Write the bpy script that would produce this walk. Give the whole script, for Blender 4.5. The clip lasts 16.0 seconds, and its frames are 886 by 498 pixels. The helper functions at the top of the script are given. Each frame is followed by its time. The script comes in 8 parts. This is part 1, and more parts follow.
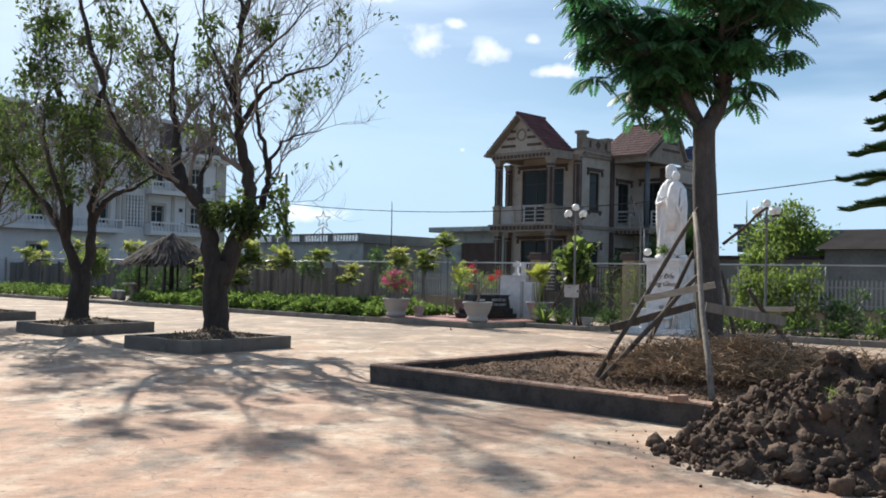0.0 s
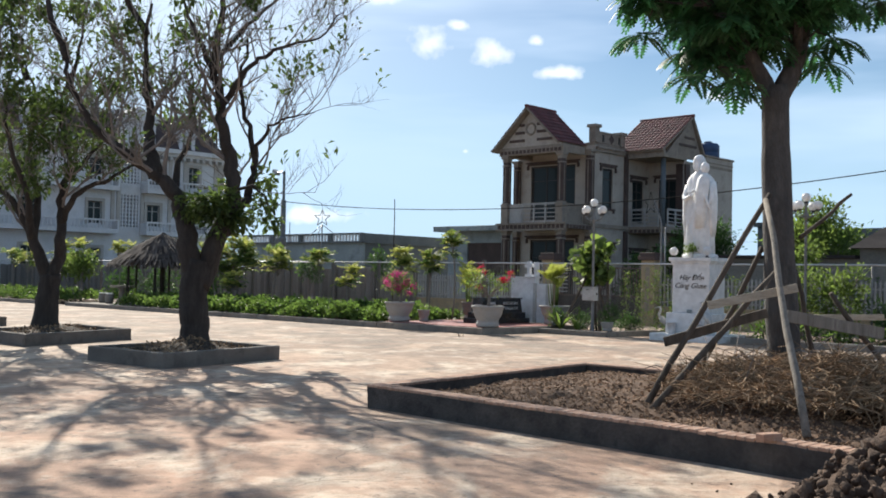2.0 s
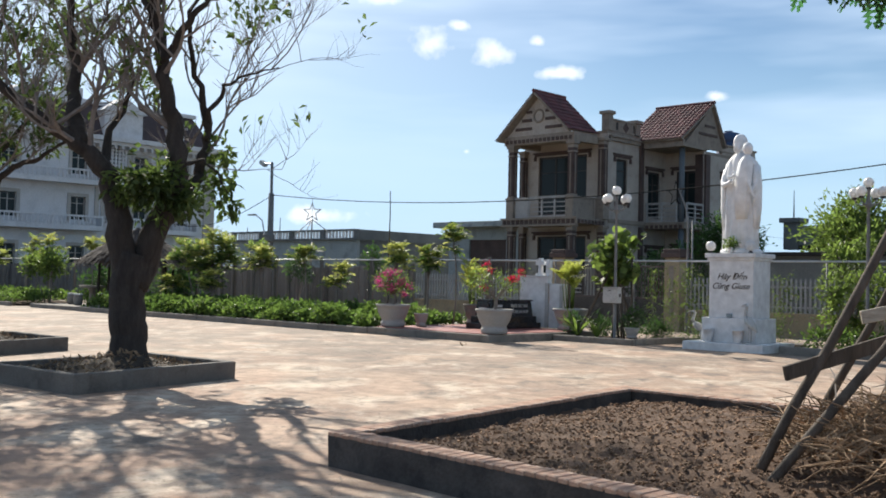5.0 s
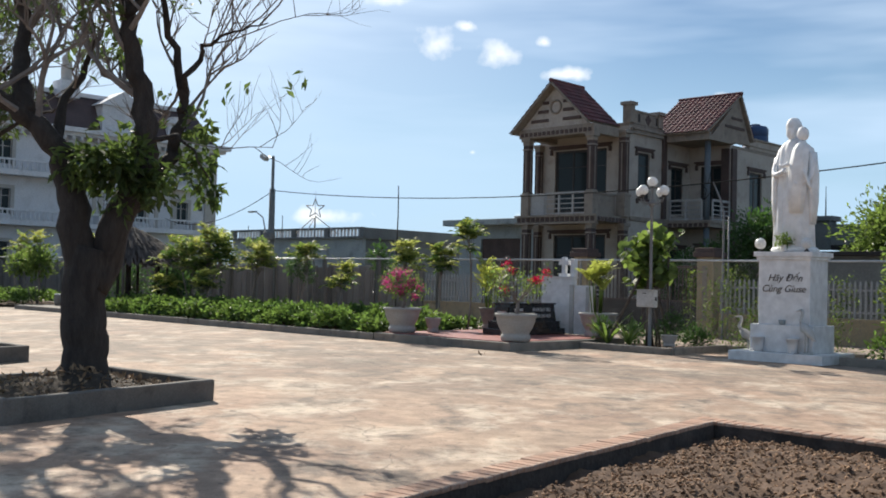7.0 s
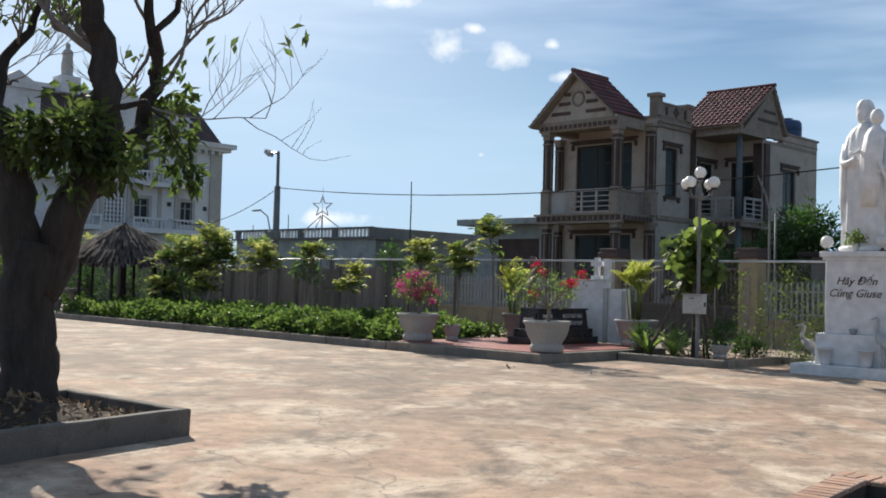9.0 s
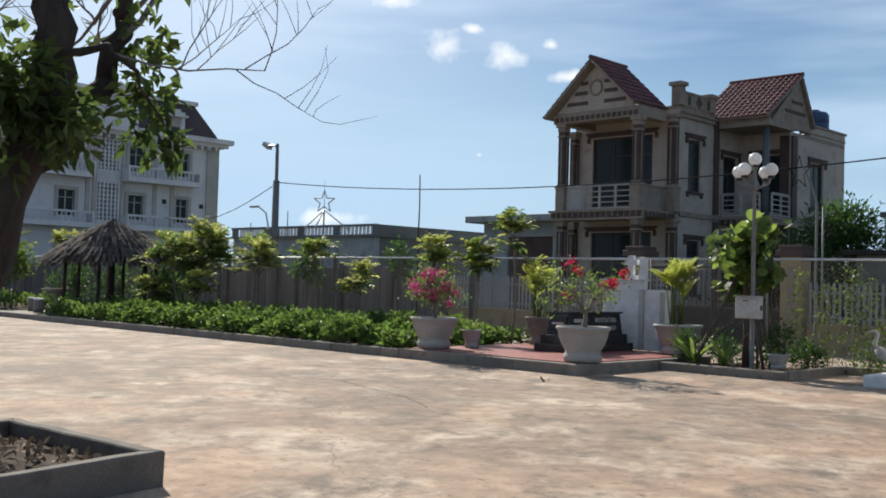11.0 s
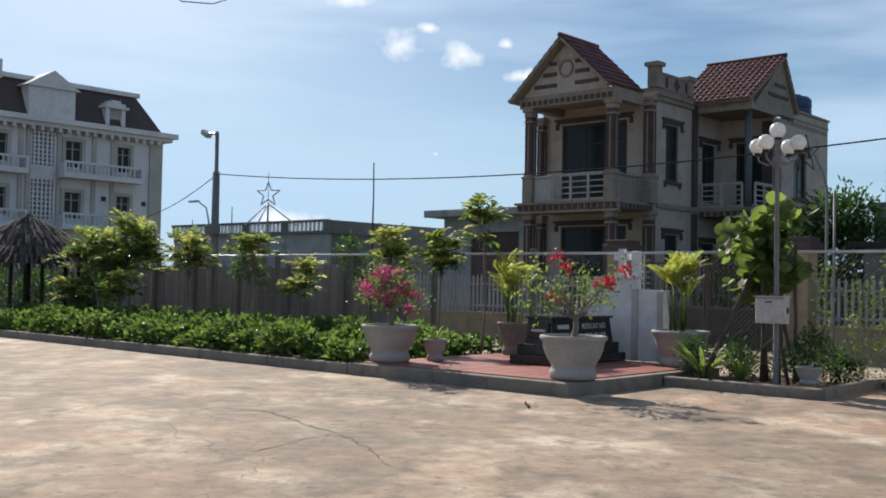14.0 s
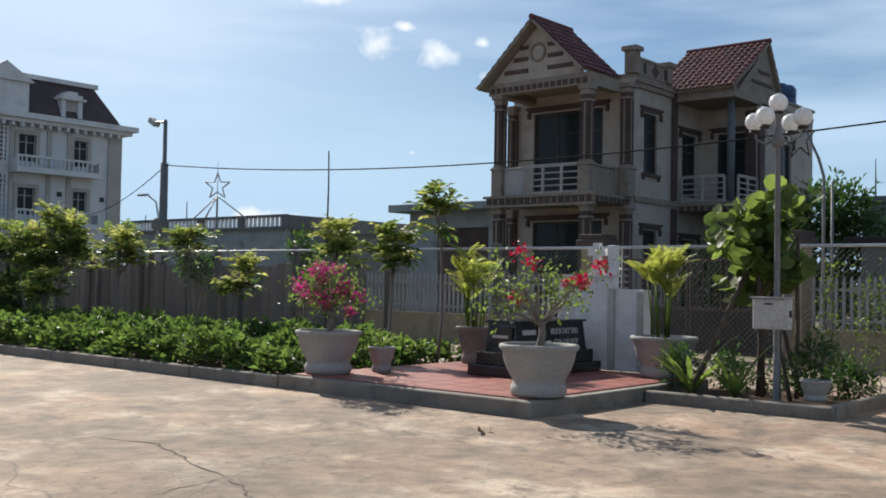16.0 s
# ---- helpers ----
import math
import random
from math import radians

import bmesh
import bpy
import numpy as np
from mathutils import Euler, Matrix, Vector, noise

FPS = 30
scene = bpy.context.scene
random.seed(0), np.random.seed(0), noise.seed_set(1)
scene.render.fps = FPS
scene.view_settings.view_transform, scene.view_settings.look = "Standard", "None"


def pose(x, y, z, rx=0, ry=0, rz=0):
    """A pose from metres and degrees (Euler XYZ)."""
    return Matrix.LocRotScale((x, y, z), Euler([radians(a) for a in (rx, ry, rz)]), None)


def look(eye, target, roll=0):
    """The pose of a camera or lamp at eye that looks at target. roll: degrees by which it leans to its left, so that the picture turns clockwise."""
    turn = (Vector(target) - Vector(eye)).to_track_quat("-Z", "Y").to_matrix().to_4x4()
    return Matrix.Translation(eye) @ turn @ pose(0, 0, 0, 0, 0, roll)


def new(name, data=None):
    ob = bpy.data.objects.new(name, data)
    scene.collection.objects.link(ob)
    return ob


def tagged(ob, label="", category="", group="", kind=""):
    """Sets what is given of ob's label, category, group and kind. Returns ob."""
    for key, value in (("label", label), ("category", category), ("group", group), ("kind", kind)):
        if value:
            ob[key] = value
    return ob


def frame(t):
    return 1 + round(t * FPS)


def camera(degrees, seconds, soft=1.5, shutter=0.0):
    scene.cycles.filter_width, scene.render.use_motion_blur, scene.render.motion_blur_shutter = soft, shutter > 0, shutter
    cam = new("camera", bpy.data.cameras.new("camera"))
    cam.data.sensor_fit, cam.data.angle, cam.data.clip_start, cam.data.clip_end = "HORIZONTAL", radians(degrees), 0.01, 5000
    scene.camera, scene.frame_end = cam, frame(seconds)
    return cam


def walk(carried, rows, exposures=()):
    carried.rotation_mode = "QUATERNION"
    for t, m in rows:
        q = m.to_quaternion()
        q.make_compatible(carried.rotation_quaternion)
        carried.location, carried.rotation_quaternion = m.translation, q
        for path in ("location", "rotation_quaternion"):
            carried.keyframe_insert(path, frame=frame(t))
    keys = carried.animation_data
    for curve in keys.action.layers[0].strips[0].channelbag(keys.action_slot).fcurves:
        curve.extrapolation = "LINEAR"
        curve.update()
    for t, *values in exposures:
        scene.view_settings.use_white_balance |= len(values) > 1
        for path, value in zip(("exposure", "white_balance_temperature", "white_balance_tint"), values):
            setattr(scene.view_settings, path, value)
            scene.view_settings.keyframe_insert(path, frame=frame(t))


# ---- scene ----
cam = camera(46.8, 16.0, soft=1.8)
METRES, EYE, TILT, LEAN, TURN = 19.7, 1.5, -1.62, -0.4, 0.0
ROWS = [
    (0.0, 0.0, 0.0, 0.0, -0.05, 3.26, -0.91),
    (0.5, -0.0023, 0.0329, 0.0006, -0.0, 3.27, -0.9),
    (1.0, -0.0034, 0.0645, 0.0018, 0.07, 3.27, -0.92),
    (1.5, -0.0056, 0.0974, 0.0029, 0.09, 3.31, -0.89),
    (2.0, -0.0057, 0.1297, 0.0039, 0.13, 3.34, -0.84),
    (2.5, -0.0057, 0.1615, 0.0045, 0.11, 3.36, -0.81),
    (3.0, -0.0048, 0.1948, 0.005, 0.14, 3.36, -0.83),
    (3.5, -0.0045, 0.2261, 0.0056, 0.13, 3.37, -0.84),
    (4.0, -0.0031, 0.2593, 0.0066, 0.12, 3.35, -0.83),
    (6.5, -0.0124, 0.4246, 0.0107, 0.41, 3.37, -1.02),
    (7.0, -0.016, 0.4586, 0.012, 0.5, 3.39, -1.04),
    (7.5, -0.0193, 0.4929, 0.0133, 0.63, 3.41, -1.05),
    (8.0, -0.0237, 0.5239, 0.0142, 0.75, 3.44, -1.06),
    (8.5, -0.0259, 0.5561, 0.0154, 0.88, 3.47, -1.07),
    (9.0, -0.0306, 0.5867, 0.016, 0.96, 3.51, -1.14),
    (9.5, -0.0352, 0.6162, 0.0171, 1.04, 3.51, -1.2),
    (12.0, -0.0637, 0.7637, 0.0205, 0.33, 3.53, -1.01),
    (12.5, -0.0656, 0.792, 0.0212, -0.09, 3.55, -0.85),
    (13.0, -0.0631, 0.8209, 0.0229, -0.55, 3.54, -0.76),
    (13.5, -0.0611, 0.8496, 0.0236, -1.08, 3.54, -0.7),
    (14.0, -0.0562, 0.8762, 0.0249, -1.52, 3.51, -0.62),
    (14.5, -0.0516, 0.9062, 0.0258, -1.97, 3.51, -0.6),
    (15.0, -0.0451, 0.9324, 0.0264, -2.36, 3.49, -0.57),
    (15.5, -0.0387, 0.9615, 0.0273, -2.67, 3.47, -0.55),
    (16.0, -0.0321, 0.9915, 0.0285, -2.83, 3.45, -0.54),
]
SUN_AZ, SUN_EL = -23.6, 35.0          # degrees right of +y, above the horizon
walk(cam, [(t, pose(0, 0, EYE, TILT, LEAN, TURN) @ pose(METRES * x, METRES * y, METRES * z, 90 + pitch, roll, yaw)) for t, x, y, z, yaw, pitch, roll in ROWS],
     [(0, 0.69), (4, 0.74), (8, 0.53), (12.5, 0.45), (16, 0.47)])

# ---- light ----
world = bpy.data.worlds.new("world")
scene.world = world
world.use_nodes = True
wn, wl = world.node_tree.nodes, world.node_tree.links
wn.clear()
w_out = wn.new("ShaderNodeOutputWorld")
w_bg = wn.new("ShaderNodeBackground")
w_bg.inputs["Strength"].default_value = 0.060
sky = wn.new("ShaderNodeTexSky")
sky.sky_type = "NISHITA"
sky.sun_disc = False
sky.sun_elevation = radians(SUN_EL)
sky.sun_rotation = radians(SUN_AZ)
sky.air_density, sky.dust_density, sky.ozone_density = 1.0, 0.35, 2.0
# thin high cloud and a few fair-weather puffs
w_co = wn.new("ShaderNodeTexCoord")


def sky_blob(direction, size, stretch):
    """A soft mask round a direction of the sky, wider than high."""
    sub = wn.new("ShaderNodeVectorMath")
    sub.operation = "SUBTRACT"
    wl.new(w_co.outputs["Generated"], sub.inputs[0])
    sub.inputs[1].default_value = direction
    mul = wn.new("ShaderNodeVectorMath")
    mul.operation = "MULTIPLY"
    wl.new(sub.outputs[0], mul.inputs[0])
    mul.inputs[1].default_value = (1 / (size * stretch), 1 / (size * stretch), 1 / size)
    ln = wn.new("ShaderNodeVectorMath")
    ln.operation = "LENGTH"
    wl.new(mul.outputs[0], ln.inputs[0])
    mr = wn.new("ShaderNodeMapRange")
    mr.inputs["From Min"].default_value, mr.inputs["From Max"].default_value = 1.0, 0.0
    wl.new(ln.outputs["Value"], mr.inputs["Value"])
    return mr.outputs[0]


def sky_dir(az, el):
    return (math.sin(radians(az)) * math.cos(radians(el)), math.cos(radians(az)) * math.cos(radians(el)), math.sin(radians(el)))


w_noise = wn.new("ShaderNodeTexNoise")
w_noise.inputs["Scale"].default_value, w_noise.inputs["Detail"].default_value = 42, 9
wl.new(w_co.outputs["Generated"], w_noise.inputs["Vector"])
total = None
for az, el, size, stretch in ((-1.25, 13.1, 0.024, 1.6), (2.35, 12.6, 0.020, 1.7), (4.85, 13.25, 0.009, 1.4), (0.5, 14.05, 0.008, 2.2), (6.1, 11.55, 0.0105, 3.4), (14.6, 10.2, 0.008, 2.4),
                              (0.95, 7.2, 0.006, 1.3), (-7.4, 3.4, 0.015, 4.0), (-4.3, 15.4, 0.011, 3.2), (4.5, 3.4, 0.014, 2.6), (-17.5, 3.0, 0.014, 3.0)):
    blob = sky_blob(sky_dir(az, el), size, stretch)
    if total is None:
        total = blob
    else:
        mx = wn.new("ShaderNodeMath")
        mx.operation = "MAXIMUM"
        wl.new(total, mx.inputs[0])
        wl.new(blob, mx.inputs[1])
        total = mx.outputs[0]
w_mul = wn.new("ShaderNodeMath")
w_mul.operation = "MULTIPLY_ADD"
wl.new(w_noise.outputs["Fac"], w_mul.inputs[0])
w_mul.inputs[1].default_value = 1.5
wl.new(total, w_mul.inputs[2])
w_puff = wn.new("ShaderNodeMapRange")
w_puff.inputs["From Min"].default_value, w_puff.inputs["From Max"].default_value, w_puff.inputs["To Max"].default_value = 1.10, 1.75, 0.90
wl.new(w_mul.outputs[0], w_puff.inputs["Value"])
# the veil of cirrus: long soft noise, thickest round the sun
w_map = wn.new("ShaderNodeMapping")
w_map.inputs["Scale"].default_value = (1.0, 1.6, 7.0)
w_map.inputs["Rotation"].default_value = (0.0, 0.22, 0.0)
wl.new(w_co.outputs["Generated"], w_map.inputs["Vector"])
w_cir = wn.new("ShaderNodeTexNoise")
w_cir.inputs["Scale"].default_value, w_cir.inputs["Detail"].default_value = 2.2, 4
wl.new(w_map.outputs[0], w_cir.inputs["Vector"])
w_cr = wn.new("ShaderNodeMapRange")
w_cr.inputs["From Min"].default_value, w_cr.inputs["From Max"].default_value, w_cr.inputs["To Max"].default_value = 0.40, 0.66, 0.72
wl.new(w_cir.outputs["Fac"], w_cr.inputs["Value"])
w_glow = wn.new("ShaderNodeMath")
w_glow.operation = "MULTIPLY_ADD"
w_glow.use_clamp = True
wl.new(sky_blob(sky_dir(SUN_AZ + 4, SUN_EL - 8), 0.55, 1.0), w_glow.inputs[0])
w_glow.inputs[1].default_value = 1.0
wl.new(w_cr.outputs[0], w_glow.inputs[2])
w_m1 = wn.new("ShaderNodeMix")
w_m1.data_type = "RGBA"
wl.new(w_glow.outputs[0], w_m1.inputs["Factor"])
wl.new(sky.outputs[0], w_m1.inputs["A"])
w_m1.inputs["B"].default_value = (8.6, 10.2, 12.2, 1)
# pale haze low over the land
w_sep = wn.new("ShaderNodeSeparateXYZ")
wl.new(w_co.outputs["Generated"], w_sep.inputs[0])
w_hz = wn.new("ShaderNodeMapRange")
w_hz.interpolation_type = "SMOOTHSTEP"
w_hz.inputs["From Min"].default_value, w_hz.inputs["From Max"].default_value, w_hz.inputs["To Min"].default_value, w_hz.inputs["To Max"].default_value = 0.0, 0.26, 0.85, 0.0
wl.new(w_sep.outputs["Z"], w_hz.inputs["Value"])
w_m3 = wn.new("ShaderNodeMix")
w_m3.data_type = "RGBA"
wl.new(w_hz.outputs[0], w_m3.inputs["Factor"])
wl.new(w_m1.outputs["Result"], w_m3.inputs["A"])
w_m3.inputs["B"].default_value = (6.2, 8.6, 11.2, 1)
w_m2 = wn.new("ShaderNodeMix")
w_m2.data_type = "RGBA"
wl.new(w_puff.outputs[0], w_m2.inputs["Factor"])
w_sat = wn.new("ShaderNodeHueSaturation")
w_sat.inputs["Saturation"].default_value = 1.15
wl.new(w_m3.outputs["Result"], w_sat.inputs["Color"])
wl.new(w_sat.outputs[0], w_m2.inputs["A"])
w_m2.inputs["B"].default_value = (13.5, 13.8, 14.0, 1)
wl.new(w_m2.outputs["Result"], w_bg.inputs["Color"])
wl.new(w_bg.outputs[0], w_out.inputs["Surface"])

sun = new("sun", bpy.data.lights.new("sun", "SUN"))
sun.data.energy, sun.data.angle, sun.data.color = 5.0, radians(0.53), (1.0, 0.93, 0.82)
sun.matrix_world = look(Vector(sky_dir(SUN_AZ, SUN_EL)) * 60, (0, 0, 0))


# ---- materials ----
def mat(name, c1, c2, rough=0.8, scale=3.0, fine=40.0, bump=0.25, metal=0.0, rand=0.0, island=0.0, gloss=0.35, translucent=0.0, dirt=None, stretch=None):
    """A surface of two tones in large blotches, fine grain with relief, and, where asked, stains of a third colour."""
    m = bpy.data.materials.new(name)
    m.use_nodes = True
    n, l = m.node_tree.nodes, m.node_tree.links
    n.clear()
    out, bs, co = n.new("ShaderNodeOutputMaterial"), n.new("ShaderNodeBsdfPrincipled"), n.new("ShaderNodeTexCoord")
    src = co.outputs["Object"]
    if stretch:
        mp = n.new("ShaderNodeMapping")
        mp.inputs["Scale"].default_value = stretch
        l.new(src, mp.inputs["Vector"])
        src = mp.outputs[0]
    big, small = n.new("ShaderNodeTexNoise"), n.new("ShaderNodeTexNoise")
    big.inputs["Scale"].default_value, big.inputs["Detail"].default_value = scale, 5
    small.inputs["Scale"].default_value, small.inputs["Detail"].default_value = fine, 4
    l.new(src, big.inputs["Vector"])
    l.new(src, small.inputs["Vector"])
    spread = n.new("ShaderNodeMapRange")
    spread.inputs["From Min"].default_value, spread.inputs["From Max"].default_value = 0.32, 0.68
    l.new(big.outputs["Fac"], spread.inputs["Value"])
    mix = n.new("ShaderNodeMix")
    mix.data_type = "RGBA"
    mix.inputs["A"].default_value, mix.inputs["B"].default_value = (*c1, 1), (*c2, 1)
    l.new(spread.outputs[0], mix.inputs["Factor"])
    colour = mix.outputs["Result"]
    if dirt:
        st = n.new("ShaderNodeTexNoise")
        st.inputs["Scale"].default_value, st.inputs["Detail"].default_value = scale * 2.3, 8
        l.new(src, st.inputs["Vector"])
        sr = n.new("ShaderNodeMapRange")
        sr.inputs["From Min"].default_value, sr.inputs["From Max"].default_value, sr.inputs["To Max"].default_value = 0.52, 0.72, 0.75
        l.new(st.outputs["Fac"], sr.inputs["Value"])
        dm = n.new("ShaderNodeMix")
        dm.data_type = "RGBA"
        dm.inputs["B"].default_value = (*dirt, 1)
        l.new(sr.outputs[0], dm.inputs["Factor"])
        l.new(colour, dm.inputs["A"])
        colour = dm.outputs["Result"]
    hsv = n.new("ShaderNodeHueSaturation")
    l.new(colour, hsv.inputs["Color"])
    val = n.new("ShaderNodeMapRange")
    val.inputs["From Min"].default_value, val.inputs["From Max"].default_value = 0.3, 0.7
    val.inputs["To Min"].default_value, val.inputs["To Max"].default_value = 0.86, 1.12
    l.new(small.outputs["Fac"], val.inputs["Value"])
    value = val.outputs[0]
    for amount, node, socket in ((rand, "ShaderNodeObjectInfo", "Random"), (island, "ShaderNodeNewGeometry", "Random Per Island")):
        if amount:
            nd = n.new(node)
            mr = n.new("ShaderNodeMapRange")
            mr.inputs["To Min"].default_value, mr.inputs["To Max"].default_value = 1 - amount, 1 + amount
            l.new(nd.outputs[socket], mr.inputs["Value"])
            mu = n.new("ShaderNodeMath")
            mu.operation = "MULTIPLY"
            l.new(value, mu.inputs[0])
            l.new(mr.outputs[0], mu.inputs[1])
            value = mu.outputs[0]
    l.new(value, hsv.inputs["Value"])
    l.new(hsv.outputs[0], bs.inputs["Base Color"])
    bs.inputs["Roughness"].default_value, bs.inputs["Metallic"].default_value = rough, metal
    bs.inputs["Specular IOR Level"].default_value = gloss
    if bump:
        bp = n.new("ShaderNodeBump")
        bp.inputs["Strength"].default_value, bp.inputs["Distance"].default_value = bump, 0.02
        l.new(small.outputs["Fac"], bp.inputs["Height"])
        l.new(bp.outputs[0], bs.inputs["Normal"])
    if translucent:
        tr, ad = n.new("ShaderNodeBsdfTranslucent"), n.new("ShaderNodeMixShader")
        ad.inputs[0].default_value = translucent
        br = n.new("ShaderNodeHueSaturation")
        br.inputs["Saturation"].default_value, br.inputs["Value"].default_value = 1.1, 2.2
        l.new(hsv.outputs[0], br.inputs["Color"])
        l.new(br.outputs[0], tr.inputs["Color"])
        l.new(bs.outputs[0], ad.inputs[1])
        l.new(tr.outputs[0], ad.inputs[2])
        l.new(ad.outputs[0], out.inputs["Surface"])
    else:
        l.new(bs.outputs[0], out.inputs["Surface"])
    return m


def glass(name, tint):
    m = bpy.data.materials.new(name)
    m.use_nodes = True
    b = m.node_tree.nodes["Principled BSDF"]
    b.inputs["Base Color"].default_value = (*tint, 1)
    b.inputs["Roughness"].default_value = 0.12
    b.inputs["Specular IOR Level"].default_value = 0.12
    return m


M_KERB = mat("kerb_concrete", (0.185, 0.165, 0.143), (0.25, 0.225, 0.195), 0.9, 2, 45, 0.4, dirt=(0.13, 0.117, 0.102))
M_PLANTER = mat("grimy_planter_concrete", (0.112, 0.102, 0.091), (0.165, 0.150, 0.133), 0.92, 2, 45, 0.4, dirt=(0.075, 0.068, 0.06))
M_OLDWALL = mat("soot_stained_render", (0.042, 0.038, 0.036), (0.085, 0.075, 0.068), 0.95, 2.5, 30, 0.6, dirt=(0.028, 0.026, 0.026))
M_BRICK = mat("fired_clay_brick", (0.34, 0.20, 0.14), (0.42, 0.27, 0.19), 0.9, 6, 60, 0.4, rand=0.2, dirt=(0.30, 0.25, 0.21))
M_SOIL = mat("dry_soil", (0.076, 0.046, 0.030), (0.135, 0.084, 0.055), 0.97, 5, 60, 0.5, dirt=(0.115, 0.075, 0.05))
M_CLOD = mat("clay_clods", (0.060, 0.040, 0.029), (0.130, 0.086, 0.061), 0.97, 3, 45, 0.9, island=0.3, dirt=(0.042, 0.031, 0.025))
# dark leafy soil; shade from its rough surface is put into the colour
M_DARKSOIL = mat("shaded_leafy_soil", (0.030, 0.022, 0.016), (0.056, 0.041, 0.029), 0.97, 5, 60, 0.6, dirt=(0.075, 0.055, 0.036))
M_DRYCLAY = mat("dry_clay_lump", (0.22, 0.155, 0.11), (0.30, 0.215, 0.155), 0.95, 6, 40, 0.6)
M_CHIP = mat("gravelly_rubble", (0.15, 0.088, 0.052), (0.34, 0.215, 0.13), 0.95, 3, 30, 0.5, island=0.55)
M_STRAW = mat("dry_straw", (0.20, 0.132, 0.078), (0.36, 0.25, 0.155), 0.9, 4, 30, 0.1, island=0.55)
M_BARK = mat("grey_bark", (0.026, 0.022, 0.020), (0.050, 0.042, 0.037), 0.95, 3, 25, 1.0, stretch=(2.5, 2.5, 0.6), dirt=(0.055, 0.048, 0.043))
M_BARK2 = mat("smooth_grey_bark", (0.048, 0.044, 0.042), (0.080, 0.074, 0.070), 0.9, 2.5, 22, 0.8, stretch=(2, 2, 0.8), dirt=(0.11, 0.10, 0.092))
M_TWIG = mat("twig", (0.15, 0.13, 0.118), (0.22, 0.195, 0.175), 0.9, 4, 30, 0.1)
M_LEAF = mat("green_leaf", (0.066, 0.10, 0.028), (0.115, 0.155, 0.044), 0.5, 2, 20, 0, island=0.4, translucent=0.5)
M_TREELEAF = mat("dusty_tree_leaf", (0.040, 0.064, 0.021), (0.070, 0.098, 0.031), 0.6, 2, 20, 0, island=0.4, translucent=0.44)
# M_LEAFY and M_PALM are brightened: sunlight is partly put into the leaf colour
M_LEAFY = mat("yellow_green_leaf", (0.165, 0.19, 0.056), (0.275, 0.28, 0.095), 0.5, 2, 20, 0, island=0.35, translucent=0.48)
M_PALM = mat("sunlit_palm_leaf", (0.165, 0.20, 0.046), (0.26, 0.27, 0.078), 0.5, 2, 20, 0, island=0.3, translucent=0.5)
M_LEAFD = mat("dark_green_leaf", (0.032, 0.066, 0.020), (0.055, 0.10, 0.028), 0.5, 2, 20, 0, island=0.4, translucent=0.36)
M_FEATHER = mat("feathery_leaf", (0.03, 0.085, 0.04), (0.05, 0.125, 0.05), 0.55, 2, 20, 0, island=0.35, translucent=0.42)
M_CROP = mat("crop_leaf", (0.052, 0.088, 0.024), (0.098, 0.145, 0.040), 0.55, 0.8, 20, 0, island=0.45, translucent=0.42)
M_RED = mat("red_petal", (0.31, 0.012, 0.035), (0.40, 0.025, 0.065), 0.6, 4, 20, 0, island=0.3, translucent=0.25)
M_PINK = mat("magenta_petal", (0.31, 0.045, 0.145), (0.42, 0.09, 0.22), 0.6, 4, 20, 0, island=0.3, translucent=0.28)
M_WHITE = mat("white_paint", (0.66, 0.663, 0.668), (0.685, 0.686, 0.688), 0.7, 0.9, 6, 0.0, gloss=0.2)
# white railing paint, greyed to carry the balcony's shade in its colour
M_RAILING = mat("aged_white_railing", (0.30, 0.295, 0.285), (0.38, 0.372, 0.36), 0.7, 2, 20, 0.05)
M_STATUE = mat("white_painted_cement", (0.72, 0.72, 0.72), (0.78, 0.78, 0.775), 0.6, 1.2, 5, 0.0, gloss=0.25)
M_POT = mat("pale_cement_pot", (0.29, 0.285, 0.275), (0.36, 0.35, 0.335), 0.85, 1.5, 40, 0.15)
M_TILE = mat("red_floor_tile", (0.235, 0.066, 0.052), (0.31, 0.10, 0.08), 0.5, 2.0, 30, 0.08, rand=0.10, dirt=(0.33, 0.19, 0.155))
M_GRANITE = mat("black_granite", (0.012, 0.012, 0.013), (0.03, 0.03, 0.032), 0.22, 6, 120, 0.0, gloss=0.5)
M_CREAM = mat("cream_render", (0.335, 0.302, 0.266), (0.405, 0.366, 0.323), 0.9, 0.9, 30, 0.12, dirt=(0.265, 0.234, 0.203))
M_BROWN = mat("brown_trim_paint", (0.062, 0.043, 0.039), (0.09, 0.063, 0.056), 0.75, 2, 30, 0.1)
M_TRIM = mat("tan_moulding", (0.215, 0.182, 0.152), (0.265, 0.228, 0.19), 0.85, 2, 30, 0.1, dirt=(0.15, 0.126, 0.106))
M_ROOF = mat("red_clay_roof_tile", (0.082, 0.024, 0.026), (0.13, 0.040, 0.040), 0.6, 1.5, 30, 0.15, island=0.25, rand=0.12, dirt=(0.06, 0.03, 0.03))
M_DARK = mat("dark_timber_shutter", (0.02, 0.018, 0.017), (0.035, 0.03, 0.027), 0.5, 2, 30, 0.05)
M_GLASS = glass("dim_window_glass", (0.02, 0.028, 0.03))
M_BLUECOL = mat("blue_grey_paint", (0.085, 0.105, 0.122), (0.12, 0.14, 0.155), 0.7, 2, 30, 0.05)
M_TANK = mat("blue_plastic_tank", (0.02, 0.05, 0.12), (0.03, 0.07, 0.16), 0.5, 2, 30, 0.0)
M_METAL = mat("galvanised_steel", (0.42, 0.43, 0.44), (0.52, 0.53, 0.54), 0.45, 3, 40, 0.05, metal=0.6, gloss=0.5)
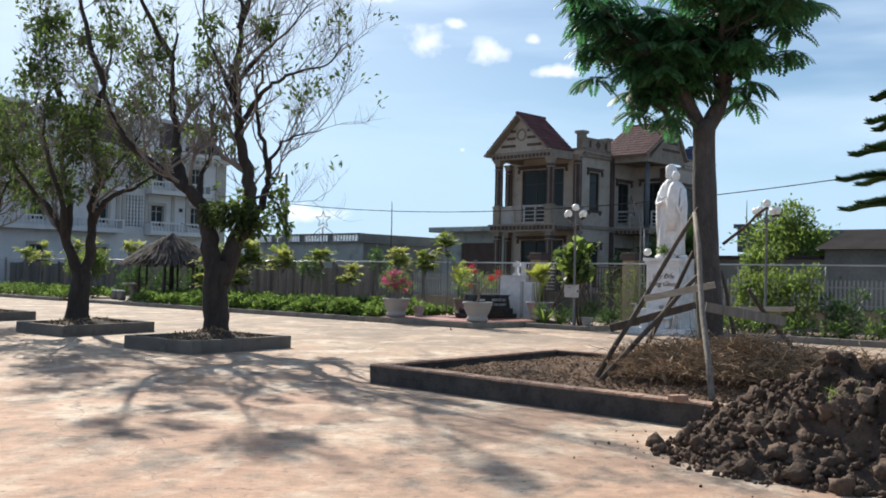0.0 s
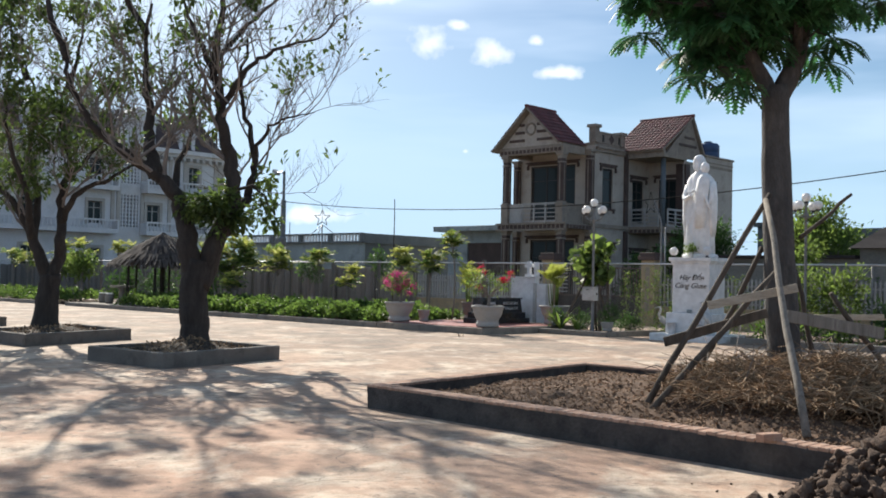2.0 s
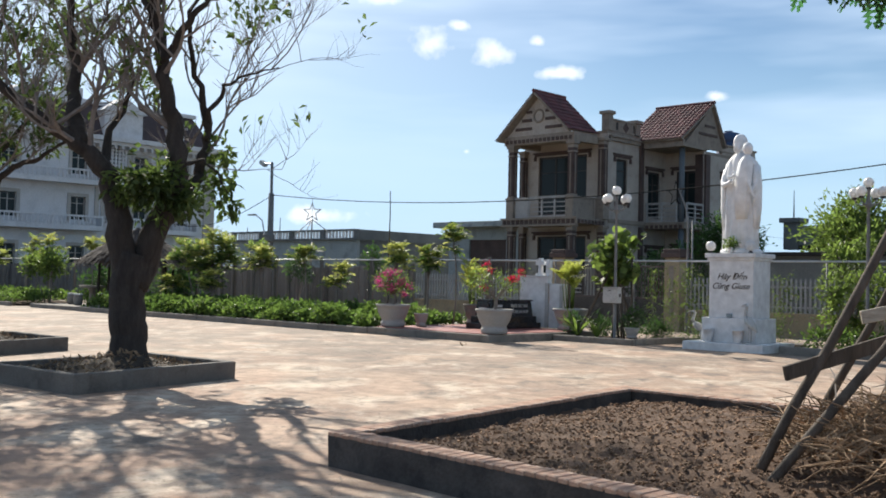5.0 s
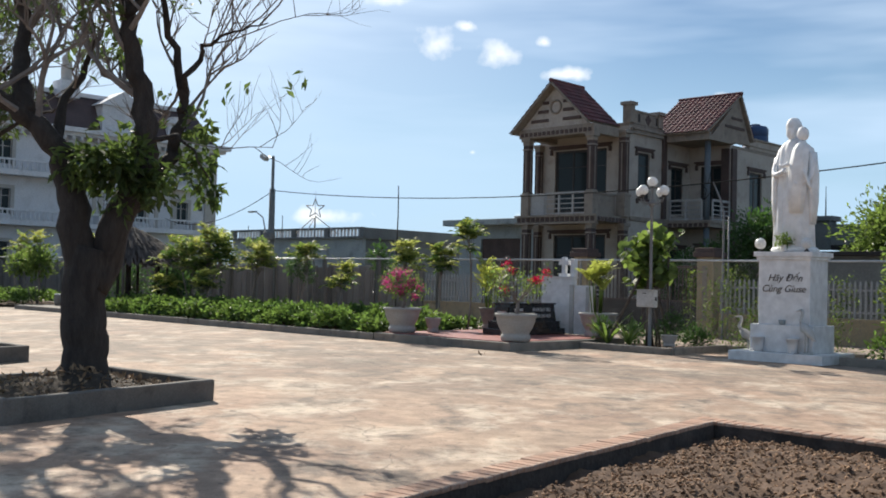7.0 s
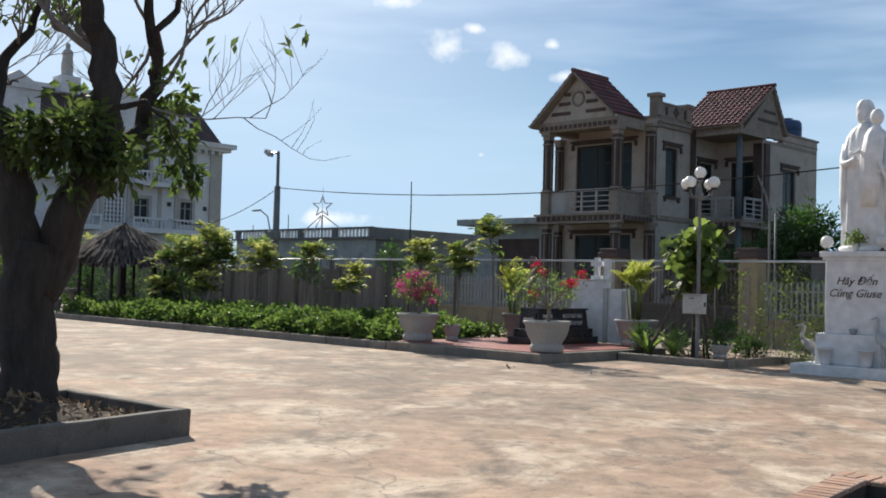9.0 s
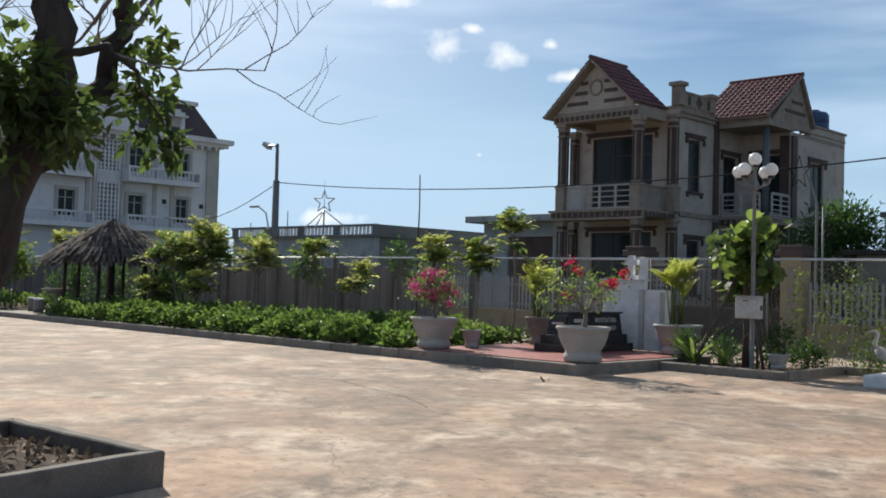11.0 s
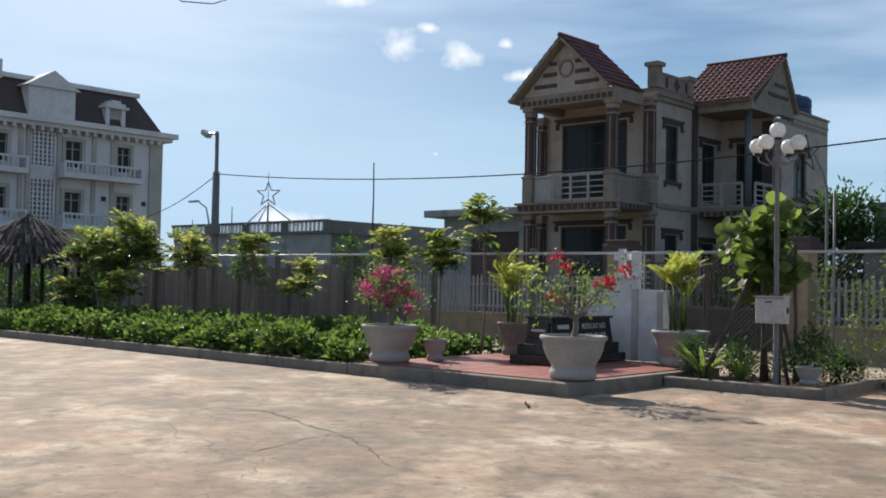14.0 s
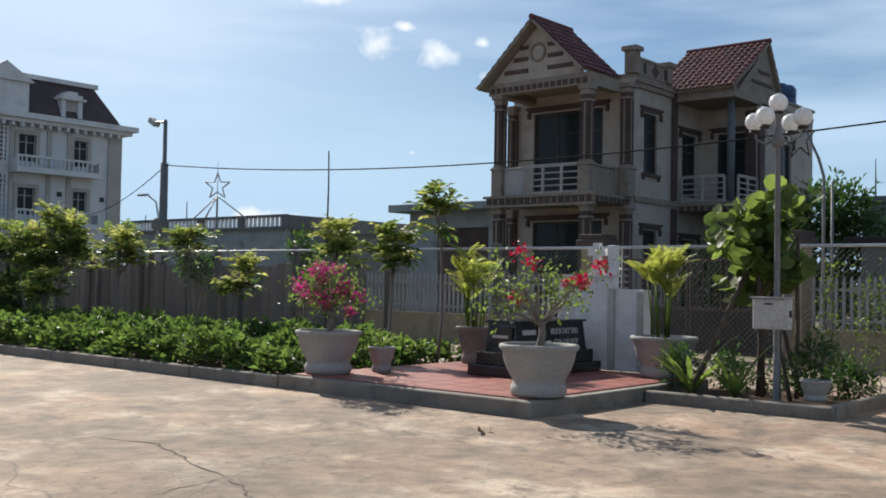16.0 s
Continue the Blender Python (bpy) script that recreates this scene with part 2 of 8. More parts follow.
M_GREYPAINT = mat("grey_painted_steel", (0.40, 0.40, 0.39), (0.47, 0.47, 0.455), 0.6, 2, 30, 0.05, dirt=(0.33, 0.31, 0.28))
M_MESHWIRE = mat("dull_chain_wire", (0.10, 0.105, 0.105), (0.14, 0.145, 0.145), 0.6, 3, 30, 0)
M_DULLPIPE = mat("dull_steel_pipe", (0.13, 0.135, 0.14), (0.18, 0.185, 0.19), 0.6, 3, 30, 0.05)
M_WIRE = mat("dark_cable", (0.012, 0.012, 0.012), (0.02, 0.02, 0.02), 0.95, 2, 30, 0, gloss=0.05)
M_GLOBE = mat("opal_globe", (0.60, 0.60, 0.60), (0.66, 0.66, 0.65), 0.3, 2, 30, 0, translucent=0.2, gloss=0.4)
M_FIBRO = mat("weathered_cement_panel", (0.125, 0.114, 0.102), (0.19, 0.176, 0.16), 0.95, 1.2, 25, 0.3, rand=0.25, stretch=(1, 1, 0.3), dirt=(0.105, 0.098, 0.09))
M_PICKET = mat("grey_white_picket", (0.23, 0.24, 0.245), (0.30, 0.31, 0.315), 0.8, 2, 30, 0.1)
M_YELLOW = mat("ochre_wall_paint", (0.27, 0.215, 0.135), (0.34, 0.272, 0.168), 0.9, 1.5, 30, 0.15, dirt=(0.19, 0.155, 0.11))
M_SCHOOL = mat("pale_render", (0.53, 0.54, 0.56), (0.60, 0.605, 0.62), 0.85, 0.5, 12, 0.1, dirt=(0.45, 0.455, 0.465))
M_SCHOOLTRIM = mat("grey_stone_trim", (0.34, 0.325, 0.30), (0.41, 0.39, 0.36), 0.85, 0.8, 12, 0.1)
M_MANSARD = mat("dark_brown_mansard", (0.060, 0.045, 0.047), (0.085, 0.062, 0.062), 0.8, 1, 12, 0.2)
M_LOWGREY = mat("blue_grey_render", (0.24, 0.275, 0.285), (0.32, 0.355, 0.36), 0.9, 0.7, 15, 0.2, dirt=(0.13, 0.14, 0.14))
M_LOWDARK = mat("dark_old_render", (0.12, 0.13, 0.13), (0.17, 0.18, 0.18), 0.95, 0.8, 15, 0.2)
M_THATCH = mat("old_thatch", (0.050, 0.041, 0.037), (0.088, 0.073, 0.064), 0.97, 3, 30, 0.6, island=0.45)
M_POLE = mat("raw_timber_pole", (0.055, 0.043, 0.034), (0.115, 0.092, 0.073), 0.9, 3, 30, 0.4, stretch=(4, 4, 0.5), dirt=(0.085, 0.064, 0.047))
M_BOARD = mat("weathered_board", (0.34, 0.29, 0.225), (0.46, 0.40, 0.32), 0.9, 4, 40, 0.35, stretch=(0.6, 5, 5), dirt=(0.22, 0.18, 0.135))
M_GREYWOOD = mat("silvered_timber", (0.17, 0.148, 0.125), (0.26, 0.228, 0.193), 0.9, 3, 30, 0.4, stretch=(4, 4, 0.5), dirt=(0.12, 0.10, 0.082))
M_LETTER = mat("dark_lettering", (0.05, 0.04, 0.035), (0.07, 0.055, 0.045), 0.6, 3, 30, 0)
M_LETTERW = mat("pale_lettering", (0.45, 0.45, 0.44), (0.5, 0.5, 0.48), 0.6, 3, 30, 0)
M_FARROOF = mat("far_dark_roof", (0.028, 0.027, 0.028), (0.045, 0.041, 0.041), 1.0, 1, 12, 0.2, gloss=0.02)


def ground_material():
    """Swept concrete yard with clay dust, pale worn patches and cracks; bare earth and grass outside it."""
    m = bpy.data.materials.new("concrete_yard")
    m.use_nodes = True
    n, l = m.node_tree.nodes, m.node_tree.links
    bs = n["Principled BSDF"]
    co = n.new("ShaderNodeTexCoord")

    def noise_fac(scale, detail, lo, hi, stretch=(1, 1, 1), rot=0.0, distort=0.0):
        mp = n.new("ShaderNodeMapping")
        mp.inputs["Scale"].default_value = stretch
        mp.inputs["Rotation"].default_value = (0, 0, radians(rot))
        l.new(co.outputs["Object"], mp.inputs["Vector"])
        t = n.new("ShaderNodeTexNoise")
        t.inputs["Scale"].default_value, t.inputs["Detail"].default_value, t.inputs["Distortion"].default_value = scale, detail, distort
        t.inputs["Roughness"].default_value = 0.66
        l.new(mp.outputs[0], t.inputs["Vector"])
        r = n.new("ShaderNodeMapRange")
        r.inputs["From Min"].default_value, r.inputs["From Max"].default_value = lo, hi
        l.new(t.outputs["Fac"], r.inputs["Value"])
        return t, r.outputs[0]

    def blend(fac, a, b):
        x = n.new("ShaderNodeMix")
        x.data_type = "RGBA"
        l.new(fac, x.inputs["Factor"])
        for key, c in (("A", a), ("B", b)):
            if isinstance(c, tuple):
                x.inputs[key].default_value = (*c, 1)
            else:
                l.new(c, x.inputs[key])
        return x.outputs["Result"]

    _, f1 = noise_fac(0.42, 12, 0.38, 0.62, (1, 1.0, 1), 20, 0.4)
    c = blend(f1, (0.268, 0.19, 0.141), (0.435, 0.32, 0.232))
    _, f2 = noise_fac(0.20, 6, 0.44, 0.64, (1, 0.6, 1), 40, 0.5)
    # clay dust, thickest round the dumped soil
    sy = n.new("ShaderNodeSeparateXYZ")
    l.new(co.outputs["Object"], sy.inputs[0])
    dust = n.new("ShaderNodeMapRange")
    dust.inputs["From Min"].default_value, dust.inputs["From Max"].default_value, dust.inputs["To Min"].default_value, dust.inputs["To Max"].default_value = 10.0, 22.0, 1.0, 0.45
    l.new(sy.outputs["Y"], dust.inputs["Value"])
    dm = n.new("ShaderNodeMath")
    dm.operation = "MULTIPLY"
    l.new(f2, dm.inputs[0])
    l.new(dust.outputs[0], dm.inputs[1])
    c = blend(dm.outputs[0], c, (0.40, 0.245, 0.168))
    near = n.new("ShaderNodeMapRange")
    near.inputs["From Min"].default_value, near.inputs["From Max"].default_value, near.inputs["To Min"].default_value, near.inputs["To Max"].default_value = 7.5, 13.5, 0.62, 0.0
    l.new(sy.outputs["Y"], near.inputs["Value"])
    c = blend(near.outputs[0], c, (0.43, 0.262, 0.18))
    _, f3 = noise_fac(0.9, 13, 0.48, 0.63, (1.1, 0.75, 1), 15, 0.35)
    c = blend(f3, c, (0.53, 0.435, 0.338))
    _, f4 = noise_fac(1.2, 13, 0.52, 0.64, (1.15, 0.75, 1), -25, 0.3)
    c = blend(f4, c, (0.185, 0.145, 0.115))
    # grey-brown tone that darkens the slabs towards the garden
    garden_tone = n.new("ShaderNodeMapRange")
    garden_tone.inputs["From Min"].default_value, garden_tone.inputs["From Max"].default_value, garden_tone.inputs["To Max"].default_value = 20.0, 27.0, 0.80
    l.new(sy.outputs["Y"], garden_tone.inputs["Value"])
    _, f8 = noise_fac(0.55, 12, 0.40, 0.58, (1, 1, 1), 60, 0.3)
    gm = n.new("ShaderNodeMath")
    gm.operation = "MULTIPLY"
    l.new(garden_tone.outputs[0], gm.inputs[0])
    l.new(f8, gm.inputs[1])
    c = blend(gm.outputs[0], c, (0.182, 0.146, 0.115))
    fine, f5 = noise_fac(55, 5, 0.25, 0.75)
    # dark flecks and drips
    _, f9 = noise_fac(8, 12, 0.57, 0.65)
    fl = n.new("ShaderNodeMath")
    fl.operation = "MULTIPLY"
    fl.inputs[1].default_value = 0.7
    l.new(f9, fl.inputs[0])
    c = blend(fl.outputs[0], c, (0.125, 0.098, 0.08))
    # cracks
    vo = n.new("ShaderNodeTexVoronoi")
    vo.feature = "DISTANCE_TO_EDGE"
    vo.inputs["Scale"].default_value = 0.16
    wob = n.new("ShaderNodeTexNoise")
    wob.inputs["Scale"].default_value, wob.inputs["Detail"].default_value = 1.2, 6
    l.new(co.outputs["Object"], wob.inputs["Vector"])
    off = n.new("ShaderNodeVectorMath")
    off.operation = "MULTIPLY_ADD"
    off.inputs[1].default_value = (0.9, 0.9, 0)
    l.new(wob.outputs["Color"], off.inputs[0])
    l.new(co.outputs["Object"], off.inputs[2])
    l.new(off.outputs[0], vo.inputs["Vector"])
    cr = n.new("ShaderNodeMapRange")
    cr.inputs["From Min"].default_value, cr.inputs["From Max"].default_value = 0.0016, 0.0006
    cr.inputs["To Max"].default_value = 0.55
    l.new(vo.outputs["Distance"], cr.inputs["Value"])
    c = blend(cr.outputs[0], c, (0.12, 0.10, 0.085))
    hs = n.new("ShaderNodeHueSaturation")
    l.new(c, hs.inputs["Color"])
    vr = n.new("ShaderNodeMapRange")
    vr.inputs["To Min"].default_value, vr.inputs["To Max"].default_value = 0.60, 1.36
    _, f7 = noise_fac(3.6, 13, 0.38, 0.62)
    fm = n.new("ShaderNodeMath")
    fm.operation = "MULTIPLY_ADD"
    fm.inputs[1].default_value = 0.6
    l.new(f5, fm.inputs[0])
    fh = n.new("ShaderNodeMath")
    fh.operation = "MULTIPLY"
    fh.inputs[1].default_value = 0.5
    l.new(f7, fh.inputs[0])
    l.new(fh.outputs[0], fm.inputs[2])
    l.new(fm.outputs[0], vr.inputs["Value"])
    l.new(vr.outputs[0], hs.inputs["Value"])
    # outside the yard: earth with grass
    mp = n.new("ShaderNodeMapping")
    mp.vector_type = "TEXTURE"
    mp.inputs["Location"].default_value = (0.94, 30.9, 0)
    mp.inputs["Rotation"].default_value = (0, 0, radians(-43.3))
    l.new(co.outputs["Object"], mp.inputs["Vector"])
    sp = n.new("ShaderNodeSeparateXYZ")
    l.new(mp.outputs[0], sp.inputs[0])
    gr = n.new("ShaderNodeMapRange")
    gr.inputs["From Min"].default_value, gr.inputs["From Max"].default_value = 11.0, 11.4
    l.new(sp.outputs["Y"], gr.inputs["Value"])
    _, f6 = noise_fac(0.7, 6, 0.4, 0.6)
    earth = blend(f6, (0.16, 0.12, 0.085), (0.07, 0.09, 0.035))
    c = blend(gr.outputs[0], hs.outputs[0], earth)
    l.new(c, bs.inputs["Base Color"])
    bs.inputs["Roughness"].default_value = 0.86
    bs.inputs["Specular IOR Level"].default_value = 0.28
    bp = n.new("ShaderNodeBump")
    bp.inputs["Strength"].default_value, bp.inputs["Distance"].default_value = 0.8, 0.014
    hadd = n.new("ShaderNodeMath")
    hadd.operation = "ADD"
    l.new(fine.outputs["Fac"], hadd.inputs[0])
    l.new(f3, hadd.inputs[1])
    l.new(hadd.outputs[0], bp.inputs["Height"])
    l.new(bp.outputs[0], bs.inputs["Normal"])
    return m


M_GROUND = ground_material()

# ---- building helpers ----
GRID = pose(0.94, 30.9, 0, 0, 0, -43.3)     # the garden, house and school share this grid: x along the kerb, y away from the yard


def rest(name, at, label, category, group="", kind="", rz=0.0, z=0.0, grid=True):
    """An Empty at a thing's base, on the garden's grid or in the yard's own axes."""
    ob = new(name)
    ob.empty_display_size = 0.2
    ob.matrix_world = (GRID if grid else Matrix()) @ pose(at[0], at[1], z, 0, 0, rz)
    return tagged(ob, label, category, group, kind)


def part(name, shape, material, parent=None, label="", smooth=False):
    """Links a bmesh, or (vertices, faces), as one mesh object."""
    me = bpy.data.meshes.new(name)
    if isinstance(shape, bmesh.types.BMesh):
        shape.to_mesh(me)
        shape.free()
    else:
        me.from_pydata(shape[0], [], shape[1])
    me.materials.append(material)
    if smooth:
        me.polygons.foreach_set("use_smooth", [True] * len(me.polygons))
    me.update()
    ob = new(name, me)
    if parent:
        ob.parent = parent
    return tagged(ob, label)


def again(ob, m, parent=None):
    """Another object on the same mesh."""
    o = new(ob.name.split(".")[0], ob.data)
    o.parent = parent or ob.parent
    o.matrix_basis = m
    return o


def box(bm, x0, x1, y0, y1, z0, z1, bevel=0.0):
    vs = [bm.verts.new(p) for p in ((x0, y0, z0), (x1, y0, z0), (x1, y1, z0), (x0, y1, z0), (x0, y0, z1), (x1, y0, z1), (x1, y1, z1), (x0, y1, z1))]
    fs = [bm.faces.new([vs[i] for i in f]) for f in ((3, 2, 1, 0), (4, 5, 6, 7), (0, 1, 5, 4), (1, 2, 6, 5), (2, 3, 7, 6), (3, 0, 4, 7))]
    if bevel:
        bmesh.ops.bevel(bm, geom=list({e for f in fs for e in f.edges}), offset=bevel, segments=1, affect="EDGES")
    return bm


def boxes(*rows, bevel=0.0):
    bm = bmesh.new()
    for r in rows:
        box(bm, *r, bevel=bevel)
    return bm


def lathe(profile, n=24, bm=None, at=(0, 0, 0)):
    """Turns (radius, height) pairs round z."""
    bm = bm or bmesh.new()
    rings = []
    for r, z in profile:
        rings.append([bm.verts.new((at[0] + r * math.cos(i * math.tau / n), at[1] + r * math.sin(i * math.tau / n), at[2] + z)) for i in range(n)])
    for a, b in zip(rings, rings[1:]):
        for i in range(n):
            bm.faces.new((a[i], a[(i + 1) % n], b[(i + 1) % n], b[i]))
    bm.faces.new(rings[0][::-1])
    bm.faces.new(rings[-1])
    return bm


def ball(r, n=16, at=(0, 0, 0), bm=None, squash=1.0):
    return lathe([(max(r * math.sin(math.pi * k / n), 0.004), -r * squash * math.cos(math.pi * k / n)) for k in range(n + 1)], 2 * n, bm, at)


def tube(V, F, pts, radii, n=6):
    """Adds a tapered tube along points to vertex and face lists."""
    base = len(V)
    for i, p in enumerate(pts):
        d = (pts[min(i + 1, len(pts) - 1)] - pts[max(i - 1, 0)])
        d = d.normalized() if d.length > 1e-6 else Vector((0, 0, 1))
        side = d.cross(Vector((0.31, 0.95, 0.05)))
        if side.length < 1e-3:
            side = d.cross(Vector((1, 0, 0)))
        side.normalize()
        up = side.cross(d)
        for k in range(n):
            a = k * math.tau / n
            q = p + (side * math.cos(a) + up * math.sin(a)) * radii[i]
            V.append(tuple(q))
    for i in range(len(pts) - 1):
        for k in range(n):
            a, b = base + i * n + k, base + i * n + (k + 1) % n
            F.append((a, b, b + n, a + n))
    F.append(tuple(base + k for k in range(n))[::-1])
    F.append(tuple(base + (len(pts) - 1) * n + k for k in range(n)))


def rod(p0, p1, r0, r1=None, n=8, parent=None, name="rod", material=None, label="", bends=0, rng=None):
    """A straight or slightly crooked pole as one part."""
    p0, p1 = Vector(p0), Vector(p1)
    V, F = [], []
    k = 2 + bends
    pts = [p0.lerp(p1, i / (k - 1)) for i in range(k)]
    if rng:
        for q in pts[1:-1]:
            q += Vector((rng.uniform(-1, 1), rng.uniform(-1, 1), 0)) * 0.02
    r1 = r0 if r1 is None else r1
    tube(V, F, pts, [r0 + (r1 - r0) * i / (k - 1) for i in range(k)], n)
    return part(name, (V, F), material, parent, label, True)


def foliage(points, length, width, rng, droop=0.2, fold=0.25, outward=None):
    """Folded leaf blades, one at each point. Returns vertices and faces."""
    p = np.asarray(points, float)
    k = len(p)
    if outward is None:
        d = rng.normal(size=(k, 3))
    else:
        d = np.asarray(outward, float) + rng.normal(size=(k, 3)) * 0.45
    d[:, 2] -= droop
    d /= np.linalg.norm(d, axis=1)[:, None] + 1e-9
    s = np.cross(d, rng.normal(size=(k, 3)) * 0.5 + np.array([0, 0, 1.0]))
    s /= np.linalg.norm(s, axis=1)[:, None] + 1e-9
    u = np.cross(s, d)
    L = (length * rng.uniform(0.65, 1.25, k))[:, None]
    W = (width * rng.uniform(0.7, 1.2, k))[:, None]
    V = np.empty((k, 4, 3))
    V[:, 0] = p
    V[:, 1] = p + d * L * 0.5 + s * W * 0.5 + u * W * fold
    V[:, 2] = p + d * L
    V[:, 3] = p + d * L * 0.5 - s * W * 0.5 + u * W * fold
    i = np.arange(k)[:, None] * 4
    F = np.concatenate([i + np.array([[0, 1, 2]]), i + np.array([[0, 2, 3]])])
    return V.reshape(-1, 3).tolist(), F.tolist()


def merged(*pairs):
    V, F = [], []
    for v, f in pairs:
        o = len(V)
        V.extend(v)
        F.extend([tuple(i + o for i in q) for q in f])
    return V, F

# ---- the large structure ----
def ground():
    bm = bmesh.new()
    vs = [bm.verts.new(p) for p in ((-1500, -1500, 0), (1500, -1500, 0), (1500, 1500, 0), (-1500, 1500, 0))]
    bm.faces.new(vs)
    tagged(part("ground", bm, M_GROUND), "worn pale concrete yard dusted with reddish clay, earth beyond", "ground", kind="structure")


ground()


def garden_bed(name, x0, x1, y0, y1, z, label):
    bm = bmesh.new()
    nx, ny = max(2, int((x1 - x0) / 0.4)), max(2, int((y1 - y0) / 0.4))
    grid = [[bm.verts.new((x0 + (x1 - x0) * i / nx, y0 + (y1 - y0) * j / ny, z + 0.05 * noise.noise((i * 0.7, j * 0.7, 3)))) for j in range(ny + 1)] for i in range(nx + 1)]
    for i in range(nx):
        for j in range(ny):
            bm.faces.new((grid[i][j], grid[i + 1][j], grid[i + 1][j + 1], grid[i][j + 1]))
    ob = part(name, bm, M_SOIL, None, "", True)
    ob.matrix_world = GRID
    return tagged(ob, label, "garden soil", kind="structure")


garden_bed("garden_soil", -20.5, -4.3, 0.14, 4.6, 0.08, "dark garden soil behind a low concrete kerb")
garden_bed("garden_soil", -40.0, -26.5, 0.14, 4.6, 0.08, "dark garden soil of the far planting bed")
garden_bed("garden_soil", 0.1, 2.3, 2.6, 4.6, 0.07, "dark soil of the small kerbed flower bed")
garden_bed("garden_soil", 5.9, 18.0, 3.4, 7.6, 0.07, "dark soil under the shrubs behind the statue")


def kerb(x0, x1, y0, y1, h, label, rz=0.0, at=(0, 0)):
    e = rest("kerb", at, label, "kerb", kind="structure", rz=rz)
    long_x = abs(x1 - x0) > abs(y1 - y0)
    span = abs(x1 - x0) if long_x else abs(y1 - y0)
    k = max(1, round(span / 2.0))
    for i in range(k):
        g = 0.006
        if long_x:
            a, b = x0 + (x1 - x0) * i / k + g, x0 + (x1 - x0) * (i + 1) / k - g
            part("kerb_block", boxes((a, b, y0, y1, -0.05, h), bevel=0.015), M_KERB, e)
        else:
            a, b = y0 + (y1 - y0) * i / k + g, y0 + (y1 - y0) * (i + 1) / k - g
            part("kerb_block", boxes((x0, x1, a, b, -0.05, h), bevel=0.015), M_KERB, e)


kerb(-20.6, -4.32, 0.0, 0.14, 0.17, "low cast concrete kerb along the garden bed")
kerb(-40, -26.4, 0.0, 0.14, 0.17, "low cast concrete kerb along the far garden bed")
kerb(0.02, 2.42, 2.46, 2.6, 0.15, "low pale concrete kerb round the flower bed")
kerb(2.3, 2.42, 2.62, 5.0, 0.15, "low pale concrete kerb beside the flower bed")
kerb(2.44, 5.6, 4.86, 5.0, 0.15, "low concrete kerb behind the statue")
kerb(5.75, 18.0, 3.2, 3.36, 0.17, "low concrete kerb along the shrub bed")


def platform():
    e = rest("platform", (-4.3, 0), "low concrete platform paved with red floor tiles", "platform", kind="structure")
    part("slab", boxes((0, 4.3, 0, 4.35, -0.05, 0.185), bevel=0.012), M_KERB, e)
    tile = part("tile", boxes((0.004, 0.396, 0.004, 0.396, 0.186, 0.200)), M_TILE, e)
    for i in range(10):
        for j in range(10):
            if i or j:
                again(tile, pose(0.14 + i * 0.4, 0.16 + j * 0.4, 0))
    tile.matrix_basis = pose(0.14, 0.16, 0)


platform()


def ground_crack(way, width, seed):
    """A ragged open crack in the yard's concrete, as a thin dark strip with uneven sides."""
    rng = random.Random(seed)
    V, F = [], []
    pts = []
    for (x0, y0), (x1, y1) in zip(way[:-1], way[1:]):
        n = max(3, int(math.hypot(x1 - x0, y1 - y0) / 0.09))
        pts += [(x0 + (x1 - x0) * i / n + rng.gauss(0, 0.018), y0 + (y1 - y0) * i / n + rng.gauss(0, 0.018)) for i in range(n)]
    pts.append(way[-1])
    for i, (x, y) in enumerate(pts):
        a, b = pts[max(i - 1, 0)], pts[min(i + 1, len(pts) - 1)]
        d = Vector((b[0] - a[0], b[1] - a[1], 0)).normalized()
        w = width * rng.uniform(0.25, 1.0) * min(1.0, 0.2 + i / 4, 0.2 + (len(pts) - 1 - i) / 4)
        V += [(x - d.y * w, y + d.x * w, 0.004), (x + d.y * w, y - d.x * w, 0.004)]
        if i:
            F.append((2 * i - 2, 2 * i - 1, 2 * i + 1, 2 * i))
    tagged(part("ground_crack", (V, F), M_OLDWALL), "ragged dark crack in the concrete yard", "crack", kind="structure")


for k, (way, width) in enumerate(((((-3.4, 29.3), (-2.7, 28.9), (-2.2, 27.9), (-1.85, 27.4)), 0.012), (((-2.6, 26.0), (-2.2, 26.8), (-1.85, 27.4)), 0.010), (((-1.85, 27.4), (-1.5, 26.5), (-1.3, 25.6)), 0.007))):
    ground_crack(way, width, 60 + k)


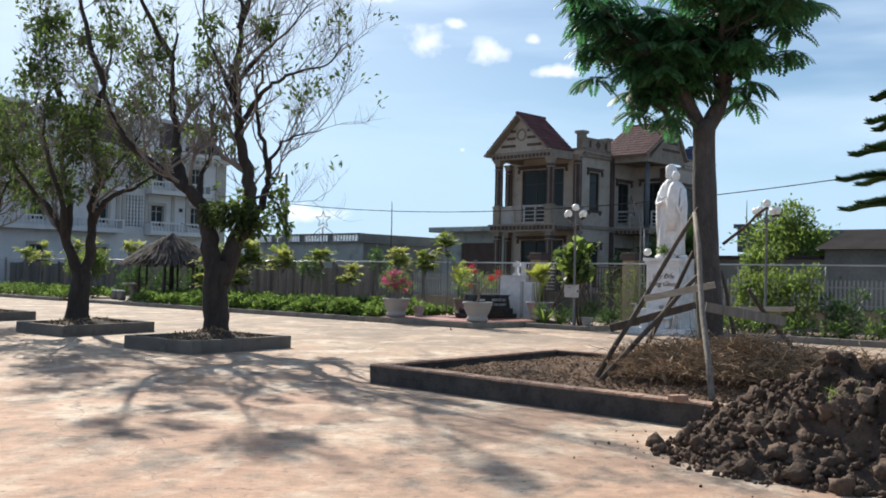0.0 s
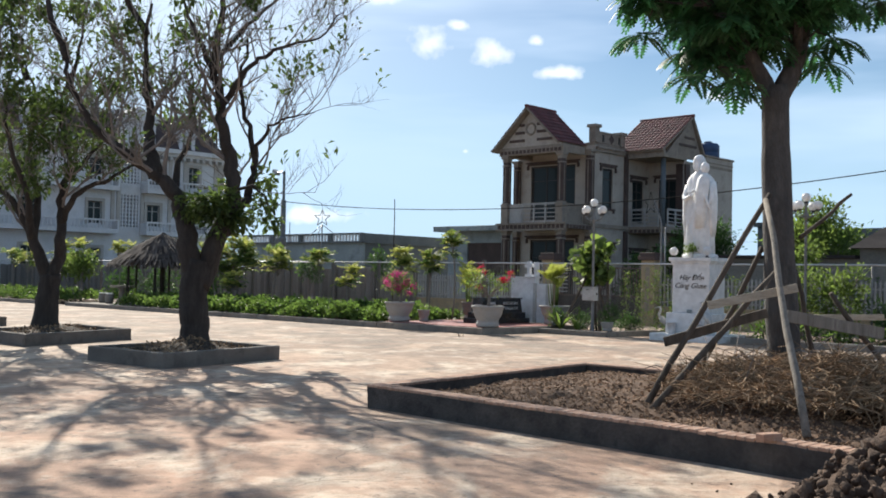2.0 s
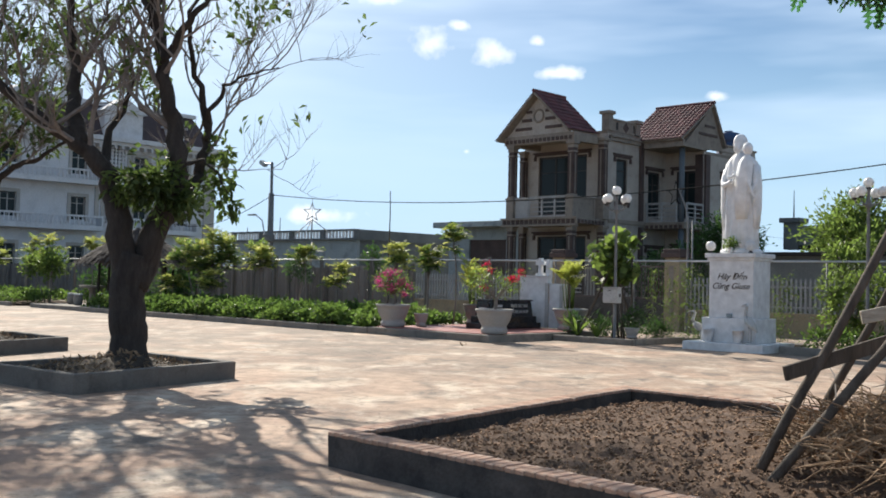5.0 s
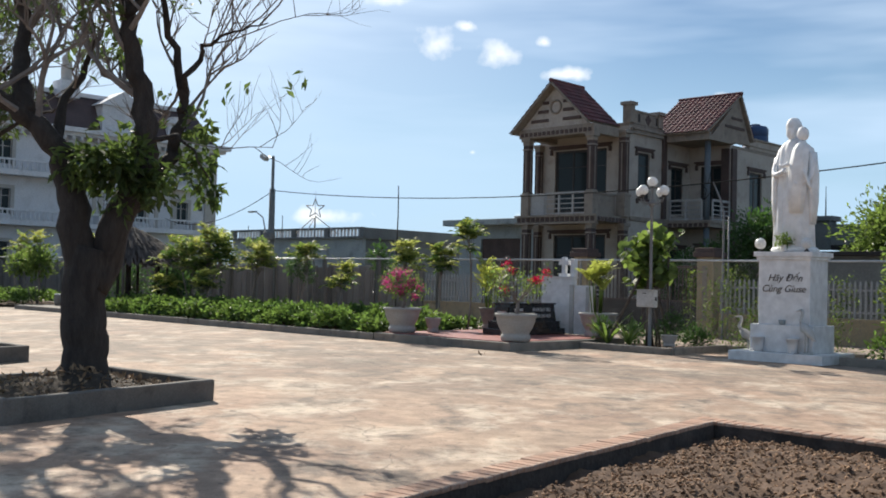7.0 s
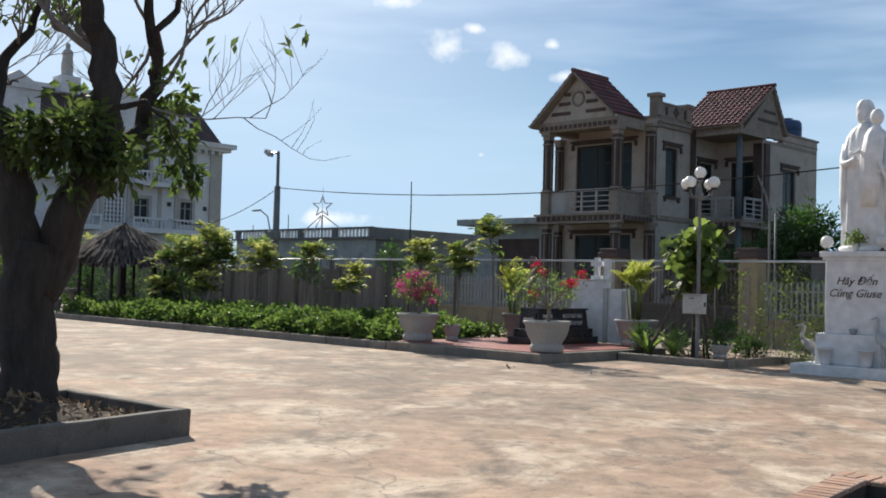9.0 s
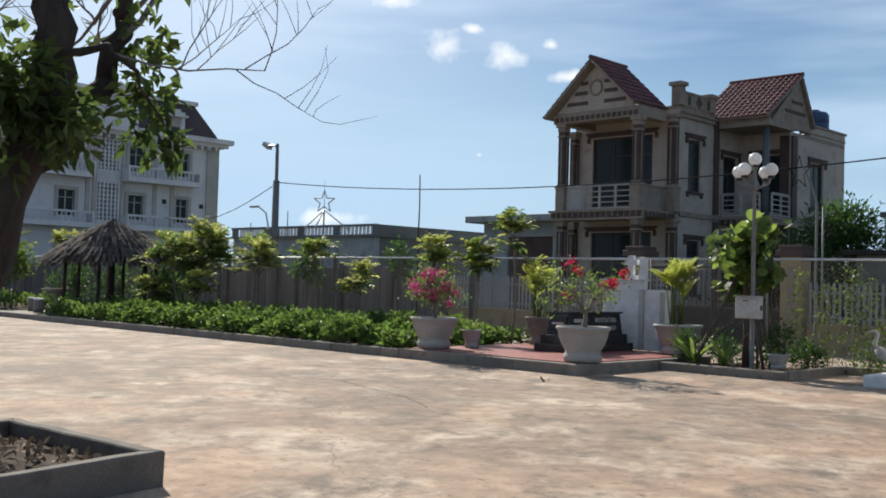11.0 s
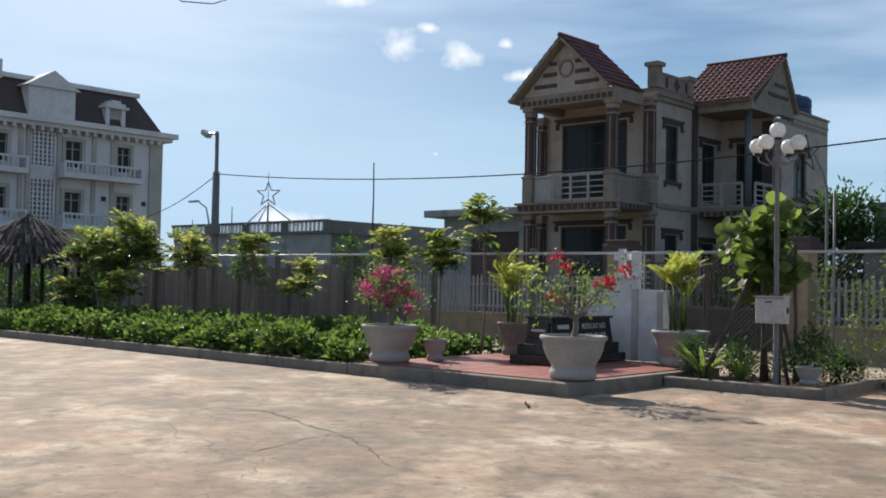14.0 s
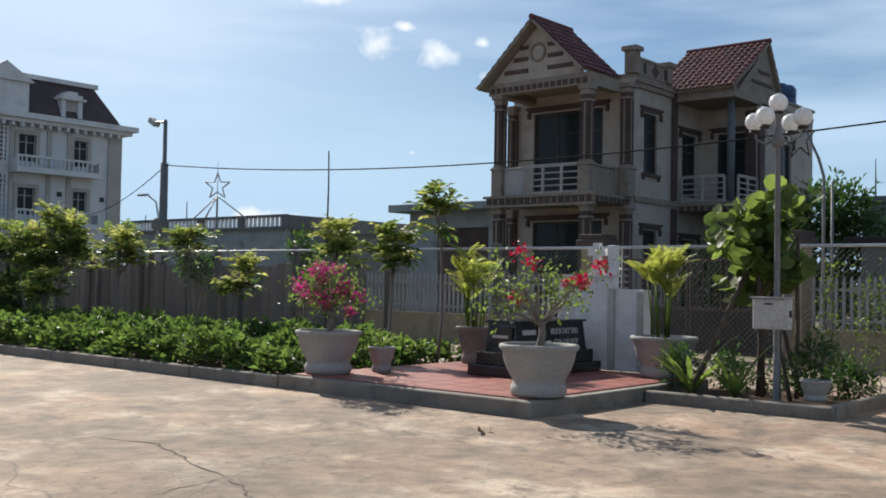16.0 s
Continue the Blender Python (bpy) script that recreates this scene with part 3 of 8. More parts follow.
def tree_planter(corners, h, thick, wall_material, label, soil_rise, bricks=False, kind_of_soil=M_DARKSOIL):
    """A four-sided low wall round a tree's soil, with an optional brick coping."""
    c = [Vector((x, y, 0)) for x, y in corners]
    mid = sum(c, Vector()) / 4
    e = rest("tree_planter", mid[:2], label, "planter", "tree planters", grid=False)
    c = [p - mid for p in c]
    inner = []
    for i in range(4):
        d0, d1 = (c[i] - c[i - 1]).normalized(), (c[(i + 1) % 4] - c[i]).normalized()
        n0, n1 = Vector((-d0.y, d0.x, 0)), Vector((-d1.y, d1.x, 0))
        s = 1 if n0.dot(-c[i]) > 0 else -1
        k = (n0 + n1) / (1 + n0.dot(n1))
        inner.append(c[i] + k * thick * s)
    rng = random.Random(int(abs(corners[0][0]) * 100))
    for i in range(4):
        j = (i + 1) % 4
        bm = bmesh.new()
        quad = (c[i], c[j], inner[j], inner[i])
        top = h - (0.018 if bricks else 0)
        lo = [bm.verts.new((p.x, p.y, -0.04)) for p in quad]
        hi = [bm.verts.new((p.x, p.y, top)) for p in quad]
        bm.faces.new(hi)
        for a in range(4):
            b = (a + 1) % 4
            bm.faces.new((lo[a], lo[b], hi[b], hi[a]))
        bmesh.ops.recalc_face_normals(bm, faces=bm.faces)
        bmesh.ops.bevel(bm, geom=[ed for ed in bm.edges], offset=0.012, segments=1, affect="EDGES")
        bmesh.ops.subdivide_edges(bm, edges=[ed for ed in bm.edges if ed.calc_length() > 1], cuts=14)
        for v in bm.verts:
            v.co += Vector((noise.noise(v.co * 3), noise.noise(v.co * 3 + Vector((9, 0, 0))), noise.noise(v.co * 2.3 + Vector((0, 7, 0))) * 0.7)) * 0.014
        part("planter_wall", bm, wall_material, e)
        if bricks:
            span = (c[j] - c[i]).length
            d = (c[j] - c[i]).normalized()
            ang = math.degrees(math.atan2(d.y, d.x))
            count = int(span / 0.09)
            first = None
            inward = (inner[i] - c[i])
            inward -= d * inward.dot(d)
            sgn = 1 if Vector((-d.y, d.x, 0)).dot(inward) > 0 else -1
            for q in range(count):
                at = c[i] + d * (q + 0.5) * span / count + inward.normalized() * (thick / 2)
                m = pose(at.x, at.y, h - 0.052 + rng.uniform(-0.003, 0.003), rng.uniform(-1.0, 1.0), rng.uniform(-1.0, 1.0), ang + rng.uniform(-1.5, 1.5))
                if first is None:
                    first = part("brick", boxes((-0.0425, 0.0425, -thick / 2 - 0.003, thick / 2 + 0.003, 0.02, 0.055), bevel=0.007), M_BRICK, e)
                    first.matrix_basis = m
                else:
                    again(first, m)
    # soil heaped towards the tree
    bm = bmesh.new()
    k = 100 if bricks else 30
    rows = []
    for i in range(k + 1):
        row = []
        for j in range(k + 1):
            u, v = i / k, j / k
            p = inner[0] * (1 - u) * (1 - v) + inner[1] * u * (1 - v) + inner[2] * u * v + inner[3] * (1 - u) * v
            edge = min(u, v, 1 - u, 1 - v) * 2
            p.z = h * 0.42 + soil_rise * edge ** 0.9 + 0.05 * noise.noise(p * 2.1) + 0.03 * noise.noise(p * 6) + 0.035 * noise.noise(p * 14) + 0.02 * noise.noise(p * 26)
            row.append(bm.verts.new(p))
        rows.append(row)
    for i in range(k):
        for j in range(k):
            bm.faces.new((rows[i][j], rows[i + 1][j], rows[i + 1][j + 1], rows[i][j + 1]))
    bmesh.ops.recalc_face_normals(bm, faces=bm.faces)
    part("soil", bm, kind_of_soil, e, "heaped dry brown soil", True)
    if not bricks:
        nr = np.random.default_rng(int(abs(corners[0][1]) * 10))
        P = []
        for u, v in nr.uniform(0.06, 0.94, (520, 2)):
            p = inner[0] * (1 - u) * (1 - v) + inner[1] * u * (1 - v) + inner[2] * u * v + inner[3] * (1 - u) * v
            P.append((p.x, p.y, h * 0.42 + soil_rise * (min(u, v, 1 - u, 1 - v) * 2) ** 0.9 + 0.05 * noise.noise(p * 2.1) + 0.03))
        tagged(part("leaf_litter", foliage(P, 0.09, 0.045, nr, 0.0), M_STRAW, e, "dry fallen leaves on the soil"), kind="stuff")
    return e


PLC = ((-1.0, 14.5), (3.55, 9.75), (6.65, 13.95), (2.05, 18.65))
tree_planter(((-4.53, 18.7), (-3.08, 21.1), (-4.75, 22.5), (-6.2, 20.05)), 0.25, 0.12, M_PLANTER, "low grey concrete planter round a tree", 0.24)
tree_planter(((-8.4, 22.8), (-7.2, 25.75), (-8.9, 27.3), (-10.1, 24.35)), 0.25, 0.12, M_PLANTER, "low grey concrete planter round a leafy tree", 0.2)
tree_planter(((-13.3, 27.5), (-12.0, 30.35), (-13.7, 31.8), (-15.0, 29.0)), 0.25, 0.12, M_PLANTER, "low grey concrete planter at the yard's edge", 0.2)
tree_planter(PLC, 0.27, 0.21, M_OLDWALL, "blackened low planter wall capped with clay bricks", 0.30, True, M_SOIL)


# ---- the house ----
def gable_roof(parent, x0, x1, y0, y1, z_eave, z_ridge, along_y, tile_size=0.30, ridge=None, z_right=None):
    """Two tiled slopes, a ridge and the boards below them. Tiles are real pieces, joined a slope at a time."""
    for side in (-1, 1):
        if along_y:
            mid = (x0 + x1) / 2 if ridge is None else ridge
            half = x1 - mid if side > 0 else mid - x0
            low = z_right if side > 0 and z_right is not None else z_eave
            org = Vector((mid, y0, z_ridge))
            down = Vector((side * half, 0, low - z_ridge))
            along = Vector((0, y1 - y0, 0))
        else:
            mid = (y0 + y1) / 2 if ridge is None else ridge
            half = y1 - mid if side > 0 else mid - y0
            org = Vector((x0, mid, z_ridge))
            down = Vector((0, side * half, z_eave - z_ridge))
            along = Vector((x1 - x0, 0, 0))
        n = along.cross(down).normalized()
        if n.z < 0:
            n = -n
        bm = bmesh.new()
        vs = [org, org + along, org + along + down, org + down]
        lo = [bm.verts.new(v - n * 0.10) for v in vs]
        hi = [bm.verts.new(v - n * 0.012) for v in vs]
        bm.faces.new(hi)
        bm.faces.new(lo[::-1])
        for a in range(4):
            b = (a + 1) % 4
            bm.faces.new((lo[a], lo[b], hi[b], hi[a]))
        bmesh.ops.recalc_face_normals(bm, faces=bm.faces)
        slope = part("roof_slope", bm, M_TRIM, parent)
        nd, na = max(2, round(down.length / tile_size)), max(2, round(along.length / (tile_size * 0.8)))
        V, F = [], []
        for i in range(nd):
            for j in range(na):
                d0, d1 = i / nd, (i + 1.12) / nd
                prof = ((0.02, 0.0), (0.28, 0.035), (0.55, 0.04), (0.8, 0.008), (1.0, 0.0))
                o = len(V)
                for dd, lift in ((d0, 0.0), (min(d1, 1.02), 0.035)):
                    for fx, hz in prof:
                        V.append(tuple(org + down * dd + along * ((j + fx) / na) + n * (hz + lift)))
                for fx, hz in prof:
                    V.append(tuple(org + down * min(d1, 1.02) + along * ((j + fx) / na) + n * (hz + 0.008)))
                for q in range(4):
                    F.append((o + q, o + q + 1, o + 6 + q, o + 5 + q))
                    F.append((o + 5 + q, o + 6 + q, o + 11 + q, o + 10 + q))
        part("roof_tiles", (V, F), M_ROOF, slope, "rows of red clay tiles")
    V, F = [], []
    if along_y:
        tube(V, F, [Vector((mid, y0 - 0.03, z_ridge + 0.02)), Vector((mid, y1 + 0.03, z_ridge + 0.02))], [0.09, 0.09], 8)
    else:
        tube(V, F, [Vector((x0 - 0.03, mid, z_ridge + 0.02)), Vector((x1 + 0.03, mid, z_ridge + 0.02))], [0.09, 0.09], 8)
    part("ridge_cap", (V, F), M_ROOF, parent)


def wall_x(parent, x0, x1, y, z0, z1, holes=(), thick=0.22, material=None, name="wall"):
    """A wall that runs along x with its face at y, thickness towards +y, and real openings (x0, x1, z0, z1)."""
    xs = sorted({x0, x1, *[v for h in holes for v in h[:2]]})
    zs = sorted({z0, z1, *[v for h in holes for v in h[2:]]})
    bm = bmesh.new()
    for a, b in zip(xs, xs[1:]):
        for c, d in zip(zs, zs[1:]):
            if not any(h[0] <= (a + b) / 2 <= h[1] and h[2] <= (c + d) / 2 <= h[3] for h in holes):
                box(bm, a, b, y, y + thick, c, d)
    bmesh.ops.remove_doubles(bm, verts=bm.verts, dist=1e-4)
    return part(name, bm, material or M_CREAM, parent)


def wall_y(parent, y0, y1, x, z0, z1, holes=(), thick=0.22, material=None, name="wall"):
    """A wall along y with its outer face at x, thickness towards -x."""
    ob = wall_x(parent, y0, y1, 0, z0, z1, holes, thick, material, name)
    ob.data.transform(Matrix.Translation((x, 0, 0)) @ pose(0, 0, 0, 0, 0, 90))
    return ob


def opening_x(parent, x0, x1, y, z0, z1, leaves=2, hood=True, turn=None, sill=True):
    """A window set back in its opening: frame, glazed leaves with bars, hood moulding and sill."""
    shift = turn or Matrix()
    w = part("window", boxes((x0, x0 + 0.07, y + 0.08, y + 0.16, z0, z1), (x1 - 0.07, x1, y + 0.08, y + 0.16, z0, z1), (x0 + 0.07, x1 - 0.07, y + 0.08, y + 0.16, z1 - 0.07, z1), (x0 + 0.07, x1 - 0.07, y + 0.08, y + 0.16, z0, z0 + 0.06)), M_DARK, parent, "dark window in a deep opening")
    w.data.transform(shift)
    for i in range(leaves):
        a, b = x0 + 0.07 + (x1 - x0 - 0.14) * i / leaves, x0 + 0.07 + (x1 - x0 - 0.14) * (i + 1) / leaves
        p = part("pane", boxes((a + 0.05, b - 0.05, y + 0.115, y + 0.125, z0 + 0.1, z1 - 0.1)), M_GLASS, w)
        p.data.transform(shift)
        zc = z0 + (z1 - z0) * 0.72
        s = part("sash", boxes((a, a + 0.05, y + 0.10, y + 0.14, z0 + 0.06, z1 - 0.07), (b - 0.05, b, y + 0.10, y + 0.14, z0 + 0.06, z1 - 0.07), (a + 0.05, b - 0.05, y + 0.10, y + 0.14, z0 + 0.06, z0 + 0.1), (a + 0.05, b - 0.05, y + 0.10, y + 0.14, z1 - 0.1, z1 - 0.07), (a + 0.05, b - 0.05, y + 0.1, y + 0.14, zc, zc + 0.04)), M_DARK, w)
        s.data.transform(shift)
    if hood:
        h = part("hood_moulding", boxes((x0 - 0.28, x1 + 0.28, y - 0.09, y, z1 + 0.14, z1 + 0.22), (x0 - 0.20, x1 + 0.20, y - 0.06, y, z1 + 0.05, z1 + 0.14), (x0 - 0.24, x0 - 0.12, y - 0.07, y, z1 - 0.16, z1 + 0.05), (x1 + 0.12, x1 + 0.24, y - 0.07, y, z1 - 0.16, z1 + 0.05)), M_BROWN, parent)
        h.data.transform(shift)
    if sill:
        s = part("window_sill", boxes((x0 - 0.14, x1 + 0.14, y - 0.08, y, z0 - 0.10, z0), (x0 - 0.12, x0, y - 0.06, y, z0 - 0.22, z0 - 0.1), (x1, x1 + 0.12, y - 0.06, y, z0 - 0.22, z0 - 0.1)), M_BROWN, parent)
        s.data.transform(shift)


def column(parent, x, y, z0, z1, w=0.34, material=None, fluted=True):
    """A square column with base, fluted shaft, and a stepped capital."""
    r = w * 0.43
    c = part("column", boxes((x - r, x + r, y - r, y + r, z0, z1)), material or M_BROWN, parent)
    hb = 0.86 if z0 > 1 else 0.5
    part("column_base", boxes((x - w * 0.6, x + w * 0.6, y - w * 0.6, y + w * 0.6, z0 + 0.002, z0 + hb), (x - w * 0.68, x + w * 0.68, y - w * 0.68, y + w * 0.68, z0 + hb, z0 + hb + 0.08), (x - w * 0.52, x + w * 0.52, y - w * 0.52, y + w * 0.52, z0 + hb + 0.08, z0 + hb + 0.16), bevel=0.012), M_TRIM, c)
    part("capital", boxes((x - w * 0.52, x + w * 0.52, y - w * 0.52, y + w * 0.52, z1 - 0.50, z1 - 0.44), (x - w * 0.5, x + w * 0.5, y - w * 0.5, y + w * 0.5, z1 - 0.30, z1 - 0.14), (x - w * 0.66, x + w * 0.66, y - w * 0.66, y + w * 0.66, z1 - 0.14, z1 - 0.004), bevel=0.01), M_TRIM, c)
    if fluted:
        for f in (-0.3, 0, 0.3):
            part("flute", boxes((x + f * w - 0.025, x + f * w + 0.025, y - r - 0.02, y - r, z0 + hb + 0.2, z1 - 0.55), (x + r, x + r + 0.02, y + f * w - 0.025, y + f * w + 0.025, z0 + hb + 0.2, z1 - 0.55)), M_TRIM if f == 0 else M_BROWN, c)


def railing(parent, x0, x1, y, z0, z1, material, along_y=False, n_bars=5):
    """Horizontal bars between slim uprights, with a middle baluster group."""
    r = part("railing", boxes((x0, x1, y - 0.03, y + 0.03, z1 - 0.05, z1)), material, parent, "white painted balcony railing")
    for i in range(n_bars):
        z = z0 + 0.06 + (z1 - z0 - 0.16) * i / (n_bars - 1)
        part("rail_bar", boxes((x0, x1, y - 0.015, y + 0.015, z, z + 0.04)), material, r)
    k = max(2, round((x1 - x0) / 0.75))
    for i in range(k + 1):
        x = x0 + (x1 - x0) * i / k
        part("baluster", boxes((x - 0.035, x + 0.035, y - 0.032, y + 0.032, z0, z1 - 0.05)), material, r)
    if along_y:
        for o in (r, *r.children):
            o.data.transform(pose(0, 0, 0, 0, 0, 90))
    return r


def house():
    """Two-storey L-shaped house; x from its right-hand front corner, y from the front wall."""
    e = rest("house", (-9.9, 19.2), "two-storey cream villa with brown columns and red tiled gables", "house")
    Z1, ZT = 4.3, 8.15
    # walls: front, right-hand return, wing front, right-hand end, back, left
    wall_x(e, -4.7, 0, 0, 0, ZT, [(-3.85, -1.1, 0.4, 3.6), (-3.85, -1.1, 4.6, 7.3)])
    wall_y(e, 0.22, 4.9, 0, 0, ZT, [(0.72, 1.62, 1.3, 3.3), (0.72, 1.62, 5.15, 7.1), (3.35, 4.4, 0.4, 3.1), (3.35, 4.4, 4.6, 6.75)])
    wall_x(e, 0, 2.0, 4.9, 0, ZT, [(0.55, 1.65, 0.4, 3.2), (0.55, 1.65, 4.6, 6.85)])
    wall_y(e, 5.12, 9.75, 2.0, 0, 7.6, [(6.7, 7.9, 4.9, 6.7), (6.7, 7.9, 1.2, 3.0)])
    wall_x(e, -4.7, 2.0, 9.75, 0, 7.6)
    wall_y(e, 0.22, 9.75, -4.48, 0, ZT)
    part("roof_slab", boxes((-4.7, 0, 0, 4.9, ZT, ZT + 0.14), (-4.7, 2.0, 5.13, 9.97, 7.6, 7.74)), M_TRIM, e)
    part("floor_slab", boxes((-4.45, -0.25, 0.25, 9.65, Z1 - 0.2, Z1), (-0.25, 1.75, 5.15, 9.65, Z1 - 0.2, Z1)), M_TRIM, e)
    turn = pose(0, 0, 0, 0, 0, 90)
    opening_x(e, -3.85, -1.1, 0, 4.6, 7.3, 3, sill=False)
    opening_x(e, -3.85, -1.1, 0, 0.4, 3.6, 3, sill=False)
    for z0, z1 in ((5.15, 7.1), (1.3, 3.3)):
        opening_x(e, 0.72, 1.62, 0, z0, z1, 1, turn=turn)
    for z0, z1 in ((4.6, 6.75), (0.4, 3.1)):
        opening_x(e, 3.35, 4.4, 0, z0, z1, 2, turn=turn, sill=False)
    for z0, z1 in ((4.6, 6.85), (0.4, 3.2)):
        opening_x(e, 0.55, 1.65, 4.9, z0, z1, 2, sill=False)
    opening_x(e, 6.7, 7.9, 0, 4.9, 6.7, 2, turn=Matrix.Translation((2.0, 0, 0)) @ turn)
    opening_x(e, 6.7, 7.9, 0, 1.2, 3.0, 2, turn=Matrix.Translation((2.0, 0, 0)) @ turn)
    # floor band round the outside
    part("string_course", boxes((0.003, 0.07, 0.1, 4.85, Z1 - 0.12, Z1 + 0.06), (2.003, 2.07, 5.0, 9.85, Z1 - 0.12, Z1 + 0.06)), M_TRIM, e)
    part("cornice", boxes((0.003, 0.10, 0.1, 2.9, ZT - 0.30, ZT - 0.06), (0.10, 0.16, 0.1, 2.9, ZT - 0.14, ZT - 0.06)), M_TRIM, e)
    # porch with balcony above
    slab = part("balcony", boxes((-4.15, -0.02, -2.2, -0.003, Z1 - 0.26, Z1), (-4.22, 0.04, -2.28, -2.2, Z1 - 0.06, Z1 + 0.02), (-4.22, 0.04, -2.26, -2.2, Z1 - 0.36, Z1 - 0.28)), M_TRIM, e)
    for i in range(16):
        part("dentil", boxes((-4.1 + i * 0.255, -4.1 + i * 0.255 + 0.16, -2.235, -2.2, Z1 - 0.26, Z1 - 0.08)), M_BROWN, slab)
    for i in range(8):
        part("dentil", boxes((-0.02, 0.015, -2.1 + i * 0.255, -2.1 + i * 0.255 + 0.16, Z1 - 0.26, Z1 - 0.08)), M_BROWN, slab)
    for z0, z1 in ((0.0, Z1 - 0.26), (Z1, 7.62)):
        column(e, -3.75, -2.0, z0, z1)
        column(e, -0.42, -2.0, z0, z1)
        column(e, -4.62, -0.16, z0, z1, 0.30)
        column(e, -0.10, -0.19, z0, z1 + (0.3 if z0 else 0), 0.36)
    for z0, z1 in ((Z1 + 0.08, 8.0), (0, Z1 - 0.2)):
        part("pilaster", boxes((0.003, 0.12, 2.55, 2.82, z0, z1)), M_BROWN, e)
    railing(e, -2.75, -0.64, -2.0, Z1 + 0.02, Z1 + 0.98, M_RAILING)
    part("balcony_panel", boxes((-3.53, -2.79, -2.06, -1.94, Z1 + 0.02, Z1 + 0.86), (-3.53, -2.79, -2.10, -1.90, Z1 + 0.86, Z1 + 0.94), bevel=0.01), M_RAILING, e, "pale solid balcony panel")
    part("balcony_panel", boxes((-0.48, -0.36, -1.78, -0.42, Z1 + 0.02, Z1 + 0.86), (-0.52, -0.32, -1.78, -0.42, Z1 + 0.86, Z1 + 0.94), bevel=0.01), M_TRIM, e, "solid rendered balcony panel")
    part("porch_step", boxes((-4.2, 0.0, -2.4, -0.002, 0, 0.3), (-3.6, -0.5, -2.75, -2.4, 0, 0.15)), M_KERB, e)
    # porch entablature, ceiling and pediment
    part("entablature", boxes((-4.1, -0.22, -2.2, -1.85, 7.62, 8.0), (-4.1, -3.75, -1.85, -0.003, 7.62, 7.97), (-0.6, -0.22, -1.85, -0.42, 7.62, 8.0), (-3.75, -0.6, -1.85, -0.003, 7.86, 7.94)), M_TRIM, e)
    for i in range(16):
        part("dentil", boxes((-4.0 + i * 0.235, -4.0 + i * 0.235 + 0.14, -2.235, -2.2, 7.68, 7.84)), M_BROWN, e)
    bm = bmesh.new()
    cx = -2.19
    for y in (-2.15, -2.0):
        for x, z in ((cx - 1.80, 8.003), (cx + 1.70, 8.003), (cx, 9.72)):
            bm.verts.new((x, y, z))
    bm.verts.ensure_lookup_table()
    v = bm.verts
    bm.faces.new((v[0], v[1], v[2]))
    bm.faces.new((v[5], v[4], v[3]))
    for a, b in ((0, 1), (1, 2), (2, 0)):
        bm.faces.new((v[a], v[a + 3], v[b + 3], v[b]))
    ped = part("pediment", bm, M_CREAM, e)
    RV, RF = [], []
    tube(RV, RF, [Vector((cx + 0.27 * math.cos(k * math.tau / 20), -2.17, 8.84 + 0.27 * math.sin(k * math.tau / 20))) for k in range(21)], [0.05] * 21, 6)
    part("roundel", (RV, RF), M_TRIM, ped)
    for s in (-1, 1):
        for z, w in ((8.24, 0.92), (8.62, 0.56), (8.98, 0.30)):
            x0 = cx + s * (0.38 if z < 9 else 0.12)
            part("pediment_band", boxes((min(x0, x0 + s * w), max(x0, x0 + s * w), -2.19, -2.152, z, z + 0.13)), M_BROWN, ped)
    gable_roof(e, -4.36, -0.26, -2.55, -0.3, 7.86, 9.89, True, ridge=-2.19, z_right=8.08)
    # roof terrace parapet over the right-hand wall
    par = part("parapet", boxes((-0.2, 0.02, 0.25, 2.55, ZT + 0.14, ZT + 0.62)), M_TRIM, e)
    part("parapet_coping", boxes((-0.24, 0.06, 0.25, 2.55, ZT + 0.62, ZT + 0.70)), M_TRIM, par)
    for y in (0.62, 2.0):
        part("parapet_slot", boxes((0.018, 0.03, y, y + 0.16, ZT + 0.22, ZT + 0.56)), M_DARK, par)
    dia = boxes((-0.17, 0.17, 0, 0.012, -0.17, 0.17))
    dia.transform(Matrix.Translation((0.019, 1.4, ZT + 0.39)) @ pose(0, 0, 0, 0, 0, 90) @ pose(0, 0, 0, 0, 45) @ Matrix.Translation((0, -0.012, 0)))
    part("parapet_diamond", dia, M_BROWN, par)
    for y, zt in ((0.1, 9.15), (2.3, 8.98)):
        part("parapet_post", boxes((-0.28, 0.1, y - 0.17, y + 0.17, ZT + 0.14, zt - 0.14), (-0.36, 0.18, y - 0.25, y + 0.25, zt - 0.14, zt)), M_TRIM, e)
    # wing: balcony, column, roof
    part("balcony", boxes((0.003, 2.1, 3.05, 4.897, Z1 - 0.26, Z1), (0.003, 2.16, 2.99, 3.05, Z1 - 0.08, Z1 + 0.03), (2.1, 2.16, 3.05, 4.85, Z1 - 0.08, Z1 + 0.03)), M_TRIM, e)
    for i in range(8):
        part("dentil", boxes((0.1 + i * 0.25, 0.1 + i * 0.25 + 0.15, 3.02, 3.05, Z1 - 0.26, Z1 - 0.10)), M_BROWN, e)
    for z0, z1 in ((0.0, Z1 - 0.26), (Z1, 7.73)):
        rod((1.8, 3.3, z0), (1.8, 3.3, z1), 0.13, n=14, parent=e, name="column", material=M_BLUECOL, label="round blue-grey balcony column")
    railing(e, 0.1, 1.65, 3.15, Z1 + 0.02, Z1 + 0.95, M_RAILING)
    railing(e, 3.4, 4.85, -2.02, Z1 + 0.02, Z1 + 0.95, M_RAILING, True)
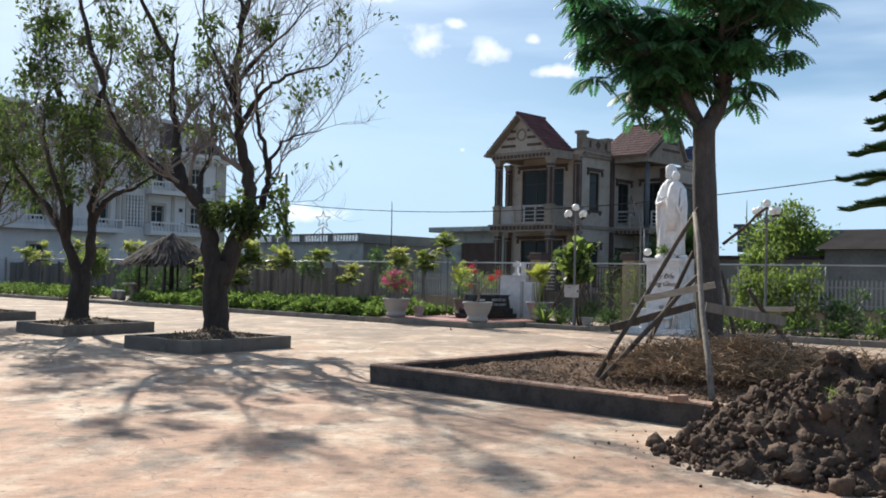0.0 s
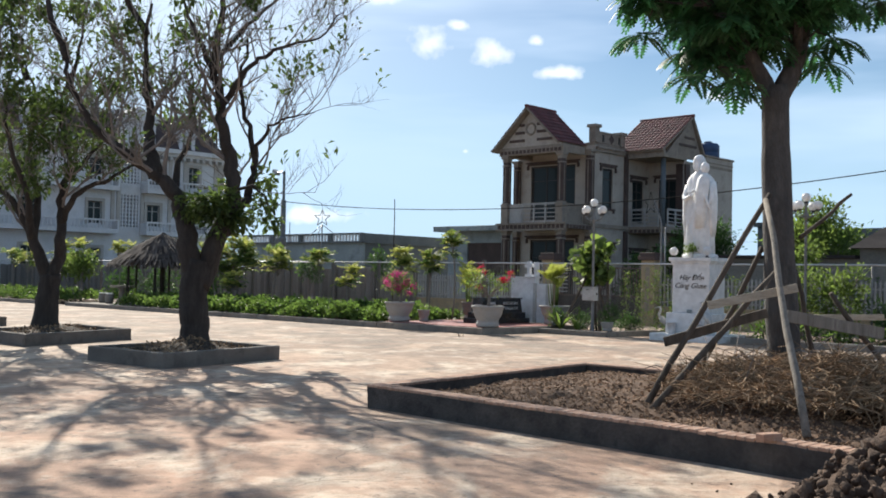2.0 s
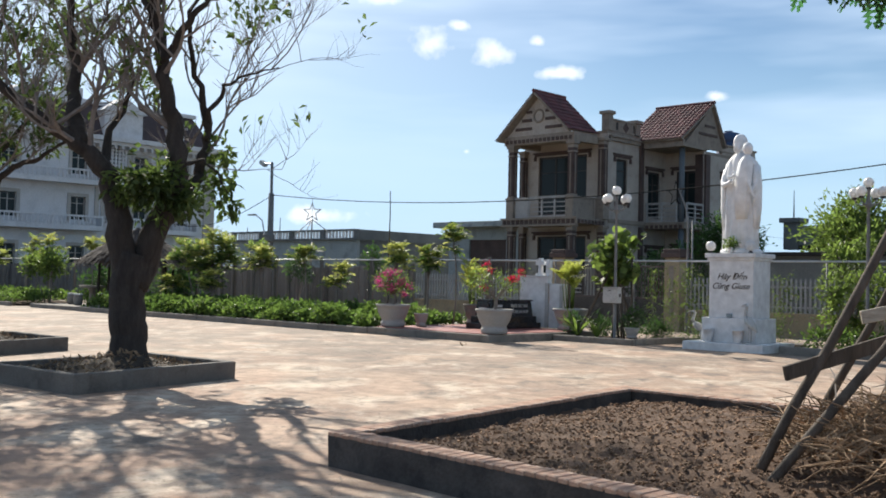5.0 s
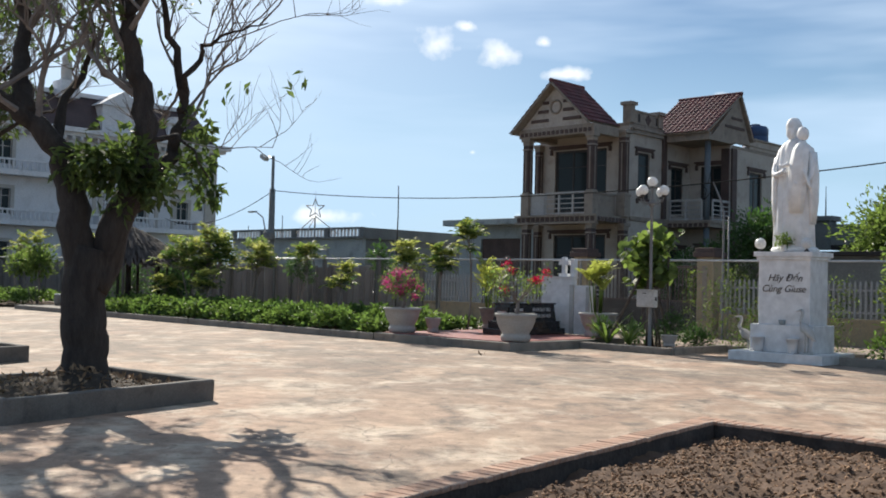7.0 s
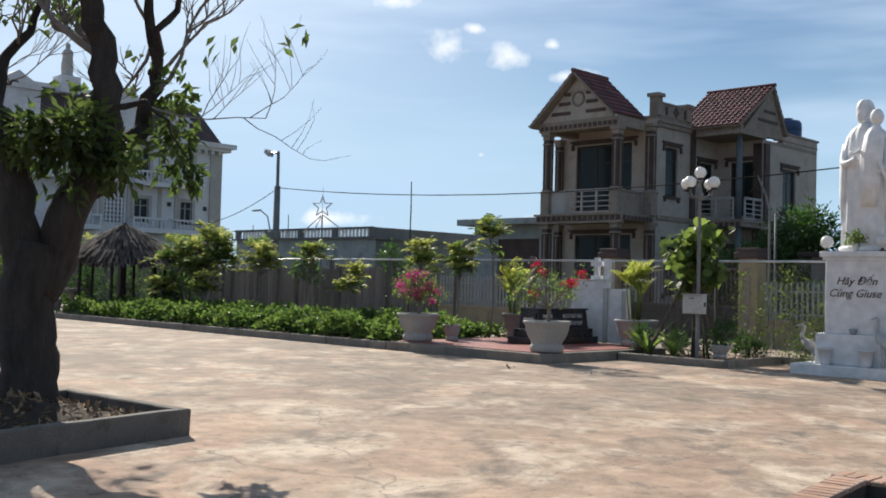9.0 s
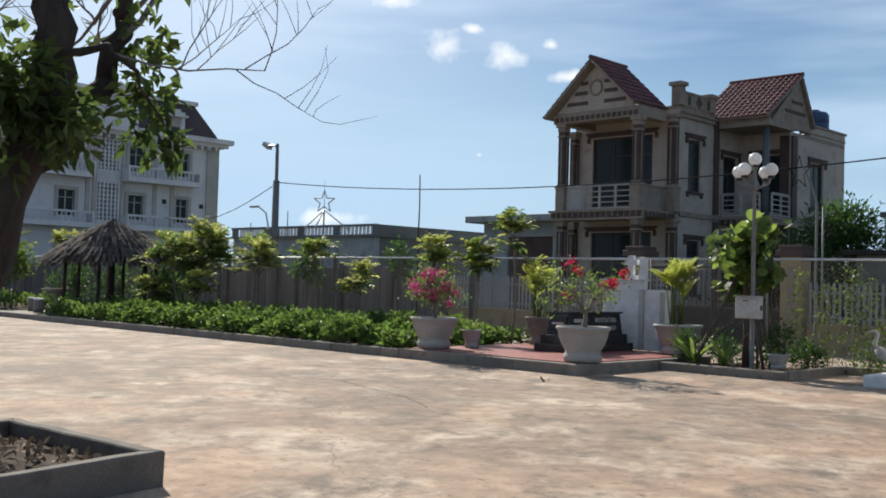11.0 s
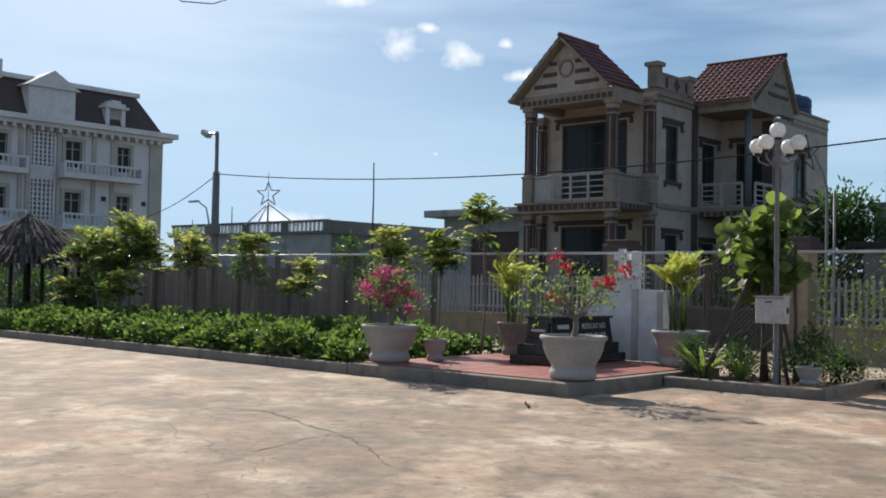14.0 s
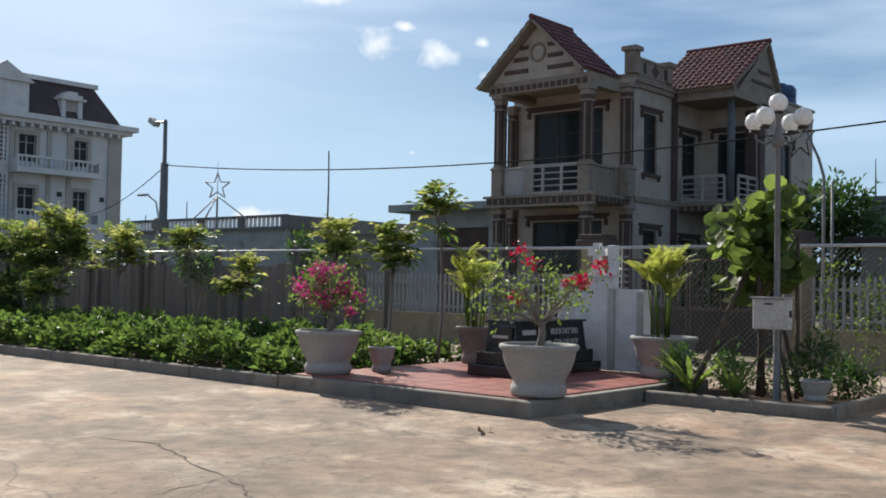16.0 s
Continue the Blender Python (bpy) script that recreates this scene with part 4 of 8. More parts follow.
    for z0, z1 in ((Z1, 7.58), (0, Z1 - 0.3)):
        part("pilaster", boxes((2.003, 2.1, 4.95, 5.35, z0, z1)), M_BROWN, e)
        part("pilaster", boxes((1.62, 1.98, 4.8, 4.897, z0, z1)), M_BROWN, e)
    part("wing_ceiling", boxes((0.02, 2.18, 2.75, 4.897, 7.73, 7.85), (0.02, 2.18, 2.75, 2.9, 7.85, 8.07)), M_TRIM, e)
    gable_roof(e, -0.9, 2.2, 2.55, 6.75, 8.08, 10.04, False, ridge=5.475)
    bm = bmesh.new()
    for x in (1.9, 2.06):
        for y, z in ((3.05, 7.865), (6.60, 7.865), (5.475, 9.85)):
            bm.verts.new((x, y, z))
    bm.verts.ensure_lookup_table()
    v = bm.verts
    bm.faces.new((v[2], v[1], v[0]))
    bm.faces.new((v[3], v[4], v[5]))
    for a, b in ((0, 1), (1, 2), (2, 0)):
        bm.faces.new((v[a], v[b], v[b + 3], v[a + 3]))
    ped2 = part("pediment", bm, M_TRIM, e)
    part("pediment_band", boxes((2.063, 2.09, 4.3, 6.0, 8.45, 8.57), (2.063, 2.09, 4.85, 5.78, 8.85, 8.96)), M_BROWN, ped2)
    # rear parapet and tank
    rp = part("parapet", boxes((1.85, 2.02, 6.62, 9.95, 7.743, 8.16), (-4.6, 1.85, 9.78, 9.95, 7.743, 8.16)), M_CREAM, e)
    part("parapet_coping", boxes((1.8, 2.08, 6.62, 10.01, 8.163, 8.25), (2.022, 2.05, 6.62, 9.95, 7.85, 7.91)), M_TRIM, rp)
    tank = rest("water_tank", (-9.9 + 1.2, 19.2 + 8.75), "dark blue plastic water tank on the roof", "water tank", z=7.74)
    part("tank_body", lathe([(0.55, 0), (0.6, 0.05), (0.6, 0.40), (0.57, 0.43), (0.6, 0.46), (0.6, 0.82), (0.57, 0.85), (0.6, 0.88), (0.6, 1.2), (0.5, 1.33), (0.2, 1.37)], 20), M_TANK, tank, "", True)
    part("tank_lid", lathe([(0.2, 1.37), (0.22, 1.44), (0.1, 1.47)], 16), M_TANK, tank)


house()


# ---- far buildings ----
def side_house():
    e = rest("annex", (-15.6, 19.4), "low grey flat-roofed annex beside the villa", "outbuilding")
    wall_x(e, -4.0, 0.8, 0, 0, 4.1, [(-2.6, -0.2, 0.1, 3.5)], material=M_LOWGREY)
    wall_y(e, 0.22, 6, -3.78, 0, 4.1, material=M_LOWGREY)
    wall_x(e, -4.0, 0.8, 6, 0, 4.1, material=M_LOWGREY)
    part("roof_slab", boxes((-4.5, 0.85, -0.7, 6.4, 4.1, 4.38), bevel=0.02), M_LOWGREY, e)
    sh = part("shutter", boxes((-2.6, -0.2, 0.13, 0.15, 0.1, 3.5)), M_BROWN, e, "closed brown roller shutter")
    for i in range(20):
        part("slat", boxes((-2.6, -0.2, 0.1, 0.128, 0.1 + i * 0.17, 0.255 + i * 0.17)), M_BROWN, sh)


def low_building():
    e = rest("low_building", (-23.6, 16.7), "low blue-grey flat-roofed building with a pierced parapet", "building")
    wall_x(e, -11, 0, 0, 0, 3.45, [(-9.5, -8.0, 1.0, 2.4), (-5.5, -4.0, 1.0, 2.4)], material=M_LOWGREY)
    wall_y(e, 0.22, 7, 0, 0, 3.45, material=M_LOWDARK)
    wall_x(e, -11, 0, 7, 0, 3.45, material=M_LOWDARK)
    for x in (-9.5, -5.5):
        part("window", boxes((x, x + 1.5, 0.1, 0.13, 1.0, 2.4)), M_GLASS, e)
    part("roof_slab", boxes((-11.2, 0.15, -0.2, 7.3, 3.45, 3.55)), M_LOWDARK, e)
    part("parapet_rail", boxes((-11.1, 0.05, -0.1, 0.1, 3.92, 4.02), (-0.12, 0.08, 0.1, 7.2, 3.55, 4.0)), M_LOWDARK, e)
    for i in range(5):
        x = -11 + i * 2.72
        part("parapet_pier", boxes((x, x + 0.3, -0.1, 0.1, 3.55, 3.92)), M_LOWDARK, e)
    rod((-7.0, 0.4, 3.55), (-7.0, 0.4, 4.8), 0.03, 0.02, 6, e, "antenna", M_DULLPIPE)
    rod((-10.1, 0.4, 3.55), (-10.1, 0.4, 4.3), 0.03, 0.02, 6, e, "antenna", M_DULLPIPE)
    bl = part("baluster", boxes((-0.05, 0.05, -0.05, 0.05, 3.55, 3.92)), M_SCHOOL, e)
    k = 0
    for i in range(40):
        x = -10.6 + i * 0.265
        if abs(((x + 11) % 2.72) - 0.15) > 0.3:
            if k:
                again(bl, pose(x, 0, 0))
            else:
                bl.matrix_basis = pose(x, 0, 0)
            k += 1


def school():
    """Three-storey hall; its facade looks along +x of the grid. Local x runs from its far end towards the yard's left."""
    e = rest("assembly_hall", (-56, 29.5), "three-storey white hall with balconies and a dark mansard roof", "building", rz=90)
    # local: x = grid y - 29.5 (negative along the facade), y = -(grid x + 56): facade at y = 0, depth +y
    L = -46
    wins = []
    for x0 in (-7.2, -12.3, -17.5, -22.6, -27.8, -33.0, -38.2):
        wins.append((x0, x0 + 1.15))
    wins.insert(0, (-3.4, -2.4))
    rows = ((8.75, 10.45), (5.35, 7.05), (1.6, 3.4))
    lattice = (-9.6, -7.85)
    holes = [(a, b, z0, z1) for a, b in wins for z0, z1 in rows] + [(*lattice, 8.6, 11.1), (*lattice, 5.1, 7.85)]
    wall_x(e, L, 0, 0, 0, 11.4, holes, 0.3, M_SCHOOL)
    wall_y(e, 0.3, 14, 0, 0, 11.4, [], 0.3, M_SCHOOL)
    wall_x(e, L, 0, 14, 0, 11.4, [], 0.3, M_SCHOOL)
    wall_y(e, 0.3, 14, L + 0.3, 0, 11.4, [], 0.3, M_SCHOOL)
    for z in (0.1, 4.9, 8.3):
        part("floor_slab", boxes((L + 0.3, -0.3, 0.31, 13.9, z - 0.2, z)), M_SCHOOLTRIM, e)
    part("cornice", boxes((L, 0.9, -0.9, 15, 11.4, 11.75), (L, 0.6, -0.6, 0.0, 11.15, 11.4), (0.003, 0.6, 0.0, 14.9, 11.15, 11.4)), M_SCHOOL, e)
    part("corner_pilaster", boxes((-0.9, 0.003, -0.12, -0.003, 0, 11.15), (0.003, 0.12, -0.12, 0.6, 0, 11.15)), M_SCHOOLTRIM, e)
    # mansard
    bm = bmesh.new()
    lo = [(L, -0.1), (0.1, -0.1), (0.1, 14.2), (L, 14.2)]
    hi = [(L, 1.3), (-1.3, 1.3), (-1.3, 12.8), (L, 12.8)]
    a = [bm.verts.new((x, y, 11.75)) for x, y in lo]
    b = [bm.verts.new((x, y, 14.3)) for x, y in hi]
    bm.faces.new(b)
    for i in range(4):
        j = (i + 1) % 4
        bm.faces.new((a[i], a[j], b[j], b[i]))
    part("mansard_roof", bm, M_MANSARD, e)
    part("roof_coping", boxes((L, -1.1, 1.1, 13, 14.3, 14.6)), M_SCHOOL, e)
    for (x0, x1) in wins:
        for z0, z1 in rows:
            w = part("window", boxes((x0 - 0.25, x0, -0.08, 0.1, z0 - 0.1, z1 + 0.25), (x1, x1 + 0.25, -0.08, 0.1, z0 - 0.1, z1 + 0.25), (x0, x1, -0.08, 0.1, z1, z1 + 0.25)), M_SCHOOLTRIM, e)
            part("pane", boxes((x0 + 0.05, (x0 + x1) / 2 - 0.04, 0.16, 0.18, z0, z1 - 0.05), ((x0 + x1) / 2 + 0.04, x1 - 0.05, 0.16, 0.18, z0, z1 - 0.05)), M_GLASS, w)
            part("sash", boxes((x0, x0 + 0.05, 0.14, 0.2, z0, z1), (x1 - 0.05, x1, 0.14, 0.2, z0, z1), ((x0 + x1) / 2 - 0.04, (x0 + x1) / 2 + 0.04, 0.14, 0.2, z0, z1), (x0, x1, 0.13, 0.21, z0 + (z1 - z0) * 0.7, z0 + (z1 - z0) * 0.7 + 0.05)), M_SCHOOLTRIM, w)
    for x, z in ((-4.35, 6.8), (-1.26, 6.66)):
        part("vent", boxes((x - 0.16, x + 0.16, -0.05, -0.003, z - 0.16, z + 0.16)), M_DARK, e, "small dark wall vent")
    # pierced screens
    for z0, z1 in ((8.6, 11.1), (5.1, 7.85)):
        cols, rws = 6, 9
        w = (lattice[1] - lattice[0]) / cols
        # a dark sheet behind the blocks stands in for the stairwell's shade
        sc = part("pierced_screen", boxes((lattice[0] + 0.002, lattice[1] - 0.002, 0.20, 0.23, z0 + 0.002, z1 - 0.002)), M_DARK, e, "white pierced block screen over a dark stairwell")
        up = part("upright", boxes((-0.06, 0.06, 0.02, 0.16, z0, z1)), M_SCHOOL, sc)
        up.matrix_basis = pose(lattice[0] + 0.06, 0, 0)
        for i in range(1, cols + 1):
            again(up, pose(min(lattice[0] + w * i, lattice[1] - 0.06), 0, 0))
        bar = part("crossbar", boxes((lattice[0], lattice[1], 0.03, 0.15, -0.05, 0.05)), M_SCHOOL, sc)
        bar.matrix_basis = pose(0, 0, z0 + 0.05)
        for j in range(1, rws + 1):
            again(bar, pose(0, 0, min(z0 + (z1 - z0) * j / rws, z1 - 0.05)))
    # balconies with balusters
    for z in (8.3, 4.9):
        for x0, x1 in ((-7.8, -2.0), (-20.5, -10.2), (-33.5, -22.5)):
            b = part("balcony", boxes((x0, x1, -1.1, -0.003, z - 0.35, z), (x0, x1, -1.1, -0.95, z + 0.62, z + 0.75), (x0, x0 + 0.15, -1.1, -0.003, z, z + 0.62), (x1 - 0.15, x1, -1.1, -0.003, z, z + 0.62)), M_SCHOOL, e)
            first = None
            k = int((x1 - x0 - 0.5) / 0.32)
            for i in range(k):
                m = pose(x0 + 0.35 + i * 0.32, -1.02, z)
                if first is None:
                    first = part("baluster", lathe([(0.04, 0), (0.08, 0.2), (0.045, 0.42), (0.06, 0.62)], 6), M_SCHOOL, b)
                    first.matrix_basis = m
                else:
                    again(first, m)
    for x0 in (-9.9, -7.8, -10.4, -3.9, -5.3):
        part("pilaster", boxes((x0, x0 + 0.3, -0.1, -0.003, 4.9, 11.1)), M_SCHOOLTRIM, e)
    for i in range(36):
        part("bracket", boxes((-0.5 - i * 0.62, -0.3 - i * 0.62, -0.55, -0.003, 10.9, 11.15)), M_SCHOOL, e)
    # dormers and a central pediment with a figure
    for x in (-3.6, -15.5):
        d = part("dormer", boxes((x - 0.75, x - 0.45, 0.0, 1.4, 11.75, 13.1), (x + 0.45, x + 0.75, 0.0, 1.4, 11.75, 13.1), (x - 0.95, x + 0.95, -0.15, 1.5, 13.1, 13.25), (x - 0.7, x + 0.7, -0.1, 1.5, 13.25, 13.45), (x - 0.35, x + 0.35, -0.08, 1.5, 13.45, 13.65)), M_SCHOOL, e)
        part("pane", boxes((x - 0.45, x + 0.45, 0.25, 0.3, 11.75, 13.1)), M_SCHOOLTRIM, d)
    for c0 in (-8.3, -16.1):
        bm = boxes((c0 - 1.6, c0 + 1.6, -0.2, 1.4, 11.75, 13.75))
        s = (c0 - 1.9, c0, c0 + 1.9)
        vs = [bm.verts.new(p) for p in ((s[0], -0.4, 13.75), (s[2], -0.4, 13.75), (s[1], -0.4, 14.92), (s[0], 1.6, 13.75), (s[2], 1.6, 13.75), (s[1], 1.6, 14.92))]
        for q in ((0, 1, 2), (5, 4, 3), (0, 3, 4, 1), (1, 4, 5, 2), (2, 5, 3, 0)):
            bm.faces.new([vs[i] for i in q])
        part("roof_pediment", bm, M_SCHOOL, e)
    part("statue_plinth", boxes((-12.9, -11.5, 0.2, 1.6, 14.0, 15.2)), M_SCHOOL, e)
    st = rest("rooftop_statue", (-56 - 0.9, 17.3), "grey stone figure on the roof edge", "statue", z=15.2)
    part("figure", lathe([(0.5, 0), (0.45, 0.15), (0.38, 0.2), (0.42, 0.5), (0.42, 0.9), (0.34, 1.4), (0.40, 1.65), (0.28, 1.9), (0.13, 2.0), (0.18, 2.15), (0.15, 2.35), (0.03, 2.42)], 14), M_SCHOOLTRIM, st, "", True)


side_house()
low_building()
school()


def right_house():
    e = rest("farm_house", (2.5, 25.0), "low grey house with a dark hipped roof", "house")
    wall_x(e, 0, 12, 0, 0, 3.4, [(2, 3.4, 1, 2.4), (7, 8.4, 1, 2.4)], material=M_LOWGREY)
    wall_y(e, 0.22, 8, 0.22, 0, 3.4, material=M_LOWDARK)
    for x in (2, 7):
        part("window", boxes((x, x + 1.4, 0.1, 0.13, 1.0, 2.4)), M_GLASS, e)
    bm = bmesh.new()
    a = [bm.verts.new(p) for p in ((-0.6, -0.6, 3.4), (12.6, -0.6, 3.4), (12.6, 8.6, 3.4), (-0.6, 8.6, 3.4))]
    b = [bm.verts.new(p) for p in ((1.5, 4, 4.7), (10.5, 4, 4.7))]
    for q in ((a[0], a[1], b[1], b[0]), (a[1], a[2], b[1]), (a[2], a[3], b[0], b[1]), (a[3], a[0], b[0]), (a[3], a[2], a[1], a[0])):
        bm.faces.new(q)
    part("roof", bm, M_FARROOF, e)
    part("chimney", boxes((3.6, 4.1, 3.6, 4.1, 4.4, 5.3), (3.5, 4.2, 3.5, 4.2, 5.3, 5.4)), M_FARROOF, e)


right_house()


# ---- fences and walls ----
def wire_fence():
    e = rest("wire_fence", (-61.96, 4.75), "chain-link fence on concrete posts with a steel top rail", "fence", kind="structure")
    L = 80.96
    rod((0, 0, 2.1), (L, 0, 2.1), 0.024, n=8, parent=e, name="top_rail", material=M_METAL)
    post = part("post", boxes((-0.055, 0.055, 0.03, 0.14, 0, 2.2), bevel=0.01), M_FIBRO, e)
    k = int(L / 2.62)
    for i in range(1, k):
        if i < 23:
            again(post, pose(i * 2.62 + 0.10, 0, 0))
        else:
            rod((i * 2.62, 0.05, 0), (i * 2.62, 0.05, 2.12), 0.022, n=8, parent=e, name="steel_post", material=M_DULLPIPE)
    post.matrix_basis = pose(0.1, 0, 0)
    V, F = [], []
    step, h = 0.085, 2.05
    for i in range(int(-h / step), int(L / step)):
        for s in (0, 1):
            x0, x1 = i * step, i * step + h
            if s:
                x0, x1 = x1, x0
            p, q = Vector((x0, 0.01 * s, 0.04)), Vector((x1, 0.01 * s, 0.04 + h))
            if min(x0, x1) < 0 or max(x0, x1) > L:
                continue
            o = len(V)
            r = 0.0016
            V += [(p.x - r, p.y, p.z), (p.x + r, p.y - r, p.z), (p.x + r, p.y + r, p.z), (q.x - r, q.y, q.z), (q.x + r, q.y - r, q.z), (q.x + r, q.y + r, q.z)]
            F += [(o, o + 1, o + 4, o + 3), (o + 1, o + 2, o + 5, o + 4), (o + 2, o, o + 3, o + 5)]
    tagged(part("chain_link", (V, F), M_MESHWIRE, e), kind="stuff")


wire_fence()


def boundary_wall():
    """The neighbour's walls along the lane: cement panels, then picket panels on a painted plinth, and a gate between piers."""
    e = rest("panel_wall", (-61.44, 10.6), "weathered grey wall of upright cement panels", "wall", kind="structure")
    pan = part("panel", boxes((0.008, 0.322, 0, 0.05, 0, 1.95), bevel=0.006), M_FIBRO, e)
    rng = random.Random(4)
    for i in range(1, 144):
        again(pan, pose(i * 0.335, rng.uniform(-0.02, 0.02), rng.uniform(-0.06, 0.06), 0, rng.uniform(-0.5, 0.5)))
    for i in range(19):
        part("post", boxes((i * 2.68 - 0.07, i * 2.68 + 0.07, -0.14, -0.03, 0, 2.1)), M_FIBRO, e)
    for x0, x1 in ((-13.1, -6.2), (-0.9, 14.0)):
        p = rest("picket_fence", (x0, 10.6), "grey-white concrete picket fence on an ochre plinth wall", "fence", kind="structure")
        w = x1 - x0
        part("plinth", boxes((0, w, -0.08, 0.10, 0, 0.66), (0, w, -0.11, 0.13, 0.66, 0.72)), M_YELLOW, p)
        part("rail", boxes((0, w, -0.02, 0.03, 0.86, 0.92), (0, w, -0.02, 0.03, 1.46, 1.52)), M_PICKET, p)
        bm = boxes((-0.028, 0.028, -0.06, -0.02, 0.72, 1.68))
        v = [bm.verts.new(q) for q in ((-0.028, -0.06, 1.682), (0.028, -0.06, 1.682), (0, -0.04, 1.76), (-0.028, -0.02, 1.682), (0.028, -0.02, 1.682))]
        for q in ((0, 1, 2), (1, 4, 2), (4, 3, 2), (3, 0, 2)):
            bm.faces.new([v[i] for i in q])
        pk = part("picket", bm, M_PICKET, p)
        for i in range(1, int(w / 0.145)):
            again(pk, pose(0.07 + i * 0.145, 0, 0))
        pk.matrix_basis = pose(0.07, 0, 0)
    for x in (-5.77, -1.25):
        g = rest("gate_pier", (x, 10.6), "ochre gate pier with a brown stepped cap", "gate pier", "gate piers")
        part("shaft", boxes((-0.27, 0.27, -0.27, 0.27, 0, 2.36), bevel=0.01), M_YELLOW, g)
        part("band", boxes((-0.08, 0.08, -0.285, -0.272, 0.5, 2.1)), M_TRIM, g)
        part("cap", boxes((-0.36, 0.36, -0.36, 0.36, 2.36, 2.52), (-0.31, 0.31, -0.31, 0.31, 2.52, 2.64), bevel=0.01), M_BROWN, g)
    for x0, side in ((-5.48, 0), (-3.5, 1)):
        gt = rest("iron_gate", (x0, 10.6), "closed dark iron gate leaf with upright bars", "gate", "gate leaves")
        part("gate_frame", boxes((0, 0.05, -0.02, 0.03, 0.1, 2.1), (1.9, 1.95, -0.02, 0.03, 0.1, 2.1), (0.05, 1.9, -0.02, 0.03, 0.1, 0.16), (0.05, 1.9, -0.02, 0.03, 1.0, 1.06), (0.05, 1.9, -0.02, 0.03, 2.04, 2.1)), M_BROWN, gt)
        bar = part("bar", boxes((-0.012, 0.012, -0.01, 0.015, 1.06, 2.04)), M_BROWN, gt)
        for i in range(1, 14):
            again(bar, pose(0.05 + i * 0.13, 0, 0))
        bar.matrix_basis = pose(0.09, 0, 0)
        part("gate_panel", boxes((0.05, 1.9, -0.005, 0.005, 0.16, 1.0)), M_DARK, gt)
        if not side:
            slat = part("slat", boxes((0.10, 0.53, -0.06, -0.03, -0.022, 0.022)), M_PICKET, gt, "pale horizontal slat")
            slat.matrix_basis = pose(0, 0, 1.16)
            for i in range(1, 8):
                again(slat, pose(0, 0, 1.16 + i * 0.14))


boundary_wall()


# ---- trees ----
def limb_points(way, steps=5):
    """A smooth run through the bends of a limb."""
    way = [Vector(w) for w in way]
    out = []
    for i in range(len(way) - 1):
        p0, p1, p2, p3 = way[max(i - 1, 0)], way[i], way[i + 1], way[min(i + 2, len(way) - 1)]
        for s in range(steps):
            t = s / steps
            out.append(0.5 * ((2 * p1) + (p2 - p0) * t + (2 * p0 - 5 * p1 + 4 * p2 - p3) * t * t + (3 * p1 - p0 - 3 * p2 + p3) * t ** 3))
    out.append(way[-1])
    return out


def sprout(V, F, tips, p, d, length, r, level, rng, lift=0.15, spread=0.75, kids=(4, 5)):
    """A twig with its own twigs, down to level 0; tips gathers where leaves may hang."""
    pts, q, dd = [p.copy()], p.copy(), d.normalized()
    n = 4 if level else 3
    for i in range(n):
        dd = (dd + Vector((rng.gauss(0, 0.16), rng.gauss(0, 0.16), rng.gauss(0, 0.12) + lift * 0.3))).normalized()
        q = q + dd * length / n
        pts.append(q.copy())
    tube(V, F, pts, [r * (1 - 0.62 * i / n) for i in range(n + 1)], 5 if r > 0.02 else 3)
    if level == 0:
        tips.append((pts[-1], dd))
        return
    for k in range(rng.randint(*kids)):
        f = rng.uniform(0.3, 1.0) if k else 1.0
        at = f * n
        i = min(int(at), n - 1)
        base = pts[i].lerp(pts[i + 1], at - i)
        away = Vector((rng.gauss(0, 1), rng.gauss(0, 1), rng.gauss(0, 0.7))).normalized()
        sprout(V, F, tips, base, dd * (1 - spread * 0.5) + away * spread + Vector((0, 0, lift)), length * rng.uniform(0.5, 0.72), r * (0.62 - 0.25 * f * 0.5), level - 1, rng, lift, spread, kids)


